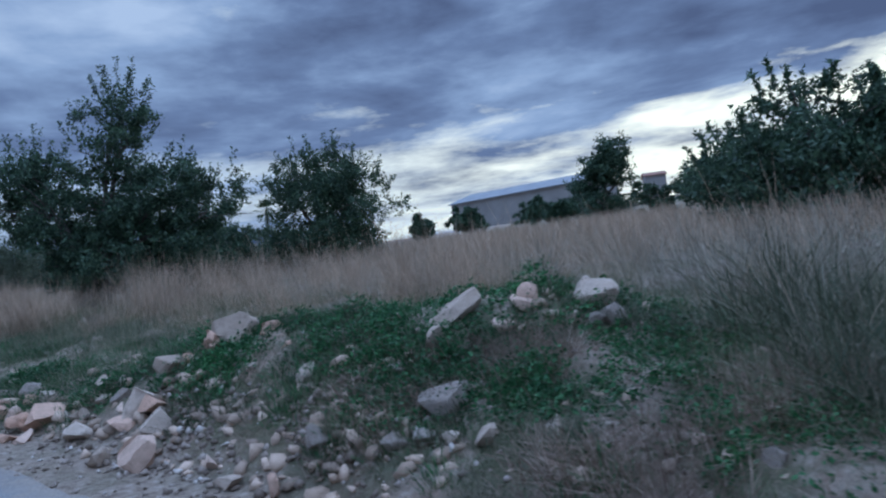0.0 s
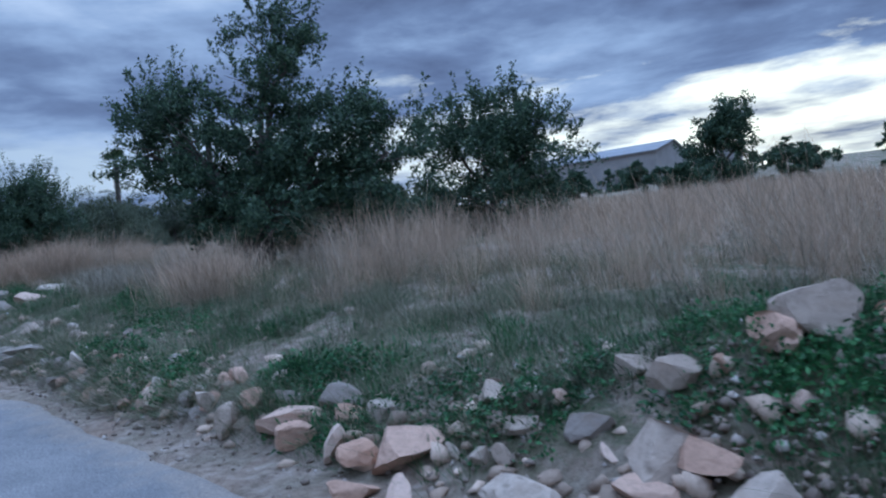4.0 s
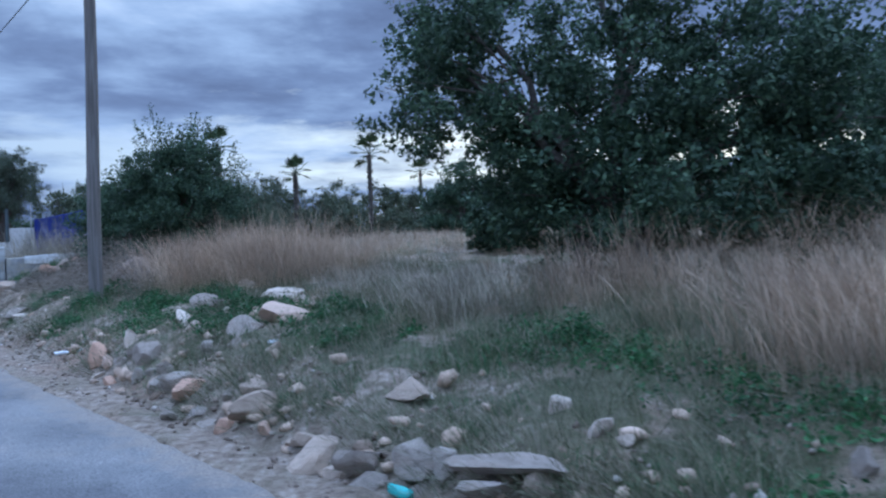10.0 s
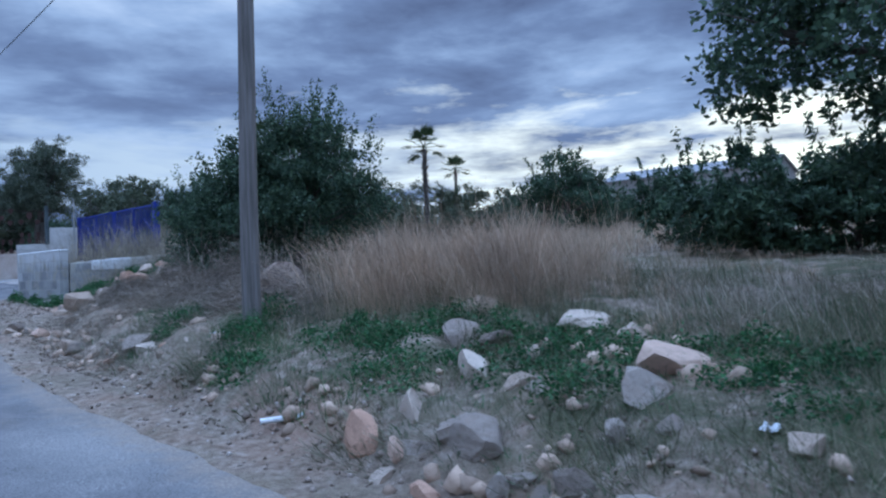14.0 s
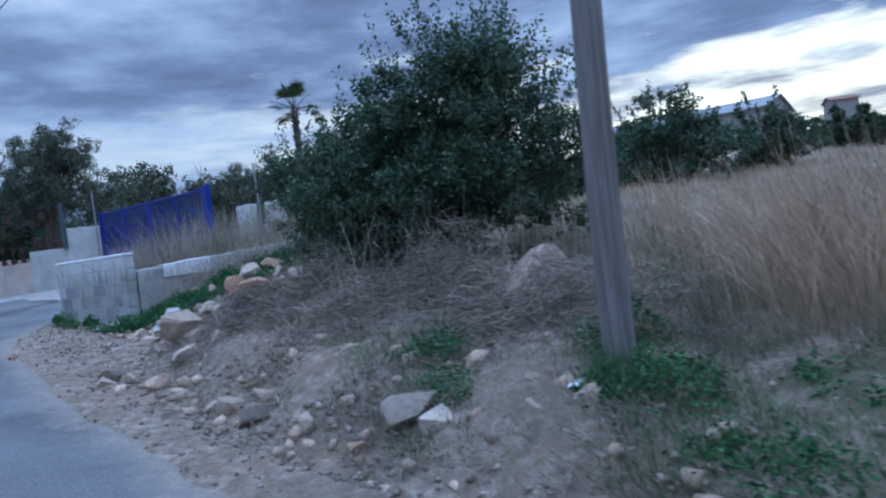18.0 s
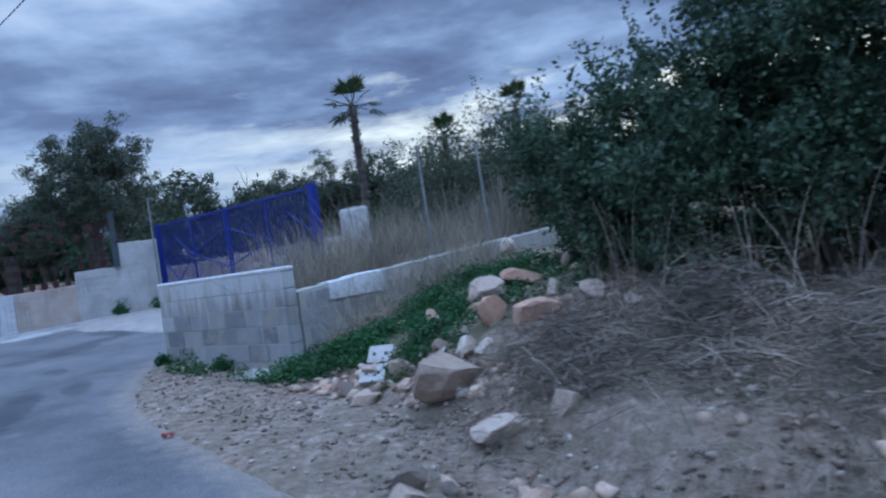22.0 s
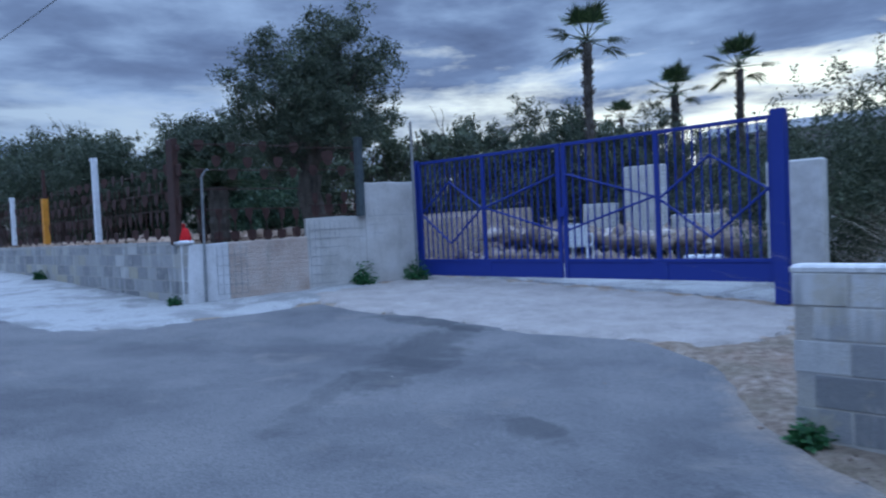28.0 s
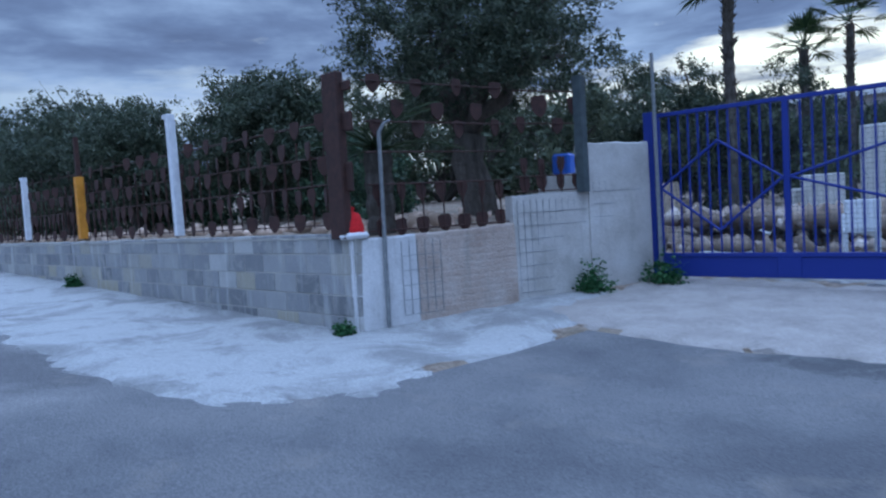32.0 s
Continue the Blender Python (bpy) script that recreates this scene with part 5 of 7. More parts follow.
tree("round_tree", 26.5, 51, [(-0.6, 0, 4.1, 1.6, 1.2), (-0.9, 0, 5.0, 1.2, 0.8), (1.1, 0, 3.3, 1.5, 1.1), (2.2, 0, 2.2, 1.3, 0.9), (-1.6, 0, 2.9, 1.0, 0.7), (0.5, 0, 1.0, 2.4, 0.8)], "solitary round-topped tree on the rise", "tree", M_LEAF_CAROB, 0.25, 0.9, 1100, 16, 0.24, 0.3, 1.8, 54)
for k, (uu, vv, s) in enumerate(((4.6, 21.5, 1.0), (1.2, 23.0, 1.1), (7.6, 26.0, 0.75))):
    tree("carob_tree", uu, vv, [(0, 0, 2.2 * s, 2.2 * s, 1.4 * s), (1.8 * s, 0, 1.8 * s, 1.6 * s, 1.2 * s), (-1.9 * s, 0, 2.0 * s, 1.7 * s, 1.3 * s), (0.5, 0, 3.2 * s, 1.2 * s, 0.8 * s), (-1.5 * s, 0, 2.9 * s, 0.9 * s, 0.8 * s), (0, 0, 0.8, 2.4 * s, 0.8)],
         "broad dark carob tree behind the tall grass", "tree", M_LEAF_CAROB, 0.18, 0.9, 1000, 16, 0.18, 0.24, 1.9, 60 + k, 30)
# olive grove inside the wall
OL = [(0, 0, 3.6, 1.45, 1.15), (1.25, 0.2, 4.05, 1.15, 1.05), (-1.25, 0.1, 4.0, 1.2, 1.1), (0.55, 0, 4.85, 1.0, 0.85), (-0.9, -0.3, 4.75, 0.95, 0.8), (1.55, 0, 3.1, 0.9, 0.75), (-1.6, 0, 3.15, 0.95, 0.75)]


def olive(u, v, drop, label, trunk_r, clumps, per, leaf, spread, aspect, seed, sprigs=0, size=1.0):
    z = float(garden_z(u, v)) - 0.05
    sink = drop + z - float(ground_z(u, v))
    tree("olive_tree", u, v, [(x * size, y * size, (zz - sink) * size, rx * size, rz * size) for x, y, zz, rx, rz in OL], label, "tree", M_LEAF_OLIVE, trunk_r, 1.25 - 0.3 * (drop > 0), clumps, per, leaf, spread, aspect, seed, sprigs, z=z)


olive(51.0, 7.95, 0.0, "tall silvery green olive tree with gnarled pale trunk", 0.26, 2700, 22, 0.080, 0.115, 3.0, 71, 0, 0.92)
olive(58.0, 8.8, 0.75, "grey-green olive tree behind the garden fence", 0.2, 2200, 20, 0.10, 0.14, 2.4, 72, 0, 0.80)
olive(62.2, 7.6, 1.2, "grey-green olive tree behind the garden fence", 0.2, 2300, 20, 0.10, 0.145, 2.4, 73, 0, 0.86)
for k, uu in enumerate((70.5, 75.5)):
    olive(uu, 7.4, 1.2, "far olive tree behind the garden fence", 0.2, 900, 14, 0.16, 0.2, 2.6, 75 + k)
olive(66.0, 7.2, 1.4, "far olive tree behind the garden fence", 0.2, 1100, 16, 0.14, 0.19, 2.6, 74)
for k, (uu, vv, ss) in enumerate(((56.0, 18.4, 1.05), (54.5, 19.2, 1.18), (53.3, 20.2, 1.2), (51.2, 21.8, 1.05))):
    tree("olive_tree", uu, vv, [(0, 0, 1.5 * ss, 1.1 * ss, 0.9 * ss), (0.6 * ss, 0, 2.4 * ss, 0.8 * ss, 0.8 * ss), (-0.6 * ss, 0, 2.6 * ss, 0.75 * ss, 0.8 * ss), (0.1, 0, 3.4 * ss, 0.6 * ss, 0.65 * ss)], "slender olive tree beyond the yard", "tree", M_LEAF_OLIVE, 0.11, 0.8, 700, 16, 0.12, 0.15, 2.6, 170 + k)
# dark scrub along the foot of the grove, behind the far stretch of the fence
SH_LOW = [(0, 0, 0.7, 1.0, 0.8), (0.9, 0, 0.6, 0.8, 0.6), (-0.9, 0.1, 0.6, 0.9, 0.7), (0.2, 0, 1.3, 0.7, 0.5)]
for k in range(9):
    uu = 55.5 + 3.0 * k
    vv = 9.6 + 0.5 * math.sin(k * 2.1)
    tree("shrub", uu, vv, SH_LOW, "dark scrub under the olive trees", "shrub", M_LEAF_CAROB, 0.05, 0.4, 500, 14, 0.12, 0.16, 2.0, 180 + k, z=float(garden_z(uu, vv)) - 0.05)
# trees and scrub behind the low wall and beyond the yard
SH = [(0, 0, 1.6, 1.8, 1.5), (1.5, 0, 1.3, 1.5, 1.2), (-1.6, 0, 1.4, 1.6, 1.3), (0.3, 0, 3.0, 1.2, 1.1), (-0.9, 0, 2.5, 1.0, 1.0)]


def shrub(uu, vv, s, label, mat, seed, category="tree", leaf=0.13, n=1200):
    tree("tree" if category == "tree" else "shrub", uu, vv, [(x * s, y * s, z * s, a * s, b * s) for x, y, z, a, b in SH], label, category, mat, 0.12 * s, 0.6 * s, n, 16, leaf, 0.2 * s, 2.2, seed, 12 if leaf < 0.14 else 0)


SCRUB = "grey-green scrubby tree behind the low wall"
for k, (uu, vv, s) in enumerate(((41.2, 12.0, 0.82), (39.2, 12.2, 0.92), (37.9, 12.4, 0.68), (43.4, 15.5, 0.82), (40.4, 13.6, 0.88))):
    shrub(uu, vv, s, SCRUB, M_LEAF_FAR, 90 + k, leaf=0.074, n=1700)
for k, (uu, vv, s) in enumerate(((54.5, 15.5, 0.85), (57.5, 14, 0.9), (61, 13, 0.9), (51.5, 20, 0.6), (58, 25, 1.0), (55.5, 27.5, 0.8), (61, 20, 0.9), (52.5, 33, 0.75), (47, 35, 0.6), (64, 15, 1.0), (43, 37, 0.55), (69, 18, 1.1), (60, 33, 0.9), (72, 10, 1.2), (54, 40, 0.9), (49.5, 30, 0.6), (45.5, 28, 0.55), (48.5, 24.5, 0.55), (53.5, 23.5, 0.7), (56.5, 19.5, 0.7), (41.5, 31, 0.5), (46.5, 40, 0.75), (50.5, 44, 0.9), (66, 36, 1.0), (63, 39, 0.9), (60, 41, 0.95), (57, 43, 0.9), (70, 33, 1.0), (66, 27, 0.9))):
    shrub(uu, vv, s * 1.32, "dark olive tree at the back of the yard", M_LEAF_FAR, 110 + k, "tree", 0.21, 400)
for k, (uu, vv, s) in enumerate(((26, 44, 0.5), (21, 48, 0.55), (33, 42, 0.5), (15, 54, 0.6), (10, 50, 0.55), (36, 56, 0.6), (24, 64, 0.6), (18, 70, 0.7), (31, 68, 0.6), (41, 62, 0.7), (4, 56, 0.7), (-3, 50, 0.8), (46, 70, 0.8), (12, 79, 0.8), (37, 46, 0.5), (29, 76, 0.7), (22, 84, 0.8), (35, 88, 0.8), (33.5, 37, 0.42), (34.8, 38.5, 0.4), (28.5, 46, 0.45))):
    shrub(uu, vv, s, "distant dark scrub across the field", M_LEAF_CAROB, 130 + k, "shrub", 0.30, 220)
for k, (uu, vv, s) in enumerate(((35.2, 21.5, 0.74), (36.9, 23.2, 0.72), (33.9, 25.5, 0.55), (24.6, 12.6, 0.46), (23.2, 13.4, 0.52), (26.2, 13.8, 0.42), (21.8, 13.8, 0.50))):
    shrub(uu, vv, s, "dark upright shrub in the field", M_LEAF_CAROB, 150 + k, "shrub", 0.13, 800)


# ---- palms ----
def palm(u, v, top_z, crown_r, label, seed, trunk_r=0.135):
    z0 = float(ground_z(u, v))
    H = top_z - z0
    g = thing("palm_tree", at(u, v, z0), label, "palm tree", "palms")
    rng = random.Random(seed)
    bm = bmesh.new()
    n = max(10, int(H / 0.16))
    tube(bm, [(0.02 * math.sin(i * 0.3), 0.02 * math.cos(i * 0.4), -0.3 + (H + 0.2) * i / n) for i in range(n + 1)], [trunk_r * (1.12 if i % 2 else 0.92) for i in range(n + 1)], 10)
    for i in range(int(H * 16)):                      # old frond stubs
        a, z = rng.uniform(0, math.tau), H - abs(rng.gauss(0, H * 0.4))
        if z < 0.3:
            continue
        d = Vector((math.cos(a), math.sin(a), 0.9)).normalized()
        p = Vector((math.cos(a), math.sin(a), 0)) * trunk_r * 0.9 + Vector((0, 0, z))
        tube(bm, (p, p + d * 0.16), (0.035, 0.012), 4)
    part("trunk", bm, M_BARK, g)
    for i in range(16):
        a = i * 2.399 + rng.uniform(-0.2, 0.2)
        el = -0.45 + 1.85 * ((i * 7) % 16) / 15 + rng.uniform(-0.12, 0.12)
        d = Vector((math.cos(a) * math.cos(el), math.sin(a) * math.cos(el), math.sin(el)))
        stem = crown_r * rng.uniform(0.45, 0.6)
        bm = bmesh.new()
        base = Vector((0, 0, H))
        hub = base + d * stem
        tube(bm, (base, hub), (0.022, 0.014), 4)
        side = d.cross(Vector((0, 0, 1))).normalized()
        upv = side.cross(d)
        for k in range(17):
            t = (k - 8) / 8
            ang = t * 1.45
            ray = (d * math.cos(ang) + side * math.sin(ang)).normalized()
            ln = crown_r * 0.55 * (1 - 0.25 * abs(t)) * rng.uniform(0.9, 1.1)
            tip = hub + ray * ln - Vector((0, 0, 0.12 * ln * rng.uniform(0.2, 1.6)))
            wv = ray.cross(upv).normalized() * ln * 0.055
            midp = hub.lerp(tip, 0.5) + upv * 0.02 + Vector((0, 0, 0.03))
            vs_ = [bm.verts.new(q) for q in (hub, midp + wv, tip, midp - wv)]
            bm.faces.new(vs_)
        part("frond", bm, M_PALM, g)
    return g


palm(51.4, 18.5, 8.75, 1.30, "tall fan palm with stubby trunk behind the gate", 81)
palm(51.4, 29.2, 9.2, 1.50, "fan palm with drooping lower fronds in the yard", 82)
palm(51.1, 23.3, 7.55, 1.10, "smaller fan palm in the yard", 83)

palm(71.5, 51.8, 11.6, 1.7, "distant fan palm beyond the grass field", 85)

# ---- stones ----
def rock_mesh(seed, mat, fine=2, cuts=8):
    rng = random.Random(seed)
    bm = bmesh.new()
    bmesh.ops.create_icosphere(bm, subdivisions=fine, radius=0.5)
    off = Vector((rng.uniform(0, 50), rng.uniform(0, 50), rng.uniform(0, 50)))
    for v in bm.verts:
        v.co *= 1 + 0.36 * noise.noise(v.co * 1.7 + off) + 0.10 * noise.noise(v.co * 5 + off)
    for k in range(cuts):                              # broken faces
        n = Vector((rng.gauss(0, 1), rng.gauss(0, 1), rng.gauss(0, 0.8))).normalized()
        dist = rng.uniform(0.15, 0.33)
        for v in bm.verts:
            h = v.co.dot(n) - dist
            if h > 0:
                v.co -= n * h * 0.985
    for v in bm.verts:
        v.co += Vector((rng.uniform(-1, 1), rng.uniform(-1, 1), rng.uniform(-1, 1))) * 0.007
    xs = [v.co.x for v in bm.verts]
    zs = [v.co.z for v in bm.verts]
    for v in bm.verts:
        v.co.x /= max(xs) - min(xs)
        v.co.y /= max(xs) - min(xs)
        v.co.z /= max(zs) - min(zs)
    me = bpy.data.meshes.new("rock")
    bm.to_mesh(me)
    bm.free()
    me.materials.append(mat)
    return me


ROCKS = {"p": [rock_mesh(200 + k, M_ROCK_PALE, 3) for k in range(9)], "k": [rock_mesh(220 + k, M_ROCK_PINK, 3) for k in range(9)], "g": [rock_mesh(240 + k, M_ROCK_GREY, 3) for k in range(9)]}
TINT = {"p": "pale", "k": "pinkish", "g": "grey"}
stone_rng = random.Random(5)


SMALL = {"p": [rock_mesh(260 + k, M_ROCK_PALE, 2) for k in range(7)], "k": [rock_mesh(270 + k, M_ROCK_PINK, 2) for k in range(7)], "g": [rock_mesh(280 + k, M_ROCK_GREY, 2) for k in range(7)]}

TINY = [rock_mesh(290 + k, M_ROCK_MIXED, 1, 6) for k in range(9)]


LOOSE = []          # small stones, joined further down


def stone(u, v, w, h, kind, where, group, lift=0.0):
    if w < 0.155:
        LOOSE.append((u, v, w, max(h, 0.5 * w)))
        return
    o = new("rock", stone_rng.choice((ROCKS if w > 0.3 else SMALL)[kind]))
    size = "small" if w < 0.20 else "large" if w > 0.38 else "rough"
    h = max(h, 0.45 * w)
    z = float(ground_z(u, v)) + lift + h * 0.17
    o.matrix_basis = at(u, v, z, stone_rng.uniform(0, 360)) @ pose(0, 0, 0, stone_rng.uniform(-14, 14), stone_rng.uniform(-14, 14)) @ Matrix.Diagonal((w, w * stone_rng.uniform(0.68, 0.92), h * 1.08, 1))
    tagged(o, f"{size} {TINT[kind]} limestone rock {where}", "rock", group)


def stones(table, where, group):
    for row in table.replace("\n", ";").split(";"):
        if row.strip():
            u, v, w, h, kind = row.split()
            stone(float(u), float(v), float(w), float(h), kind, where, group, 0.10 * float(h) if "rubble" in group else 0.0)


# along the plan, across it, width, height, tint
HEAP_STONES = """
6.98 2.9 0.28 0.21 p; 6.39 2.96 0.44 0.35 k; 6.83 3.39 0.38 0.26 p; 7.2 3.55 0.4 0.2 k; 7.43 3.33 0.33 0.15 k; 7.95 3.64 0.28 0.2 g
8.88 3.85 0.44 0.14 p; 9.21 3.2 0.47 0.31 k; 9.82 3.11 0.27 0.27 k; 10.31 3.06 0.32 0.21 k; 11.1 2.98 0.23 0.27 p; 8.18 3.18 0.39 0.22 p
7.38 2.92 0.12 0.12 p; 9.66 3.48 0.2 0.17 p; 8.6 3.35 0.17 0.13 p; 9.96 3.36 0.24 0.17 k; 8.67 3.6 0.21 0.12 p; 9.24 2.76 0.34 0.14 k
8.92 2.9 0.36 0.15 k; 6.99 3.34 0.12 0.1 p; 6.38 3.32 0.13 0.1 k; 10.49 3.12 0.34 0.24 k; 10.16 3.43 0.34 0.23 g; 9.57 3.11 0.38 0.23 k
8.61 3.87 0.37 0.13 p; 8.33 3.89 0.18 0.11 k; 8.45 3.61 0.24 0.1 p; 7.4 3.56 0.5 0.28 p; 8.42 3.36 0.18 0.13 p; 8.82 3.33 0.17 0.1 p
7.58 3.88 0.2 0.2 g; 7.32 3.82 0.15 0.1 k; 7.78 3.52 0.25 0.1 k; 11.78 3.37 0.23 0.16 k; 12.06 3.29 0.21 0.15 p"""
HEAP_STONES_2 = """
6.53 4.61 0.2 0.14 k; 6.48 4.47 0.16 0.12 k; 6.97 4.19 0.29 0.21 k; 7.86 4.1 0.27 0.19 p; 5.95 4.38 0.18 0.13 k; 5.66 4.42 0.14 0.1 p
5.38 4.12 0.24 0.17 p; 5.33 4 0.13 0.09 p; 6.16 4.08 0.16 0.12 p; 6.51 4.19 0.18 0.13 g; 6.83 3.9 0.16 0.12 k; 7.28 4.04 0.17 0.12 k
4.26 4.71 0.34 0.24 p; 3.8 5.1 0.2 0.14 k; 3.77 5.43 0.27 0.19 k; 3.76 5.78 0.11 0.08 p; 3.38 5.94 0.38 0.27 p; 3.05 5.83 0.25 0.18 g
3.25 5.47 0.16 0.12 p; 3.07 5.54 0.2 0.14 g; 3.45 5.42 0.15 0.11 g; 3.62 4.04 0.43 0.26 g; 3.1 3.83 0.28 0.15 p; 2.35 4.51 0.15 0.15 g
2.74 4.31 0.12 0.11 g; 3.62 3.73 0.2 0.14 g; 3.85 3.63 0.21 0.15 g; 4.39 3.62 0.14 0.1 p; 4.51 3.52 0.21 0.21 g; 3.94 3.55 0.11 0.08 p
4.05 3.35 0.12 0.14 p; 4.43 4.36 0.21 0.08 g; 4.66 4.3 0.13 0.07 g; 2.75 3.59 0.07 0.07 p; 1.72 4.14 0.13 0.09 k; 1.09 4.08 0.09 0.06 p
0.99 3.9 0.09 0.06 p; 0.89 3.9 0.08 0.06 p; 2.26 3.65 0.15 0.11 g; 1.25 3.98 0.17 0.12 g; 1.5 3.99 0.11 0.08 g; 4.78 3.67 0.13 0.09 p
5.04 3.49 0.15 0.15 g; 5.86 3.74 0.18 0.13 p; 5.4 3.65 0.15 0.11 p; 6.25 3.69 0.15 0.11 p; 5.12 3.04 0.24 0.12 p; 4.65 3.15 0.19 0.19 k
5.59 3.2 0.19 0.14 k; 5.19 3.22 0.15 0.11 p; 4.89 3.17 0.14 0.1 p; 4.11 3.59 0.13 0.09 g; 4.64 3.79 0.11 0.08 k; 4.33 3.81 0.12 0.09 g
4.07 3.88 0.1 0.07 p; 5.15 3.78 0.12 0.09 p; 4.86 3.97 0.12 0.09 g; 4.54 4.04 0.13 0.09 g; 4.19 4.08 0.11 0.08 k; 4.17 7.78 0.21 0.15 k
3.33 3.74 0.16 0.12 p; 3.85 3.84 0.11 0.08 k; 5.86 3.87 0.12 0.09 p; 5.44 3.92 0.11 0.08 k; 5.75 3.53 0.13 0.09 g; 5.27 3.43 0.13 0.09 g
4.76 3.45 0.12 0.09 k; 4.39 3.36 0.13 0.09 g; 3.56 4.34 0.11 0.08 g; 3.16 4.46 0.1 0.07 g; 2.59 4.55 0.11 0.08 g; 1.16 3.89 0.14 0.1 g
1.8 3.83 0.11 0.08 k; 2.13 3.93 0.1 0.07 g"""
BANK_STONES = """
11.65 3.09 0.26 0.3 p; 10.73 3.38 0.28 0.14 g; 16.54 3.63 0.18 0.18 p; 13.72 4.36 0.19 0.11 p; 12.86 2.78 0.11 0.08 p; 11.94 3.03 0.16 0.23 g
18.45 2.82 0.5 0.21 p"""
BANK_STONES_B = """
13.6 3.15 0.31 0.15 k; 12.71 3.06 0.25 0.2 k; 12.38 3.21 0.34 0.15 k; 12.02 3.37 0.21 0.13 p; 11.74 3.45 0.3 0.18 k; 11.17 3.57 0.25 0.11 p
12.98 3.15 0.16 0.13 g; 13.19 3.06 0.16 0.14 p; 13.01 3.46 0.17 0.17 g; 12.37 3.5 0.18 0.13 p; 13.37 3.05 0.17 0.14 k; 14.91 3.09 0.46 0.28 p
15.4 3.06 0.21 0.19 g; 14.4 3.3 0.2 0.1 g; 12.55 3.03 0.14 0.14 k; 13.8 3.05 0.21 0.13 k; 16.54 3.09 0.22 0.16 p; 17.26 2.99 0.33 0.24 g
14.36 3.05 0.18 0.13 g; 14.57 3.03 0.17 0.17 k; 15.08 3.04 0.18 0.18 g; 15.87 3.04 0.19 0.14 g; 12.14 3.27 0.14 0.1 g; 11.84 3.32 0.13 0.09 g
12.93 2.98 0.15 0.11 g; 12.21 5 0.18 0.13 g; 12.12 5.2 0.19 0.14 p; 12.95 4.45 0.1 0.07 p; 12.46 4.21 0.1 0.07 g; 13.02 4.03 0.09 0.06 p
12.44 3.7 0.1 0.07 p; 16.9 3.75 0.17 0.2 p; 15.37 4.03 0.11 0.08 p; 20.66 3.8 0.24 0.17 p; 23.29 3.95 0.45 0.27 p; 24.1 4.59 0.48 0.35 g
24.88 5.57 0.62 0.19 p; 23.39 5.59 0.59 0.24 p; 21.88 4.66 0.62 0.19 k; 21.83 4.1 0.41 0.25 g"""
LEDGE_STONES = """
23.41 2.91 0.29 0.4 k; 23.3 3.26 0.4 0.26 p; 22.74 3.87 0.38 0.17 p; 20.46 3.67 0.15 0.12 p; 19.66 2.95 0.47 0.23 p; 18.3 3.6 0.43 0.11 p
16.98 3.92 0.08 0.07 p; 16.34 3.61 0.16 0.07 p; 16.04 3.38 0.1 0.07 p; 15.85 3.45 0.13 0.1 g; 15.1 3.81 0.2 0.17 g; 17.97 2.89 0.37 0.25 g
17.51 3 0.43 0.23 g; 16.86 2.96 0.35 0.14 g; 18.84 2.81 0.12 0.08 p; 20.91 2.94 0.36 0.21 k; 21.66 3.02 0.26 0.23 g; 18.72 2.91 0.18 0.11 p
18.11 2.8 0.21 0.12 p; 17.56 2.85 0.23 0.13 g"""
LEDGE_STONES_B = """
22.45 3.12 0.5 0.24 g; 22.75 3.2 0.4 0.22 g; 22.58 3.87 0.29 0.17 g; 20.06 3.16 0.32 0.19 p; 21.27 3.01 0.41 0.22 g; 23.13 4.49 0.16 0.15 p
23.75 4.74 0.41 0.21 g; 24.49 4.52 0.13 0.11 p; 20.88 3.27 0.08 0.06 p; 22.08 2.68 0.12 0.09 p; 22.86 2.68 0.11 0.08 p; 22.12 2.88 0.17 0.19 g
22.41 2.87 0.15 0.22 g; 22.67 2.9 0.13 0.18 g; 23.07 2.94 0.19 0.19 k; 22.71 5.47 0.34 0.16 p; 21.71 3.54 0.17 0.15 g; 21.95 5.04 0.15 0.09 p
20.16 4.51 0.16 0.08 p"""
VERGE_STONES = """
28.19 3.19 0.25 0.2 p; 29.49 2.81 0.11 0.09 p; 28.77 2.91 0.21 0.09 k; 33.26 2.81 0.28 0.16 p; 27.71 3.57 0.23 0.17 g; 27.48 3.4 0.22 0.16 p
27.26 3.62 0.2 0.15 p; 28.76 3.01 0.14 0.1 k; 32.02 2.76 0.19 0.13 p; 29.04 2.91 0.11 0.09 p; 28.66 3.83 0.12 0.05 p; 28.58 4.29 0.12 0.06 p
27.91 3.31 0.16 0.11 k; 33.06 3.02 0.18 0.11 g"""
VERGE_STONES_B = """
28.43 3.24 0.44 0.24 g; 29.5 3.01 0.26 0.18 p; 30.28 2.99 0.33 0.2 g; 30.77 3.06 0.29 0.14 p; 31.07 2.99 0.2 0.12 p; 31.25 2.87 0.15 0.14 p
30.41 2.72 0.14 0.1 p; 32.84 2.8 0.15 0.11 p; 31.79 3.03 0.16 0.12 p; 29.94 2.93 0.13 0.09 k; 29.17 3.48 0.07 0.05 p; 30.84 3.27 0.11 0.06 p
31.83 3.62 0.12 0.06 p; 29.19 3.04 0.07 0.05 p; 31.75 3.13 0.12 0.09 p; 32.41 3.05 0.27 0.24 k"""
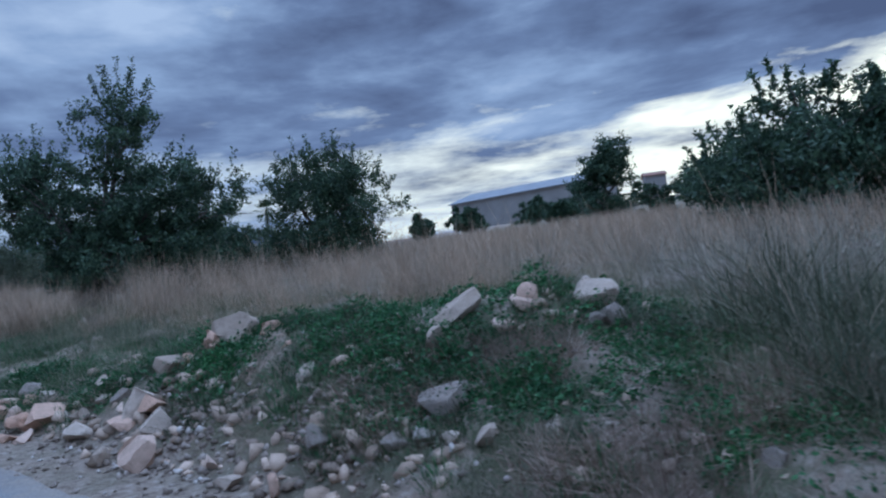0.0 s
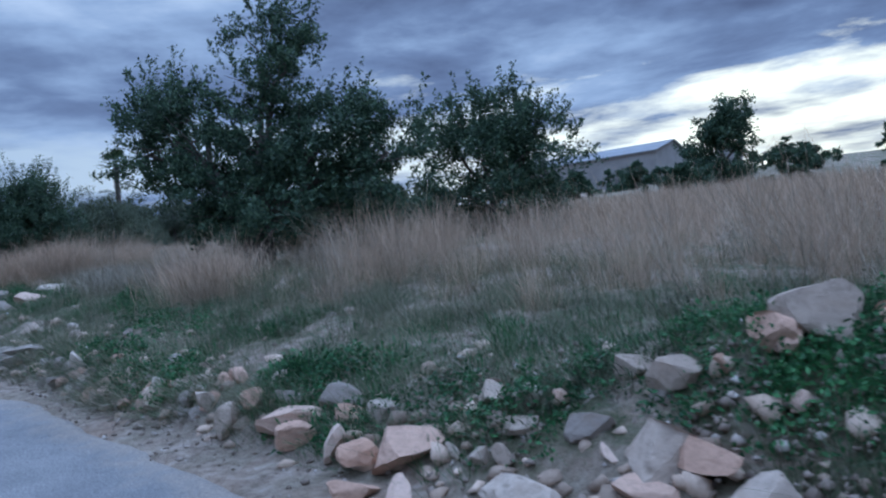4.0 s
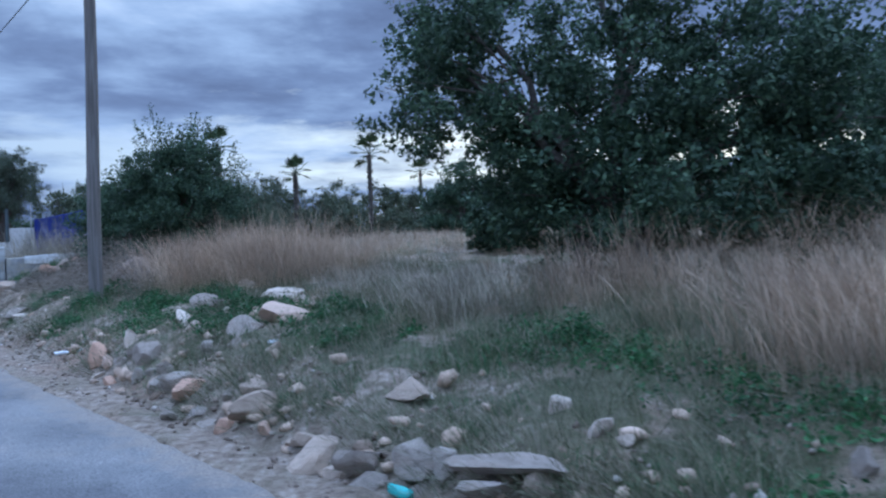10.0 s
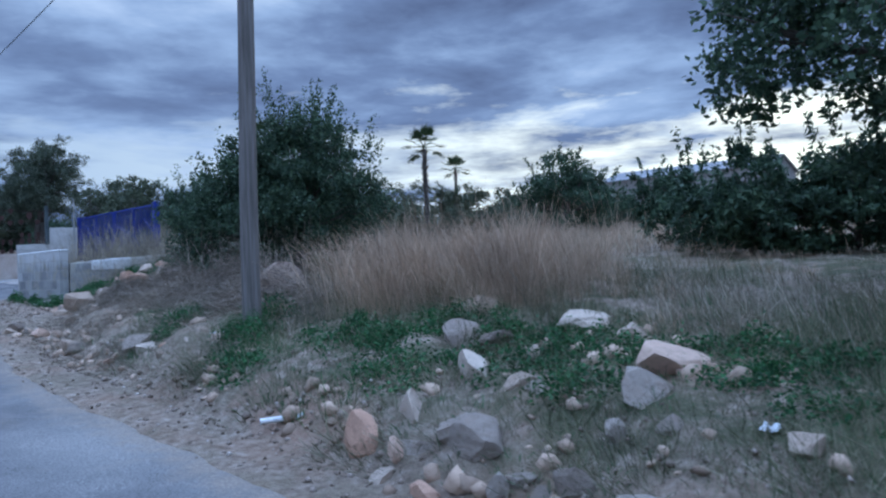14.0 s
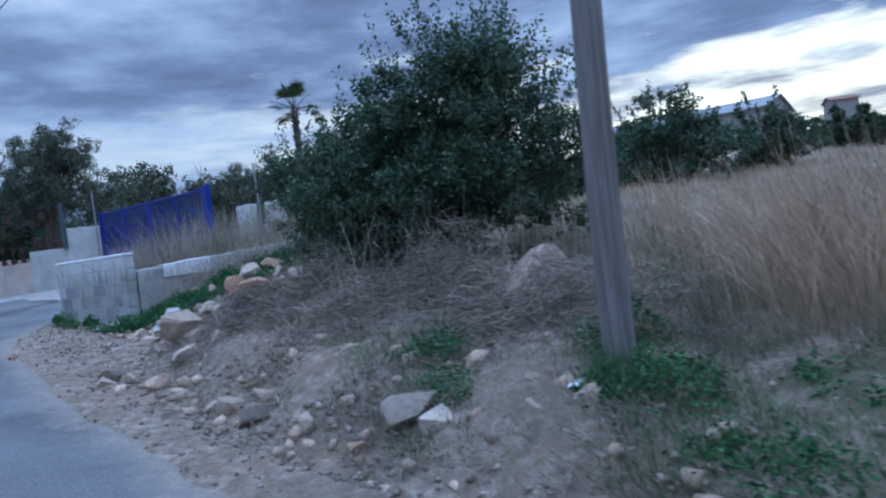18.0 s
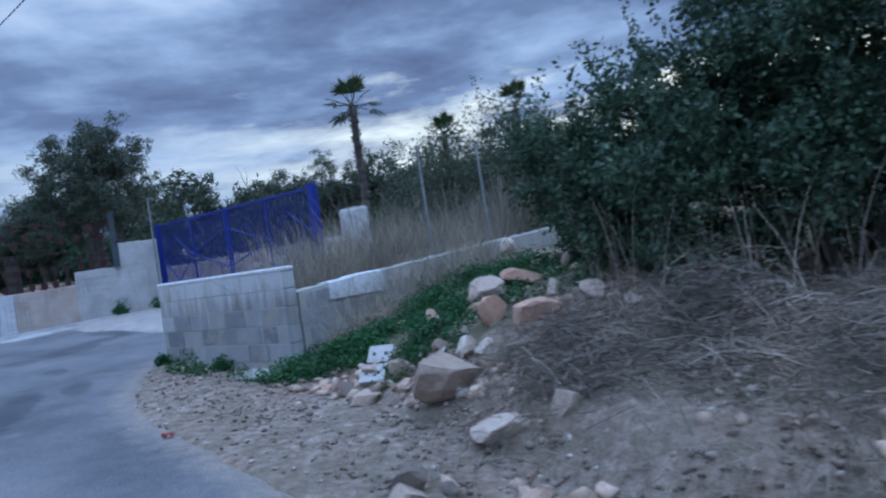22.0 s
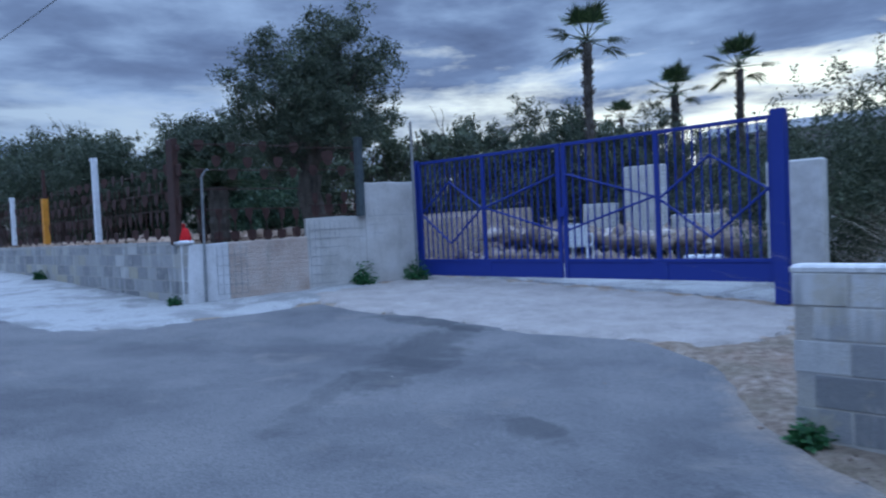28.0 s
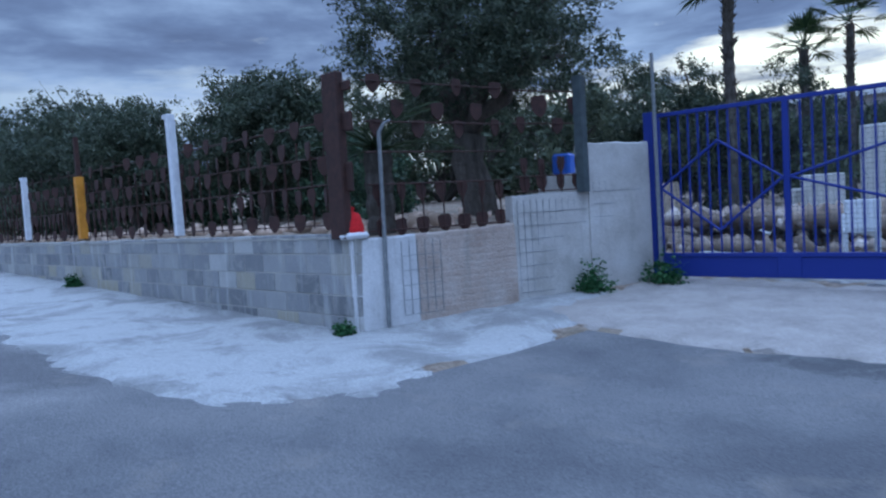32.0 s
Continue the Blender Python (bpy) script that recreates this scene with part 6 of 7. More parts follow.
MOUND_STONES = """
35.7 8.88 0.56 0.44 k; 34.23 6.36 0.2 0.2 p; 33.14 5.73 0.32 0.12 p; 33.3 3.88 0.34 0.17 p; 33.95 5.25 0.43 0.29 k; 36.44 7.07 0.32 0.11 p
32.81 4.06 0.22 0.19 p; 33.3 4.41 0.18 0.24 g; 33.52 5.37 0.19 0.12 g; 34.14 9.33 0.35 0.23 g"""
MOUND_STONES_B = """
33.36 2.89 0.28 0.17 g; 33.56 5.79 0.35 0.21 p; 33.99 5.73 0.18 0.22 p; 35.29 5.3 0.31 0.23 k; 34.39 5.23 0.33 0.36 k
34.99 4.51 0.29 0.22 p; 35.3 4.26 0.3 0.14 p; 34.84 4.37 0.18 0.13 k; 35.09 4.42 0.12 0.09 p; 34.99 4.39 0.11 0.08 k; 34.7 4.56 0.17 0.14 p
34.86 5.83 0.38 0.28 p; 35.06 5.68 0.18 0.14 p; 35.59 6.59 0.15 0.11 p; 34.63 5.05 0.16 0.12 g; 34.18 4.79 0.2 0.14 p; 35.96 4.43 0.19 0.17 k
36.15 4.29 0.14 0.1 k; 35.71 4.17 0.15 0.06 p; 35.88 3.84 0.09 0.06 p; 34.61 6.07 0.31 0.19 k; 34.36 4.72 0.36 0.2 p; 34.57 4.67 0.16 0.12 g
33.99 4.22 0.18 0.13 g; 35.83 4.62 0.12 0.09 k; 35.58 4.32 0.09 0.06 p"""
MOUND_STONES_2 = """
33.27 5.33 0.19 0.12 p; 33.42 4.86 0.22 0.11 p; 33.58 6.44 0.22 0.16 g; 33.82 6.33 0.19 0.14 k; 33.96 6.05 0.16 0.12 g; 33.73 5.26 0.17 0.1 p
33.06 5.11 0.18 0.11 g; 37.19 9.04 0.6 0.3 p"""
stones(HEAP_STONES, "in the weedy rubble heap", "rubble heap")
stones(HEAP_STONES_2, "in the weedy rubble heap", "rubble heap")
stones(BANK_STONES, "along the crumbling bank edge", "bank edge stones")
stones(BANK_STONES_B, "along the crumbling bank edge", "bank edge stones")
stones(LEDGE_STONES, "in the collapsed stone ledge", "bank edge stones")
stones(LEDGE_STONES_B, "in the collapsed stone ledge", "bank edge stones")
stones(VERGE_STONES, "on the bare dusty verge", "verge stones")
stones(VERGE_STONES_B, "on the bare dusty verge", "verge stones")
stones(MOUND_STONES_B, "on the weedy rubble mound", "rubble mound")
stones(MOUND_STONES, "on the weedy rubble mound", "rubble mound")
stones(MOUND_STONES_2, "on the weedy rubble mound", "rubble mound")

# the tumbled row of stones at the foot of the bank
for k in range(56):
    u = 10.8 + 12.6 * k / 56 + stone_rng.uniform(-0.08, 0.08)
    v = float(bank_v(u)) + abs(stone_rng.gauss(0.12, 0.16))
    w = stone_rng.uniform(0.11, 0.30)
    stone(u, v, w, w * stone_rng.uniform(0.5, 0.95), stone_rng.choice("ppkggg"), "in the tumbled row at the bank foot", "bank edge stones", -0.25 * w)

for k in range(44):
    u = stone_rng.uniform(10.9, 15.2)
    v = float(bank_v(u)) + stone_rng.uniform(0.02, 0.55)
    w = stone_rng.uniform(0.10, 0.27)
    stone(u, v, w, w * stone_rng.uniform(0.45, 0.85), stone_rng.choice("kkkpg"), "in the tumbled row at the bank foot", "bank edge stones", 0.05 * w)


def stone_heap(spots, label, zf=ground_z):
    """Many small broken stones joined into one heap."""
    cos, fcs, n0 = [], [], 0
    for u, v, w, h in spots:
        me = stone_rng.choice(TINY)
        m = at(u, v, float(zf(u, v)) + h * 0.12, stone_rng.uniform(0, 360)) @ pose(0, 0, 0, stone_rng.uniform(-25, 25), stone_rng.uniform(-25, 25)) @ Matrix.Diagonal((w, w * stone_rng.uniform(0.7, 1.0), h, 1))
        cos += [m @ q.co for q in me.vertices]
        fcs += [[n0 + i for i in p.vertices] for p in me.polygons]
        n0 = len(cos)
    ob = mpart("rubble_stones", mesh_from("rubble_stones", [tuple(c) for c in cos], np.array(fcs), M_ROCK_MIXED))
    return tagged(ob, label, "rubble", kind="stuff")


def sizes_at(n, where):
    out = []
    for k in range(n):
        u, v = where()
        w = 0.05 + 0.15 * stone_rng.random() ** 2
        out.append((u, v, w, w * stone_rng.uniform(0.5, 0.9)))
    return out


stone_heap(sizes_at(300, lambda: (stone_rng.uniform(3.0, 10.0), 3.05 + abs(stone_rng.gauss(0.3, 0.6)))), "small pink and grey stones of the rubble heap")
stone_heap(sizes_at(110, lambda: (stone_rng.gauss(4.3, 1.1), stone_rng.gauss(6.1, 0.5))), "small stones on top of the rubble heap")
stone_heap(sizes_at(260, lambda: (stone_rng.uniform(32.8, 36.8), 4.2 + stone_rng.uniform(0, 1) ** 1.5 * 2.7)), "small pink and pale stones of the mound")
stone_heap(sizes_at(200, lambda: (stone_rng.uniform(10.0, 27.5), 2.85 + abs(stone_rng.gauss(0.2, 0.45)))), "small broken stones at the bank foot")
stone_heap(sizes_at(90, lambda: (stone_rng.uniform(27.0, 33.5), 2.6 + stone_rng.uniform(0, 1) * 1.9)), "small broken stones on the bare verge")
stone_heap(sizes_at(70, lambda: (stone_rng.gauss(22.3, 0.8), stone_rng.gauss(5.0, 0.35))), "broken stones on the low bare rise")
stone_heap([(stone_rng.uniform(50.0, 68.0), 5.9 + abs(stone_rng.gauss(0, 0.35)), w, w * 0.8) for w in [stone_rng.uniform(0.14, 0.34) for k in range(170)]], "pale rubble terrace edge in the olive garden", garden_z)
stone_heap([(49.6 + stone_rng.uniform(0.3, 3.5), stone_rng.uniform(6.2, 8.6), w, w * 0.7) for w in [stone_rng.uniform(0.10, 0.28) for k in range(50)]], "scattered pale stones under the olive trees", garden_z)
for k in range(26):
    u, v = stone_rng.uniform(33.0, 36.6), 4.3 + stone_rng.uniform(0, 1) ** 1.5 * 2.6
    w = stone_rng.uniform(0.07, 0.24)
    stone(u, v, w, w * stone_rng.uniform(0.5, 0.9), stone_rng.choice("ppkkg"), "on the weedy rubble mound", "rubble mound")
for k in range(14):
    u, v = stone_rng.uniform(19, 31), stone_rng.uniform(2.5, 4.2)
    w = stone_rng.uniform(0.06, 0.17)
    stone(u, v, w, w * stone_rng.uniform(0.5, 0.9), stone_rng.choice("ppgg"), "on the bare dusty verge", "verge stones")
# boulders and the larger stones on the ridge of the heap
for u, v, w, h, kind, lift in ((6.82, 4.48, 0.46, 0.36, "p", 0.06), (7.05, 4.2, 0.34, 0.22, "k", 0.05), (7.5, 3.95, 0.30, 0.20, "p", 0.05), (6.5, 4.6, 0.24, 0.16, "k", 0.04), (3.78, 5.46, 0.28, 0.24, "k", 0.04), (3.32, 5.85, 0.44, 0.30, "p", 0.05), (3.0, 5.75, 0.28, 0.18, "g", 0.03)):
    stone(u, v, w, h, kind, "on the ridge of the weedy rubble heap", "rubble heap", lift)
stone_heap(LOOSE, "small loose stones between the larger rocks")
o = new("boulder", rock_mesh(311, M_ROCK_BROWN, 4, 2))
o.matrix_basis = at(28.95, 5.42, float(ground_z(28.95, 5.42)) + 0.22, 40) @ Matrix.Diagonal((0.92, 0.85, 0.74, 1))
tagged(o, "large rounded pinkish boulder in the dead brush", "rock", "boulders")
o = new("boulder", rock_mesh(318, M_ROCK_PALE, 3, 6))
o.matrix_basis = at(34.22, 4.36, float(ground_z(34.22, 4.36)) + 0.13, 25) @ pose(0, 0, 0, 8, -6) @ Matrix.Diagonal((0.56, 0.52, 0.46, 1))
tagged(o, "large pale pinkish boulder at the foot of the mound", "rock", "boulders")
stone(15.03, 6.15, 0.5, 0.30, "p", "at the edge of the tall grass", "boulders")
# a long slab on the ledge
o = new("stone_slab", rock_mesh(300, M_ROCK_GREY, 3, 5))
o.matrix_basis = at(16.75, 3.05, float(ground_z(16.75, 3.05)) + 0.14, 4) @ Matrix.Diagonal((0.78, 0.42, 0.16, 1))
tagged(o, "long flat grey stone slab over the ledge", "stone slab")
# a long pale stone leaning on the heap
o = new("long_stone", rock_mesh(303, M_ROCK_PALE, 3, 4))
o.matrix_basis = at(4.26, 5.12, float(ground_z(4.26, 5.12)) + 0.13, -121) @ pose(0, 0, 0, 0, -30) @ Matrix.Diagonal((0.66, 0.20, 0.18, 1))
tagged(o, "long pale stone lying among green weeds", "rock")


# loose rubble and gravel
def gravel(name, us, vs, sizes, seed, label, mat=M_PEBBLE):
    rng = np.random.RandomState(seed)
    n = len(us)
    base = np.array([(1, 0, 0), (-1, 0, 0), (0, 1, 0), (0, -1, 0), (0, 0, 0.75), (0, 0, -0.75)], float)
    tri = np.array([(0, 2, 4), (2, 1, 4), (1, 3, 4), (3, 0, 4), (2, 0, 5), (1, 2, 5), (3, 1, 5), (0, 3, 5)])
    a = rng.uniform(0, math.tau, n)
    p = base[None] * rng.uniform(0.55, 1.15, (n, 6, 1)) + rng.normal(0, 0.16, (n, 6, 3))
    p = p * sizes[:, None, None]
    c, s = np.cos(a)[:, None], np.sin(a)[:, None]
    x, y = p[..., 0] * c - p[..., 1] * s, p[..., 0] * s + p[..., 1] * c
    ctr = np.stack([us * DU.x + vs * DV.x, us * DU.y + vs * DV.y, ground_z(us, vs) + sizes * 0.25], -1)
    co = (np.stack([x, y, p[..., 2]], -1) + ctr[:, None]).reshape(-1, 3)
    f = (np.arange(n)[:, None, None] * 6 + tri[None]).reshape(-1, 3)
    ob = mpart(name, mesh_from(name, co, f, mat))
    return tagged(ob, label, "gravel", kind="stuff")


u, v, rng = scatter(44000, -6, 41, 1.9, 6.5, 401, lambda u, v: smooth(-0.35, 0.15, v - edge_v(u)) * np.exp(-np.maximum(v - bank_v(u) - 0.2, 0) / 0.5) * (1 - smooth(0.0, 0.1, v - np.where((u > 36.9), 4.55, 99.0))) * np.where(u > 30, 0.42, 0.40))
gravel("gravel", u, v, 0.006 + 0.03 * rng.uniform(0, 1, len(u)) ** 4, 402, "scattered gravel and grit along the road edge")
u, v, rng = scatter(7000, 2.5, 11, 2.7, 5.2, 403, lambda u, v: 0.9 * np.exp(-((u - 6.2) / 2.7) ** 2 - ((v - 3.7) / 0.8) ** 2))
gravel("rubble", u, v, 0.015 + 0.05 * rng.uniform(0, 1, len(u)) ** 2, 404, "loose pale rubble spilling from the heap")
u, v, rng = scatter(4200, 31.5, 37, 3.6, 7.2, 405, lambda u, v: smooth(-0.2, 0.5, v - bank_v(u)) * 0.7 + 0.1)
gravel("rubble", u, v, 0.012 + 0.045 * rng.uniform(0, 1, len(u)) ** 2.5, 406, "loose rubble on the mound")
u, v, rng = scatter(3600, 21, 36.9, 2.5, 4.6, 411, lambda u, v: smooth(-0.1, 0.3, v - edge_v(u)) * 0.8 * np.exp(-np.maximum(v - bank_v(u), 0) / 0.9))
gravel("rubble", u, v, 0.005 + 0.030 * rng.uniform(0, 1, len(u)) ** 6, 412, "small broken stone on the bare verge")
u, v, rng = scatter(5000, 11, 31, 2.6, 4.4, 407, lambda u, v: 0.6 * np.exp(-np.maximum(v - bank_v(u), 0) / 0.8))
gravel("rubble", u, v, 0.012 + 0.04 * rng.uniform(0, 1, len(u)) ** 2.5, 408, "broken stone along the bank foot")
u, v, rng = scatter(9000, 27.5, 37, 2.6, 5.0, 413, lambda u, v: smooth(0.15, 0.6, v - edge_v(u)) * (0.3 + 0.7 * smooth(-0.2, 0.3, rough_noise(u, v, 3.0, 63) * 2)) * (1 - 0.75 * smooth(33, 35, u)))
gravel("clods", u, v, 0.008 + 0.030 * rng.uniform(0, 1, len(u)) ** 3, 414, "crumbled clods of dry earth on the verge", M_SOIL)
# a few loose stones on the asphalt
u, v, rng = scatter(260, 2, 47, -1.0, 5.6, 409, lambda u, v: (v < edge_v(u)) * 1.0)
gravel("grit", u, v, 0.006 + 0.016 * rng.uniform(0, 1, len(u)) ** 3, 410, "loose grit on the asphalt")

# ---- dead brush and dry stems ----
def tangle(name, n, u0, v0, su, sv, hmax, length, width, mat, label, seed):
    """A heap of dead twigs lying every which way."""
    rng = np.random.RandomState(seed)
    us, vs = rng.normal(u0, su, n), rng.normal(v0, sv, n)
    env = np.exp(-((us - u0) / (1.5 * su)) ** 2 - ((vs - v0) / (1.5 * sv)) ** 2) * np.clip(0.65 + rough_noise(us, vs, 4.0, seed) * 2.2, 0.12, 1.5)
    p = np.stack([us * DU.x + vs * DV.x, us * DU.y + vs * DV.y, ground_z(us, vs) + 0.01 + hmax * env * rng.uniform(0, 1, n) ** 1.3], -1)
    d = rng.normal(0, 1, (n, 3)) * np.array([1, 1, 0.33])
    d /= np.linalg.norm(d, axis=1)[:, None]
    L = rng.uniform(0.4, 1.2, (n, 1)) * length
    side = np.cross(d, rng.normal(0, 1, (n, 3)))
    side /= np.linalg.norm(side, axis=1)[:, None]
    bend = rng.normal(0, 0.16, (n, 3)) * L
    w = rng.uniform(0.5, 1.4, (n, 1)) * width
    rows = []
    for t in (0.0, 0.34, 0.67, 1.0):
        c = p + d * L * (t - 0.5) + bend * (4 * t * (1 - t))
        rows += [c - side * w * (1 - 0.5 * t), c + side * w * (1 - 0.5 * t)]
    co = np.stack(rows, 1).reshape(-1, 3)
    base = np.arange(n)[:, None] * 8
    f = np.concatenate([base + np.array([[2 * q, 2 * q + 1, 2 * q + 3, 2 * q + 2]]) for q in range(3)])
    ob = mpart(name, mesh_from(name, co, f, mat))
    return tagged(ob, label, "brush", kind="stuff")


tangle("dead_brush", 6000, 31.9, 5.2, 1.0, 0.5, 0.50, 0.5, 0.0028, M_TWIG, "tangled heap of dead brush below the bush", 421)
tangle("dead_brush", 5200, 30.2, 5.3, 0.9, 0.5, 0.70, 0.55, 0.0028, M_TWIG, "grey dead brush leaning by the boulder", 422)
tangle("dead_brush", 3000, 33.2, 4.6, 0.5, 0.4, 0.25, 0.45, 0.0026, M_TWIG, "dead brush spilling on the mound", 423)
tangle("dead_brush", 3800, 28.6, 5.2, 0.8, 0.6, 0.55, 0.55, 0.0026, M_TWIG, "dead grass and brush behind the pole", 424)
u, v, rng = scatter(420, 28.4, 33.5, 4.6, 6.4, 423, lambda u, v: 0.6 + 0 * u)
blades("dead_stems", u, v, rng.uniform(0.6, 1.35, len(u)), rng.uniform(0.003, 0.006, len(u)), 0.5, M_TWIG, "bare pale dead stems standing in the brush", "brush", 424, 4, wind=(0.0, 0.0))
u, v, rng = scatter(80000, -4, 33.8, 2.8, 6.2, 425, lambda u, v: (0.26 * smooth(0.0, 0.6, v - bank_v(u)) + 0.02) * (0.3 + 0.7 * smooth(-0.2, 0.4, rough_noise(u, v, 1.9, 61) * 2)) * (1 + 0.8 * smooth(26, 29, u)))
blades("straw_litter", u, v, rng.uniform(0.03, 0.28, len(u)), rng.uniform(0.0015, 0.003, len(u)), 2.2, M_TWIG, "flattened straw on the bare verge", "straw", 426, 1, wind=(0.0, 0.0))
u, v, rng = scatter(17000, 26.5, 34.5, 2.7, 5.0, 427, lambda u, v: smooth(0.25, 0.8, v - edge_v(u)) * (0.25 + 0.75 * smooth(-0.3, 0.3, rough_noise(u, v, 2.4, 62) * 2)) * (1 - 0.6 * smooth(32, 34, u)))
blades("straw_litter", u, v, rng.uniform(0.04, 0.30, len(u)), rng.uniform(0.0014, 0.003, len(u)), 2.6, M_GRASS_GREY, "grey straw and dead grass strewn on the verge", "straw", 428, 1, wind=(0.0, 0.0))
u, v, rng = scatter(1300, 35.5, 39.8, 3.0, 4.45, 429, lambda u, v: smooth(0.05, 0.3, v - edge_v(u)) * 0.8)
gravel("gravel", u, v, 0.006 + 0.028 * rng.uniform(0, 1, len(u)) ** 4, 430, "pale broken mortar and gravel before the block wall")
# grassy tufts that bow over the verge
for k, (u0, v0, n, h) in enumerate(((15.6, 5.2, 1300, 1.0), (19.6, 5.4, 1000, 0.72), (22.0, 5.9, 500, 0.56), (26.2, 5.4, 1400, 1.15), (25.0, 6.2, 1500, 1.2), (29.6, 3.75, 260, 0.28), (27.2, 3.9, 420, 0.35), (28.6, 3.3, 200, 0.25))):
    rr = np.random.RandomState(440 + k)
    sc = 0.16 if h < 0.5 else 0.38
    blades("grass_tuft", rr.normal(u0, sc, n), rr.normal(v0, sc, n), rr.uniform(0.6, 1.0, n) * h, rr.uniform(0.0011, 0.0024, n), 0.5, M_WEED if h < 0.5 else M_GRASS_GREY if h < 0.8 else M_GRASS_DRY, "green grass tuft on the verge" if h < 0.5 else "bowed tuft of tall dry grass", "grass", 460 + k, 4, h > 0.5)


# ---- litter ----
def plain_box(name, m, dims, mat, label, category, bev=0.004):
    bm = bmesh.new()
    box(bm, -dims[0] / 2, dims[0] / 2, -dims[1] / 2, dims[1] / 2, 0, dims[2], bev)
    o = part(name, bm, mat)
    o.matrix_basis = m
    return tagged(o, label, category)


M_WHITE_PLASTIC = material("white_plastic", lambda t, v: ramp(t, noisen(t, v, 25, 3), ((0.3, (0.62, 0.66, 0.70)), (0.7, (0.80, 0.82, 0.83)))), 0.5)
M_TEAL = material("turquoise_plastic", (0.02, 0.55, 0.52), 0.35)
M_RED_PAPER = material("faded_red_paper", lambda t, v: ramp(t, noisen(t, v, 30, 3), ((0.3, (0.42, 0.10, 0.09)), (0.7, (0.55, 0.20, 0.17)))), 0.9)
bm = bmesh.new()
tube(bm, ((-0.17, 0, 0.03), (0.17, 0, 0.03)), (0.024, 0.024), 10)
for e in (-0.172, 0.172):
    tube(bm, ((e - 0.004, 0, 0.03), (e + 0.004, 0, 0.03)), (0.027, 0.027), 10)
o = part("plastic_pipe", bm, M_WHITE_PLASTIC)
o.matrix_basis = at(24.52, 2.88, None, 55) @ pose(0, 0, 0.02, 0, 4)
tagged(o, "short piece of white plastic pipe on the verge", "pipe")
bm = bmesh.new()
tube(bm, ((-0.07, 0, 0.03), (0.045, 0, 0.03), (0.055, 0, 0.03), (0.07, 0, 0.03)), (0.03, 0.03, 0.018, 0.018), 10)
o = part("plastic_bottle", bm, M_TEAL, smooth_shade=True)
o.matrix_basis = at(17.5, 2.80, None, -10) @ Matrix.Diagonal((1.7, 1.4, 1.4, 1))
tagged(o, "small turquoise plastic bottle at the road edge", "bottle")


def scrap(u, v, w, d, mat, label, seed, turn):
    """A crumpled sheet with a little thickness."""
    rng = random.Random(seed)
    bm = bmesh.new()
    bmesh.ops.create_grid(bm, x_segments=5, y_segments=5, size=0.5)
    for q in bm.verts:
        q.co = Vector((q.co.x * w * rng.uniform(0.85, 1.1), q.co.y * d * rng.uniform(0.85, 1.1), 0.02 + rng.uniform(0, 0.05)))
    bmesh.ops.solidify(bm, geom=bm.faces[:], thickness=0.002)
    o = part("paper_scrap", bm, mat)
    o.matrix_basis = at(u, v, None, turn)
    return tagged(o, label, "litter")


scrap(27.4, 3.75, 0.11, 0.24, M_WHITE_PLASTIC, "crumpled white plastic scrap below the pole", 1, 30)
scrap(34.75, 4.8, 0.13, 0.09, M_WHITE_PLASTIC, "small white plastic scrap in the weeds", 2, 10)
scrap(36.05, 2.6, 0.10, 0.05, M_RED_PAPER, "faded red paper scrap on the asphalt", 3, 60)
scrap(20.9, 3.9, 0.10, 0.10, M_WHITE_PLASTIC, "white plastic scrap in the grass", 4, 0)


# a hollow building block lying on the mound
def hollow_block(u, v, turn, tilt, lift=0.05):
    bm = bmesh.new()
    L, D, H = 0.28, 0.12, 0.20
    for z0, z1 in ((0.0, 0.080), (0.120, H)):
        box(bm, -L / 2, L / 2, -D / 2, D / 2, z0, z1, 0.004)
    for x0, x1 in ((-L / 2, -0.085), (-0.052, 0.052), (0.085, L / 2)):
        box(bm, x0 + 0.001, x1 - 0.001, -D / 2 + 0.001, D / 2 - 0.001, 0.078, 0.122)
    o = part("hollow_block", bm, M_RENDER_GREY)
    o.matrix_basis = at(u, v, float(ground_z(u, v)) + lift, turn) @ pose(0, 0, 0, tilt, 0, 0)
    return tagged(o, "pale hollow concrete block lying on the mound", "building block", "loose blocks")


hollow_block(35.58, 4.72, 22, 40, 0.0)
hollow_block(35.48, 4.50, 24, 40, -0.02)

# ---- cable along the road ----
def cable():
    bm = bmesh.new()
    a, b = W(27.16, 4.15, 8.0), W(82, 4.3, 10.6)
    pts = [a.lerp(b, i / 40) - Vector((0, 0, 1.1 * 4 * (i / 40) * (1 - i / 40))) for i in range(41)]
    tube(bm, pts, [0.011] * 41, 5)
    o = part("cable", bm, M_DARK_STEEL)
    return tagged(o, "sagging dark overhead cable from the timber pole", "cable")


cable()

# ---- posts and iron fence on the garden wall ----
def square_post(name, u, v, z0, z1, w, mat, label, lean=0.0):
    g = thing(name, at(u, v, z0), label, "fence post")
    bm = bmesh.new()
    h = z1 - z0
    box(bm, -w / 2, w / 2, -w / 2, w / 2, 0, h, 0.006)
    for q in bm.verts:
        q.co.x += lean * q.co.z
    part("shaft", bm, mat, g)
    return g


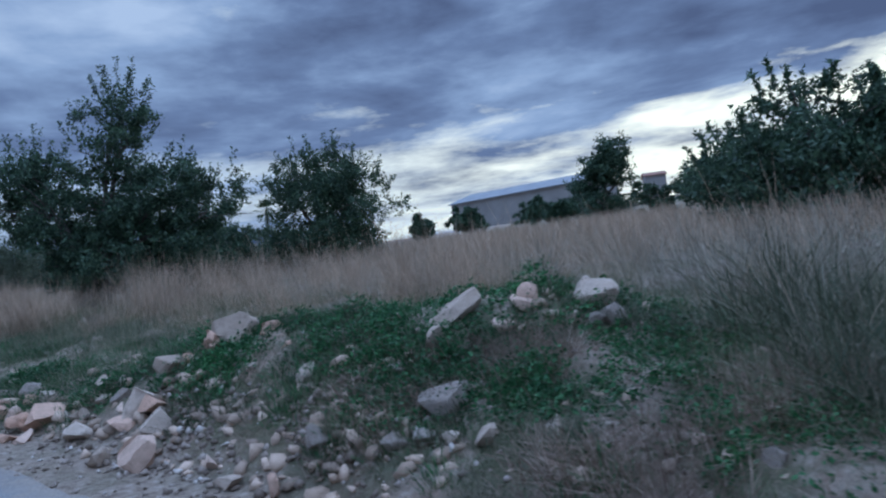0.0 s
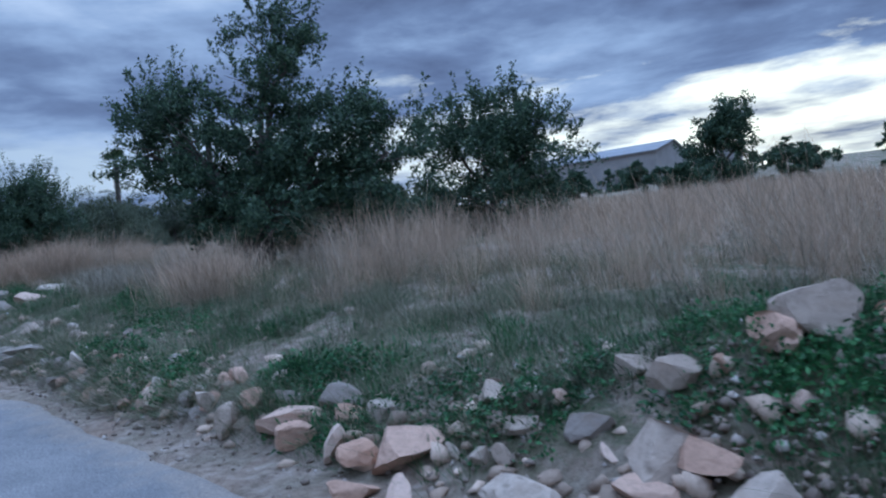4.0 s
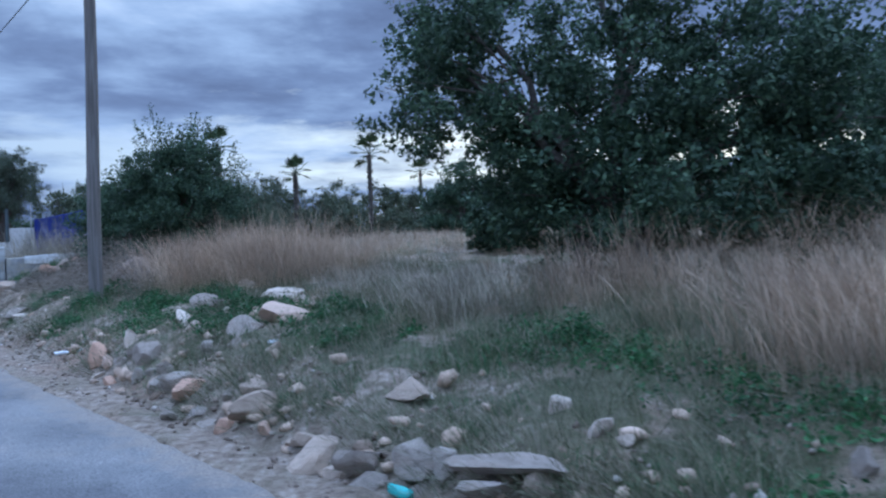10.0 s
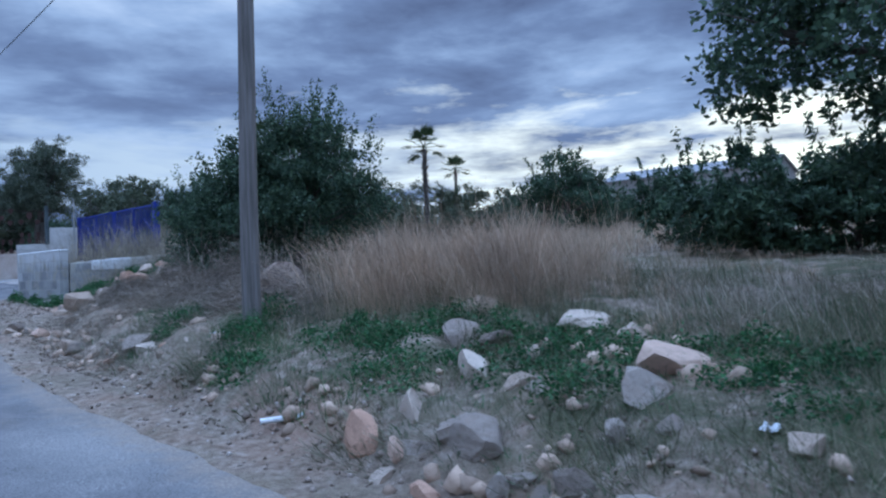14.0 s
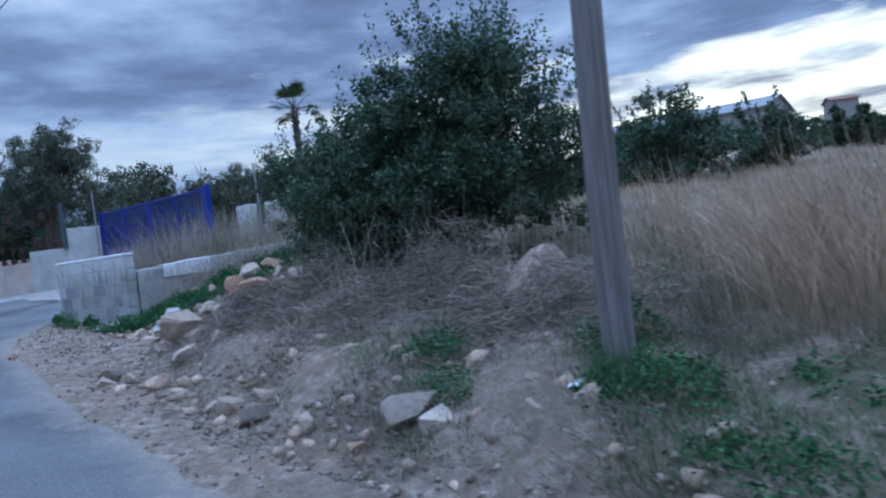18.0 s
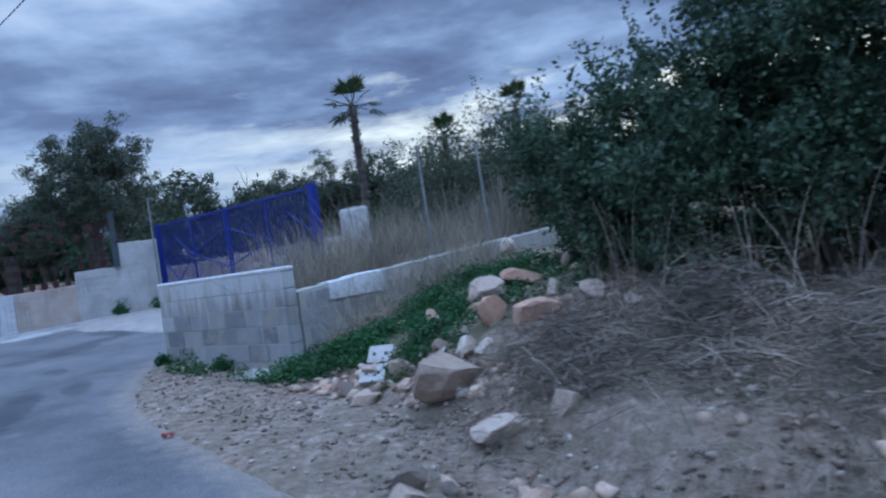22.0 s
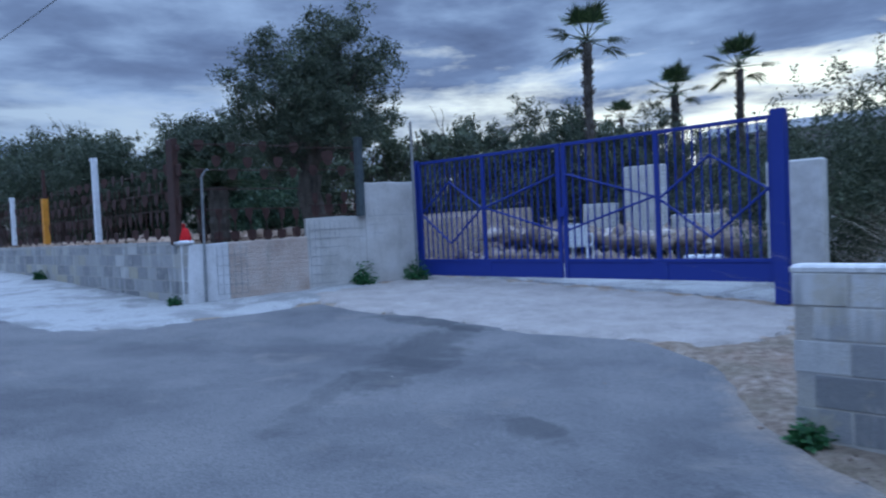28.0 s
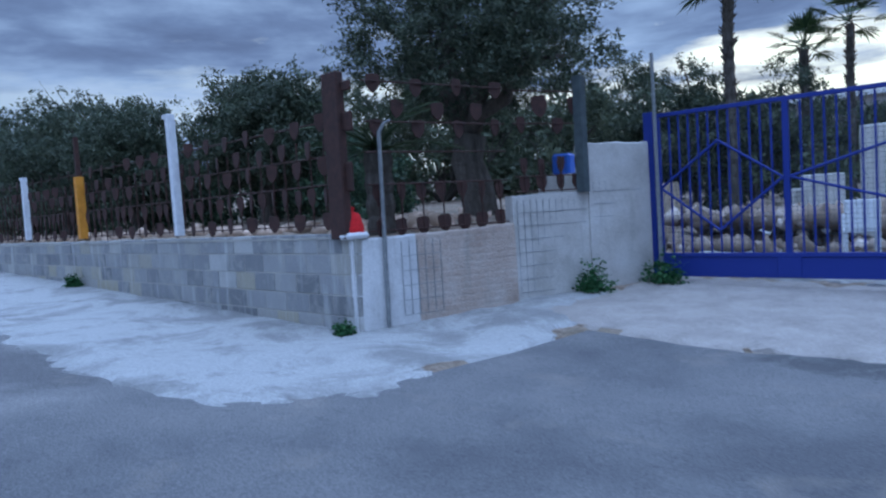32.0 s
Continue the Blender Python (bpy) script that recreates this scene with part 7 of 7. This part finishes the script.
def white_post(u, z0, z1, lean):
    g = square_post("white_post", u, 4.42, z0, z1, 0.105, M_WHITE_PAINT, "white painted angle-iron post on the garden wall", lean)
    bm = bmesh.new()
    h = z1 - z0
    box(bm, 0.05 + lean * h, 0.13 + lean * h, -0.05, 0.05, h - 0.05, h)
    for k in range(5):
        z = 0.15 + k * h / 5.5
        box(bm, 0.052 + lean * z, 0.085 + lean * z, -0.02, 0.02, z, z + h / 8)
    part("bracket", bm, M_WHITE_PAINT, g)
    bm = bmesh.new()
    box(bm, -0.12, 0.12, -0.105, -0.085, -0.30, -0.06, 0.006)
    part("mortar_patch", bm, M_CAP, g, "white mortar patch at the foot")
    return g


white_post(53.3, 3.16, 4.83, 0.02)
white_post(60.0, 3.18, 4.45, 0.0)
square_post("orange_post", 64.2, 4.42, 3.18, 4.25, 0.12, M_ORANGE, "orange painted steel post on the garden wall")
square_post("orange_post", 67.8, 4.42, 3.18, 5.1, 0.12, M_ORANGE, "tall orange painted steel post on the garden wall")
g = square_post("orange_post", 56.95, 4.42, 3.17, 4.24, 0.13, M_ORANGE, "orange painted steel post on the garden wall")
bm = bmesh.new()
box(bm, -0.035, 0.035, -0.035, 0.035, 1.1, 1.75)
part("stub", bm, M_RUST, g, "rusty upper stub")


def shield(w, h):
    bm = bmesh.new()
    out = [(-0.5, 0.42), (-0.3, 0.5), (0.3, 0.5), (0.5, 0.42), (0.5, -0.05), (0.28, -0.34), (0, -0.5), (-0.28, -0.34), (-0.5, -0.05)]
    a = [bm.verts.new((x * w, -0.006, y * h)) for x, y in out]
    b = [bm.verts.new((x * w, 0.006, y * h)) for x, y in out]
    n = len(out)
    bm.faces.new(a)
    bm.faces.new(b[::-1])
    for k in range(n):
        bm.faces.new((a[k], b[k], b[(k + 1) % n], a[(k + 1) % n]))
    bmesh.ops.recalc_face_normals(bm, faces=bm.faces[:])
    me = bpy.data.meshes.new("shield_plate")
    bm.to_mesh(me)
    bm.free()
    me.materials.append(M_RUST)
    return me


SHIELD, SHIELD_BIG = shield(0.15, 0.20), shield(0.20, 0.27)


def rod_mesh(h, r=0.009):
    bm = bmesh.new()
    tube(bm, ((0, 0, 0), (0, 0, h)), (r, r), 5)
    me = bpy.data.meshes.new("rod")
    bm.to_mesh(me)
    bm.free()
    me.materials.append(M_RUST)
    return me


def iron_fence(u, v, u2, v2, z, step, rods, rows, rails, label):
    """A fence of thin rods and rails hung with rusty shield-shaped plates."""
    m, L = frame_at(u, v, z, u2, v2)
    g = thing("iron_fence", m, label, "fence", "iron fences")
    for zz in rails:
        bm = bmesh.new()
        tube(bm, ((0, 0, zz), (L, 0, zz)), (0.009, 0.009), 5)
        part("rail", bm, M_RUST, g)
    me = rod_mesh(rods)
    n = int(L / step)
    rng = random.Random(int(u * 10))
    for k in range(n + 1):
        x = min(L, (k + 0.5) * step)
        o = mpart("rod", me, g)
        o.matrix_basis = Matrix.Translation((x, 0, 0))
        for i, (zz, mesh, odd) in enumerate(rows):
            if odd is not None and k % 2 != odd:
                continue
            o = mpart("plate", mesh, g)
            o.matrix_basis = pose(x + rng.uniform(-0.02, 0.02), 0.014, zz + rng.uniform(-0.02, 0.02), 0, rng.uniform(-6, 6), rng.uniform(-25, 25))
    return g


def goblet(w, h):
    bm = bmesh.new()
    out = [(-0.42, 0.5), (0.42, 0.5), (0.5, 0.2), (0.36, -0.1), (0.12, -0.3), (0.08, -0.5), (-0.08, -0.5), (-0.12, -0.3), (-0.36, -0.1), (-0.5, 0.2)]
    a = [bm.verts.new((x * w, -0.006, y * h)) for x, y in out]
    b = [bm.verts.new((x * w, 0.006, y * h)) for x, y in out]
    n = len(out)
    bm.faces.new(a)
    bm.faces.new(b[::-1])
    for k in range(n):
        bm.faces.new((a[k], b[k], b[(k + 1) % n], a[(k + 1) % n]))
    bmesh.ops.recalc_face_normals(bm, faces=bm.faces[:])
    me = bpy.data.meshes.new("goblet_plate")
    bm.to_mesh(me)
    bm.free()
    me.materials.append(M_RUST)
    return me


GOBLET = goblet(0.125, 0.24)
iron_fence(49.58, 4.72, 49.20, 6.55, 3.09, 0.27, 0.52, ((0.06, SHIELD, None), (0.40, GOBLET, None), (1.12, SHIELD, 0), (1.32, SHIELD, 1), (1.56, SHIELD, 0)), (0.03, 0.52, 0.86, 1.18, 1.60), "rusty iron fence hung with shield-shaped plates on the side wall")
iron_fence(49.14, 6.64, 48.82, 7.5, 3.44, 0.26, 0.34, ((0.10, SHIELD, None), (0.30, GOBLET, None), (0.80, SHIELD, 0), (1.02, SHIELD_BIG, 1)), (0.02, 0.20, 0.83, 1.22), "short rusty iron fence above the raised wall")
iron_fence(49.9, 4.52, 72.0, 4.38, 3.18, 0.25, 0.95, ((0.06, SHIELD, 0), (0.32, GOBLET, None), (0.66, SHIELD, 0), (0.86, SHIELD, 1), (1.10, SHIELD, 0)), (0.03, 0.46, 0.76, 1.12), "long rusty iron fence hung with shield-shaped plates")


def corner_post():
    g = thing("corner_post", at(49.78, 4.50, 3.08), "broad rusty iron corner post with jagged side tabs", "fence post")
    bm = bmesh.new()
    box(bm, -0.13, 0.13, -0.05, 0.05, -0.02, 1.70, 0.012)
    part("shaft", bm, M_RUST, g)
    for x, z, w, h in ((-0.20, 1.54, 0.15, 0.10), (-0.19, 1.18, 0.17, 0.20), (0.16, 1.45, 0.08, 0.14), (0.17, 1.02, 0.10, 0.22), (-0.17, 0.62, 0.12, 0.3), (0.16, 0.4, 0.10, 0.25)):
        bm = bmesh.new()
        box(bm, x - w / 2, x + w / 2, -0.03, 0.0, z - h / 2, z + h / 2, 0.012)
        part("tab", bm, M_RUST, g)
    return g


corner_post()
square_post("steel_post", 48.78, 7.52, 3.42, 4.85, 0.12, M_DARK_STEEL, "dark grey square steel post on the raised wall")
g = thing("steel_pipe", at(49.50, 4.92, 2.10), "thin galvanised pipe standing against the wall", "pipe")
bm = bmesh.new()
tube(bm, ((0, 0.09, 0), (0.01, 0.06, 2.05), (-0.03, 0.02, 2.14), (-0.10, 0.0, 2.17)), (0.022, 0.022, 0.02, 0.016), 8)
part("pipe", bm, M_GALV, g)
g = thing("steel_pipe", at(48.18, 8.30, 2.2), "tall thin weathered pole beside the gate post", "pipe")
bm = bmesh.new()
tube(bm, ((0, 0, 0), (0.02, 0.0, 2.9)), (0.03, 0.022), 8)
part("pipe", bm, M_GALV, g)


# welded mesh leaning on the side wall
def wall_mesh(u, v, u2, v2, z0, z1):
    m, L = frame_at(u, v, 0, u2, v2)
    bm = bmesh.new()
    n = int(L / 0.085)
    for k in range(n + 1):
        x = L * k / n
        box(bm, x - 0.003, x + 0.003, -0.014, -0.008, z0, z1)
    for k in range(int((z1 - z0) / 0.16) + 1):
        z = z0 + k * 0.16
        box(bm, 0, L, -0.008, -0.003, z - 0.003, z + 0.003)
    o = part("mesh_panel", bm, M_GALV)
    o.matrix_basis = m
    return tagged(o, "thin welded wire panel standing against the wall", "wire mesh")


wall_mesh(48.78, 7.58, 49.13, 6.64, 2.25, 3.36)
wall_mesh(48.41, 8.40, 48.72, 7.66, 2.3, 3.55)
wall_mesh(49.33, 5.50, 49.44, 5.02, 2.2, 3.0)


# ---- hat on the wall corner ----
def felt_hat():
    g = thing("felt_hat", at(49.71, 4.60, 3.05), "red felt winter hat with white plush brim on the wall corner", "hat")
    bm = bmesh.new()
    rings = [(0.0, 0.132, 0, 0), (0.06, 0.128, 0, 0), (0.12, 0.112, 0.005, 0), (0.18, 0.085, 0.012, 0), (0.225, 0.055, 0.03, 0), (0.24, 0.025, 0.055, 0), (0.235, 0.008, 0.07, 0)]
    tube(bm, [(dx, dy, z * 1.22 + 0.04) for z, r, dx, dy in rings], [r * 0.9 for z, r, dx, dy in rings], 18)
    part("crown", bm, M_RED_CLOTH, g, smooth_shade=True)
    bm = bmesh.new()
    prng = random.Random(3)
    n = 26
    loop = []
    for k in range(n):
        a = k * math.tau / n
        c = Vector((math.cos(a), math.sin(a), 0)) * 0.122
        loop.append([bm.verts.new(c + (Vector((math.cos(a), math.sin(a), 0)) * math.cos(b) + Vector((0, 0, 1)) * math.sin(b)) * (0.038 + prng.uniform(-0.005, 0.005)) + Vector((0, 0, 0.04))) for b in (0, 1.05, 2.1, 3.14, 4.2, 5.25)])
    for k in range(n):
        for b in range(6):
            bm.faces.new((loop[k][b], loop[(k + 1) % n][b], loop[(k + 1) % n][(b + 1) % 6], loop[k][(b + 1) % 6]))
    bmesh.ops.recalc_face_normals(bm, faces=bm.faces[:])
    part("brim", bm, M_WHITE_FUR, g, "white plush brim", True)
    bm = bmesh.new()
    bmesh.ops.create_icosphere(bm, subdivisions=2, radius=0.034)
    bmesh.ops.translate(bm, verts=bm.verts[:], vec=(0.085, 0.0, 0.315))
    part("pompom", bm, M_WHITE_FUR, g, "small white pompom", True)
    return g


felt_hat()


# weeds at the foot of the pillar and walls
def foot_weed(u, v, s, seed):
    rng = np.random.RandomState(seed)
    n = 120
    c = np.stack([rng.normal(0, s * 0.5, n), rng.normal(0, s * 0.35, n), np.abs(rng.normal(0, s * 0.6, n))], -1)
    v1, f1 = leaf_cloud(c, (0.03, 0.03, 0.03), 8, 0.05, rng, 1.6, 0.3)
    o = mpart("weed", mesh_from("weed", v1, f1, M_WEED))
    o.matrix_basis = at(u, v)
    return tagged(o, "small green leafy weed at the wall foot", "weed", "wall weeds")


foot_weed(48.62, 7.40, 0.22, 1)
foot_weed(48.12, 8.20, 0.22, 2)
foot_weed(57.3, 4.30, 0.13, 3)
foot_weed(49.68, 4.36, 0.07, 4)
foot_weed(40.0, 4.42, 0.06, 5)
foot_weed(38.5, 4.5, 0.09, 6)

def cycad(u, v, top_z, label, seed):
    """A short stout palm with arching feathery fronds."""
    z0 = float(garden_z(u, v)) - 0.05
    H = top_z - z0
    g = thing("cycad", at(u, v, z0), label, "palm tree")
    rng = random.Random(seed)
    bm = bmesh.new()
    tube(bm, [(0, 0, H * i / 8) for i in range(9)], [0.17 * (1.1 if i % 2 else 0.95) for i in range(9)], 12)
    part("trunk", bm, M_BARK, g)
    for i in range(22):
        a, el = i * 2.399, 0.15 + 1.15 * ((i * 9) % 22) / 21
        out = Vector((math.cos(a), math.sin(a), 0))
        side = Vector((-math.sin(a), math.cos(a), 0))
        L = rng.uniform(0.95, 1.2)
        pts = [Vector((0, 0, H)) + out * (L * t * math.cos(el * (1 - 0.5 * t))) + Vector((0, 0, L * (t * math.sin(el) - 0.45 * t * t))) for t in [k / 7 for k in range(8)]]
        bm = bmesh.new()
        tube(bm, pts, [0.014 - 0.0014 * k for k in range(8)], 4, False)
        for k in range(1, 28):
            t = k / 28 * 7
            p = pts[int(t)].lerp(pts[min(int(t) + 1, 7)], t - int(t))
            ln = 0.17 * math.sin(math.pi * min(0.97, 0.16 + 0.84 * k / 28)) + 0.03
            for sg in (-1, 1):
                tip = p + side * sg * ln + out * ln * 0.45 + Vector((0, 0, 0.03 - 0.02 * rng.random()))
                w = out * 0.011
                bm.faces.new([bm.verts.new(q) for q in (p - w, p.lerp(tip, 0.5) + w * 1.2, tip, p.lerp(tip, 0.5) - w * 1.2)])
        part("frond", bm, M_PALM, g)
    return g


cycad(50.35, 5.55, 4.05, "small dark cycad palm behind the wall corner", 84)


# ---- yard behind the gate ----
u, v, rng = scatter(700, 42.2, 50.2, 11.3, 13.4, 501, lambda u, v: 0.35 + 0.4 * smooth(43, 47, u))
gravel("yard_rubble", u, v, 0.08 + 0.22 * rng.uniform(0, 1, len(u)) ** 1.5, 502, "pale rubble heaped in the yard behind the gate")
u, v, rng = scatter(420, 43.0, 50.0, 12.2, 13.2, 503, lambda u, v: 0.8 + 0 * u)
gravel("yard_rubble", u, v, 0.14 + 0.22 * rng.uniform(0, 1, len(u)), 504, "broken pale stone piled along the yard").location.z = 0.38
M_STONE_SLAB = material("pale_cut_stone", lambda t, v: ramp(t, noisen(t, v, 6, 5, 0.6), ((0.3, (0.50, 0.49, 0.46)), (0.7, (0.68, 0.67, 0.64)))), 0.9, bump=lambda t, v: noisen(t, v, 30, 4), bump_strength=0.4)
M_GREEN_PLASTIC = material("dark_green_plastic", (0.02, 0.07, 0.05), 0.5)


def upright_slab(u, v, w, t, z1, label, turn=0.0):
    z0 = float(ground_z(u, v)) - 0.05
    bm = bmesh.new()
    box(bm, -w / 2, w / 2, -t / 2, t / 2, 0, z1 - z0, 0.02)
    o = part("stone_slab", bm, M_STONE_SLAB)
    o.matrix_basis = at(u, v, z0, turn)
    return tagged(o, label, "stone slab", "cut stone")


upright_slab(46.85, 14.0, 0.92, 0.3, 4.32, "tall pale cut stone slab standing in the yard")
upright_slab(42.15, 10.1, 0.75, 0.22, 3.86, "upright pale stone slab behind the gate post")
for k, (uu, vv, w, h) in enumerate(((45.6, 13.9, 0.9, 0.9), (47.9, 13.8, 0.7, 1.15), (48.2, 14.2, 0.8, 0.9), (43.6, 13.4, 0.5, 1.0), (42.9, 14.0, 0.6, 0.9), (45.2, 13.0, 0.6, 0.6))):
    upright_slab(uu, vv, w, 0.5, float(ground_z(uu, vv)) + h, "stacked pale stone blocks in the yard", k * 17)


def garden_chair(u, v, turn):
    g = thing("garden_chair", at(u, v, None, turn), "white plastic garden chair in the yard", "chair")

    def slab(name, x0, x1, y0, y1, z0, z1, parent=g):
        bm = bmesh.new()
        box(bm, x0, x1, y0, y1, z0, z1, 0.01)
        return part(name, bm, M_WHITE_PLASTIC, parent)

    slab("seat", -0.22, 0.22, -0.22, 0.22, 0.40, 0.44)
    slab("backrest", -0.22, 0.22, -0.24, -0.21, 0.44, 0.85)
    for x in (-0.22, 0.18):
        for y in (-0.22, 0.18):
            slab("leg", x, x + 0.04, y, y + 0.04, 0, 0.40)
        slab("armrest", x, x + 0.04, -0.22, 0.22, 0.62, 0.65)
        slab("arm_post", x, x + 0.04, 0.18, 0.22, 0.44, 0.62)
    return g


garden_chair(46.65, 11.2, 200)
o = plain_box("crate", at(44.0, 11.0, None, 20), (0.6, 0.4, 0.35), M_WHITE_PLASTIC, "white plastic crate among the yard rubble", "crate", 0.02)
o = plain_box("water_drum", at(42.9, 12.6, None, 20), (0.5, 0.5, 0.8), M_GREEN_PLASTIC, "dark green plastic drum leaning in the yard", "drum", 0.12)
M_BLUE_PLASTIC = material("blue_plastic", (0.02, 0.13, 0.55), 0.45)
o = plain_box("plastic_tub", at(49.9, 8.75, 3.05, 10), (0.28, 0.24, 0.3), M_BLUE_PLASTIC, "blue plastic tub in the olive garden", "tub", 0.03)
o.location.z = float(garden_z(49.9, 8.75)) + 0.50
o = plain_box("stone_table", at(49.9, 8.75, float(garden_z(49.9, 8.75)) - 0.12, 10), (0.7, 0.4, 0.62), M_STONE_SLAB, "rough stone plinth in the olive garden", "plinth", 0.03)

# thin steel posts along the low wall
for k, (vv, top) in enumerate(((7.7, 4.35), (9.1, 4.4), (11.2, 4.6), (12.6, 4.7))):
    g = thing("fence_post", at(37.5, vv, None), "thin grey steel fence post behind the low wall", "fence post", "thin posts")
    bm = bmesh.new()
    h = top - float(ground_z(37.5, vv))
    tube(bm, ((0, 0, -0.2), (0.03, 0.02, h)), (0.02, 0.02), 7)
    part("shaft", bm, M_GALV, g)


# ---- far buildings ----
M_SHEET = material("pale_grey_roof_sheet", lambda t, v: ramp(t, noisen(t, v, 0.4, 4), ((0.3, (0.17, 0.18, 0.19)), (0.7, (0.24, 0.25, 0.26)))), 0.6)
M_FAR_WALL = material("pale_rendered_wall", lambda t, v: ramp(t, noisen(t, v, 0.3, 4), ((0.3, (0.22, 0.21, 0.20)), (0.7, (0.30, 0.285, 0.27)))), 0.9)


def gable_building(name, m, L, D, E, R, wall_mat, roof_mat, label, category, over=0.5):
    """A plain building with a gable roof: x along the ridge, y to the back, z from the ground."""
    g = thing(name, m, label, category)
    bm = bmesh.new()
    a = [(0, 0, -4), (0, 0, E), (0, D / 2, R - 0.1), (0, D, E), (0, D, -4)]
    va, vb = [bm.verts.new(p) for p in a], [bm.verts.new((L, p[1], p[2])) for p in a]
    bm.faces.new(va[::-1])
    bm.faces.new(vb)
    for k in range(5):
        bm.faces.new((va[k], va[(k + 1) % 5], vb[(k + 1) % 5], vb[k]))
    bmesh.ops.recalc_face_normals(bm, faces=bm.faces[:])
    part("wall", bm, wall_mat, g)
    slope = (R - E) / (D / 2)
    for s in (0, 1):
        bm = bmesh.new()
        ya, yb = (-over, D / 2) if s == 0 else (D + over, D / 2)
        q = [(-over, ya, E - over * slope), (L + over, ya, E - over * slope), (L + over, yb, R), (-over, yb, R)]
        vs_ = [bm.verts.new(p) for p in q] + [bm.verts.new((p[0], p[1], p[2] + 0.2)) for p in q]
        for f in ((0, 1, 2, 3), (7, 6, 5, 4), (0, 4, 5, 1), (1, 5, 6, 2), (2, 6, 7, 3), (3, 7, 4, 0)):
            bm.faces.new([vs_[i] for i in f])
        bmesh.ops.recalc_face_normals(bm, faces=bm.faces[:])
        part("roof", bm, roof_mat, g)
    return g


M_TILE = material("faded_roof_tile", lambda t, v: ramp(t, noisen(t, v, 1.5, 4), ((0.3, (0.20, 0.10, 0.075)), (0.7, (0.32, 0.17, 0.12)))), 0.9)
gable_building("warehouse", pose(3.3, 160.4, 10.5, 0, 0, -34.7), 32.0, 19.0, 6.5, 9.0, M_FAR_WALL, M_SHEET, "long pale warehouse with a shallow sheet-metal gable roof on the hill", "warehouse")
gable_building("house", pose(44.2, 150, 13.0, 0, 0, -10), 4.2, 6.0, 4.2, 5.0, M_FAR_WALL, M_TILE, "small distant house with a faded tile roof", "house", 0.3)


# ---- far hills ----
def hill_line(name, dist, az0, az1, base, height, seed, mat, label):
    n = 160
    rng = np.random.RandomState(seed)
    t = np.linspace(0, 1, n)
    az = np.radians(az0 + (az1 - az0) * t)
    h = base + height * (0.5 + 0.5 * np.sin(t * 5 + seed)) * np.sin(np.pi * np.clip(t * 1.02, 0, 1)) ** 0.5 + sum(rng.uniform(0.2, 1) * height * 0.10 / (k + 1) * np.sin(t * 22 * (k + 1) + rng.uniform(0, 6)) for k in range(4))
    x, y = np.cos(az) * dist - 15, np.sin(az) * dist + 15
    x2, y2 = np.cos(az) * (dist * 1.25) - 15, np.sin(az) * (dist * 1.25) + 15
    x3, y3 = np.cos(az) * (dist * 0.55) - 15, np.sin(az) * (dist * 0.55) + 15
    co = np.concatenate([np.stack([x3, y3, np.full(n, 0.0)], -1), np.stack([x, y, h], -1), np.stack([x2, y2, np.zeros(n)], -1)])
    i = np.arange(n - 1)
    f = np.concatenate([np.stack([i, i + 1, i + 1 + n, i + n], -1), np.stack([i + n, i + 1 + n, i + 1 + 2 * n, i + 2 * n], -1)])
    o = mpart(name, mesh_from(name, co, f, mat, True))
    return tagged(o, label, "hill", kind="structure")


M_HILL = material("wooded_hill", lambda t, v: ramp(t, noisen(t, world_vec(t), 0.06, 6, 0.7), ((0.3, (0.045, 0.06, 0.05)), (0.7, (0.11, 0.12, 0.085)))), 1.0, spec=0.0)
hill_line("backdrop_hills", 420, 25, 175, 16, 22, 2, M_HILL, "low wooded hills on the horizon")
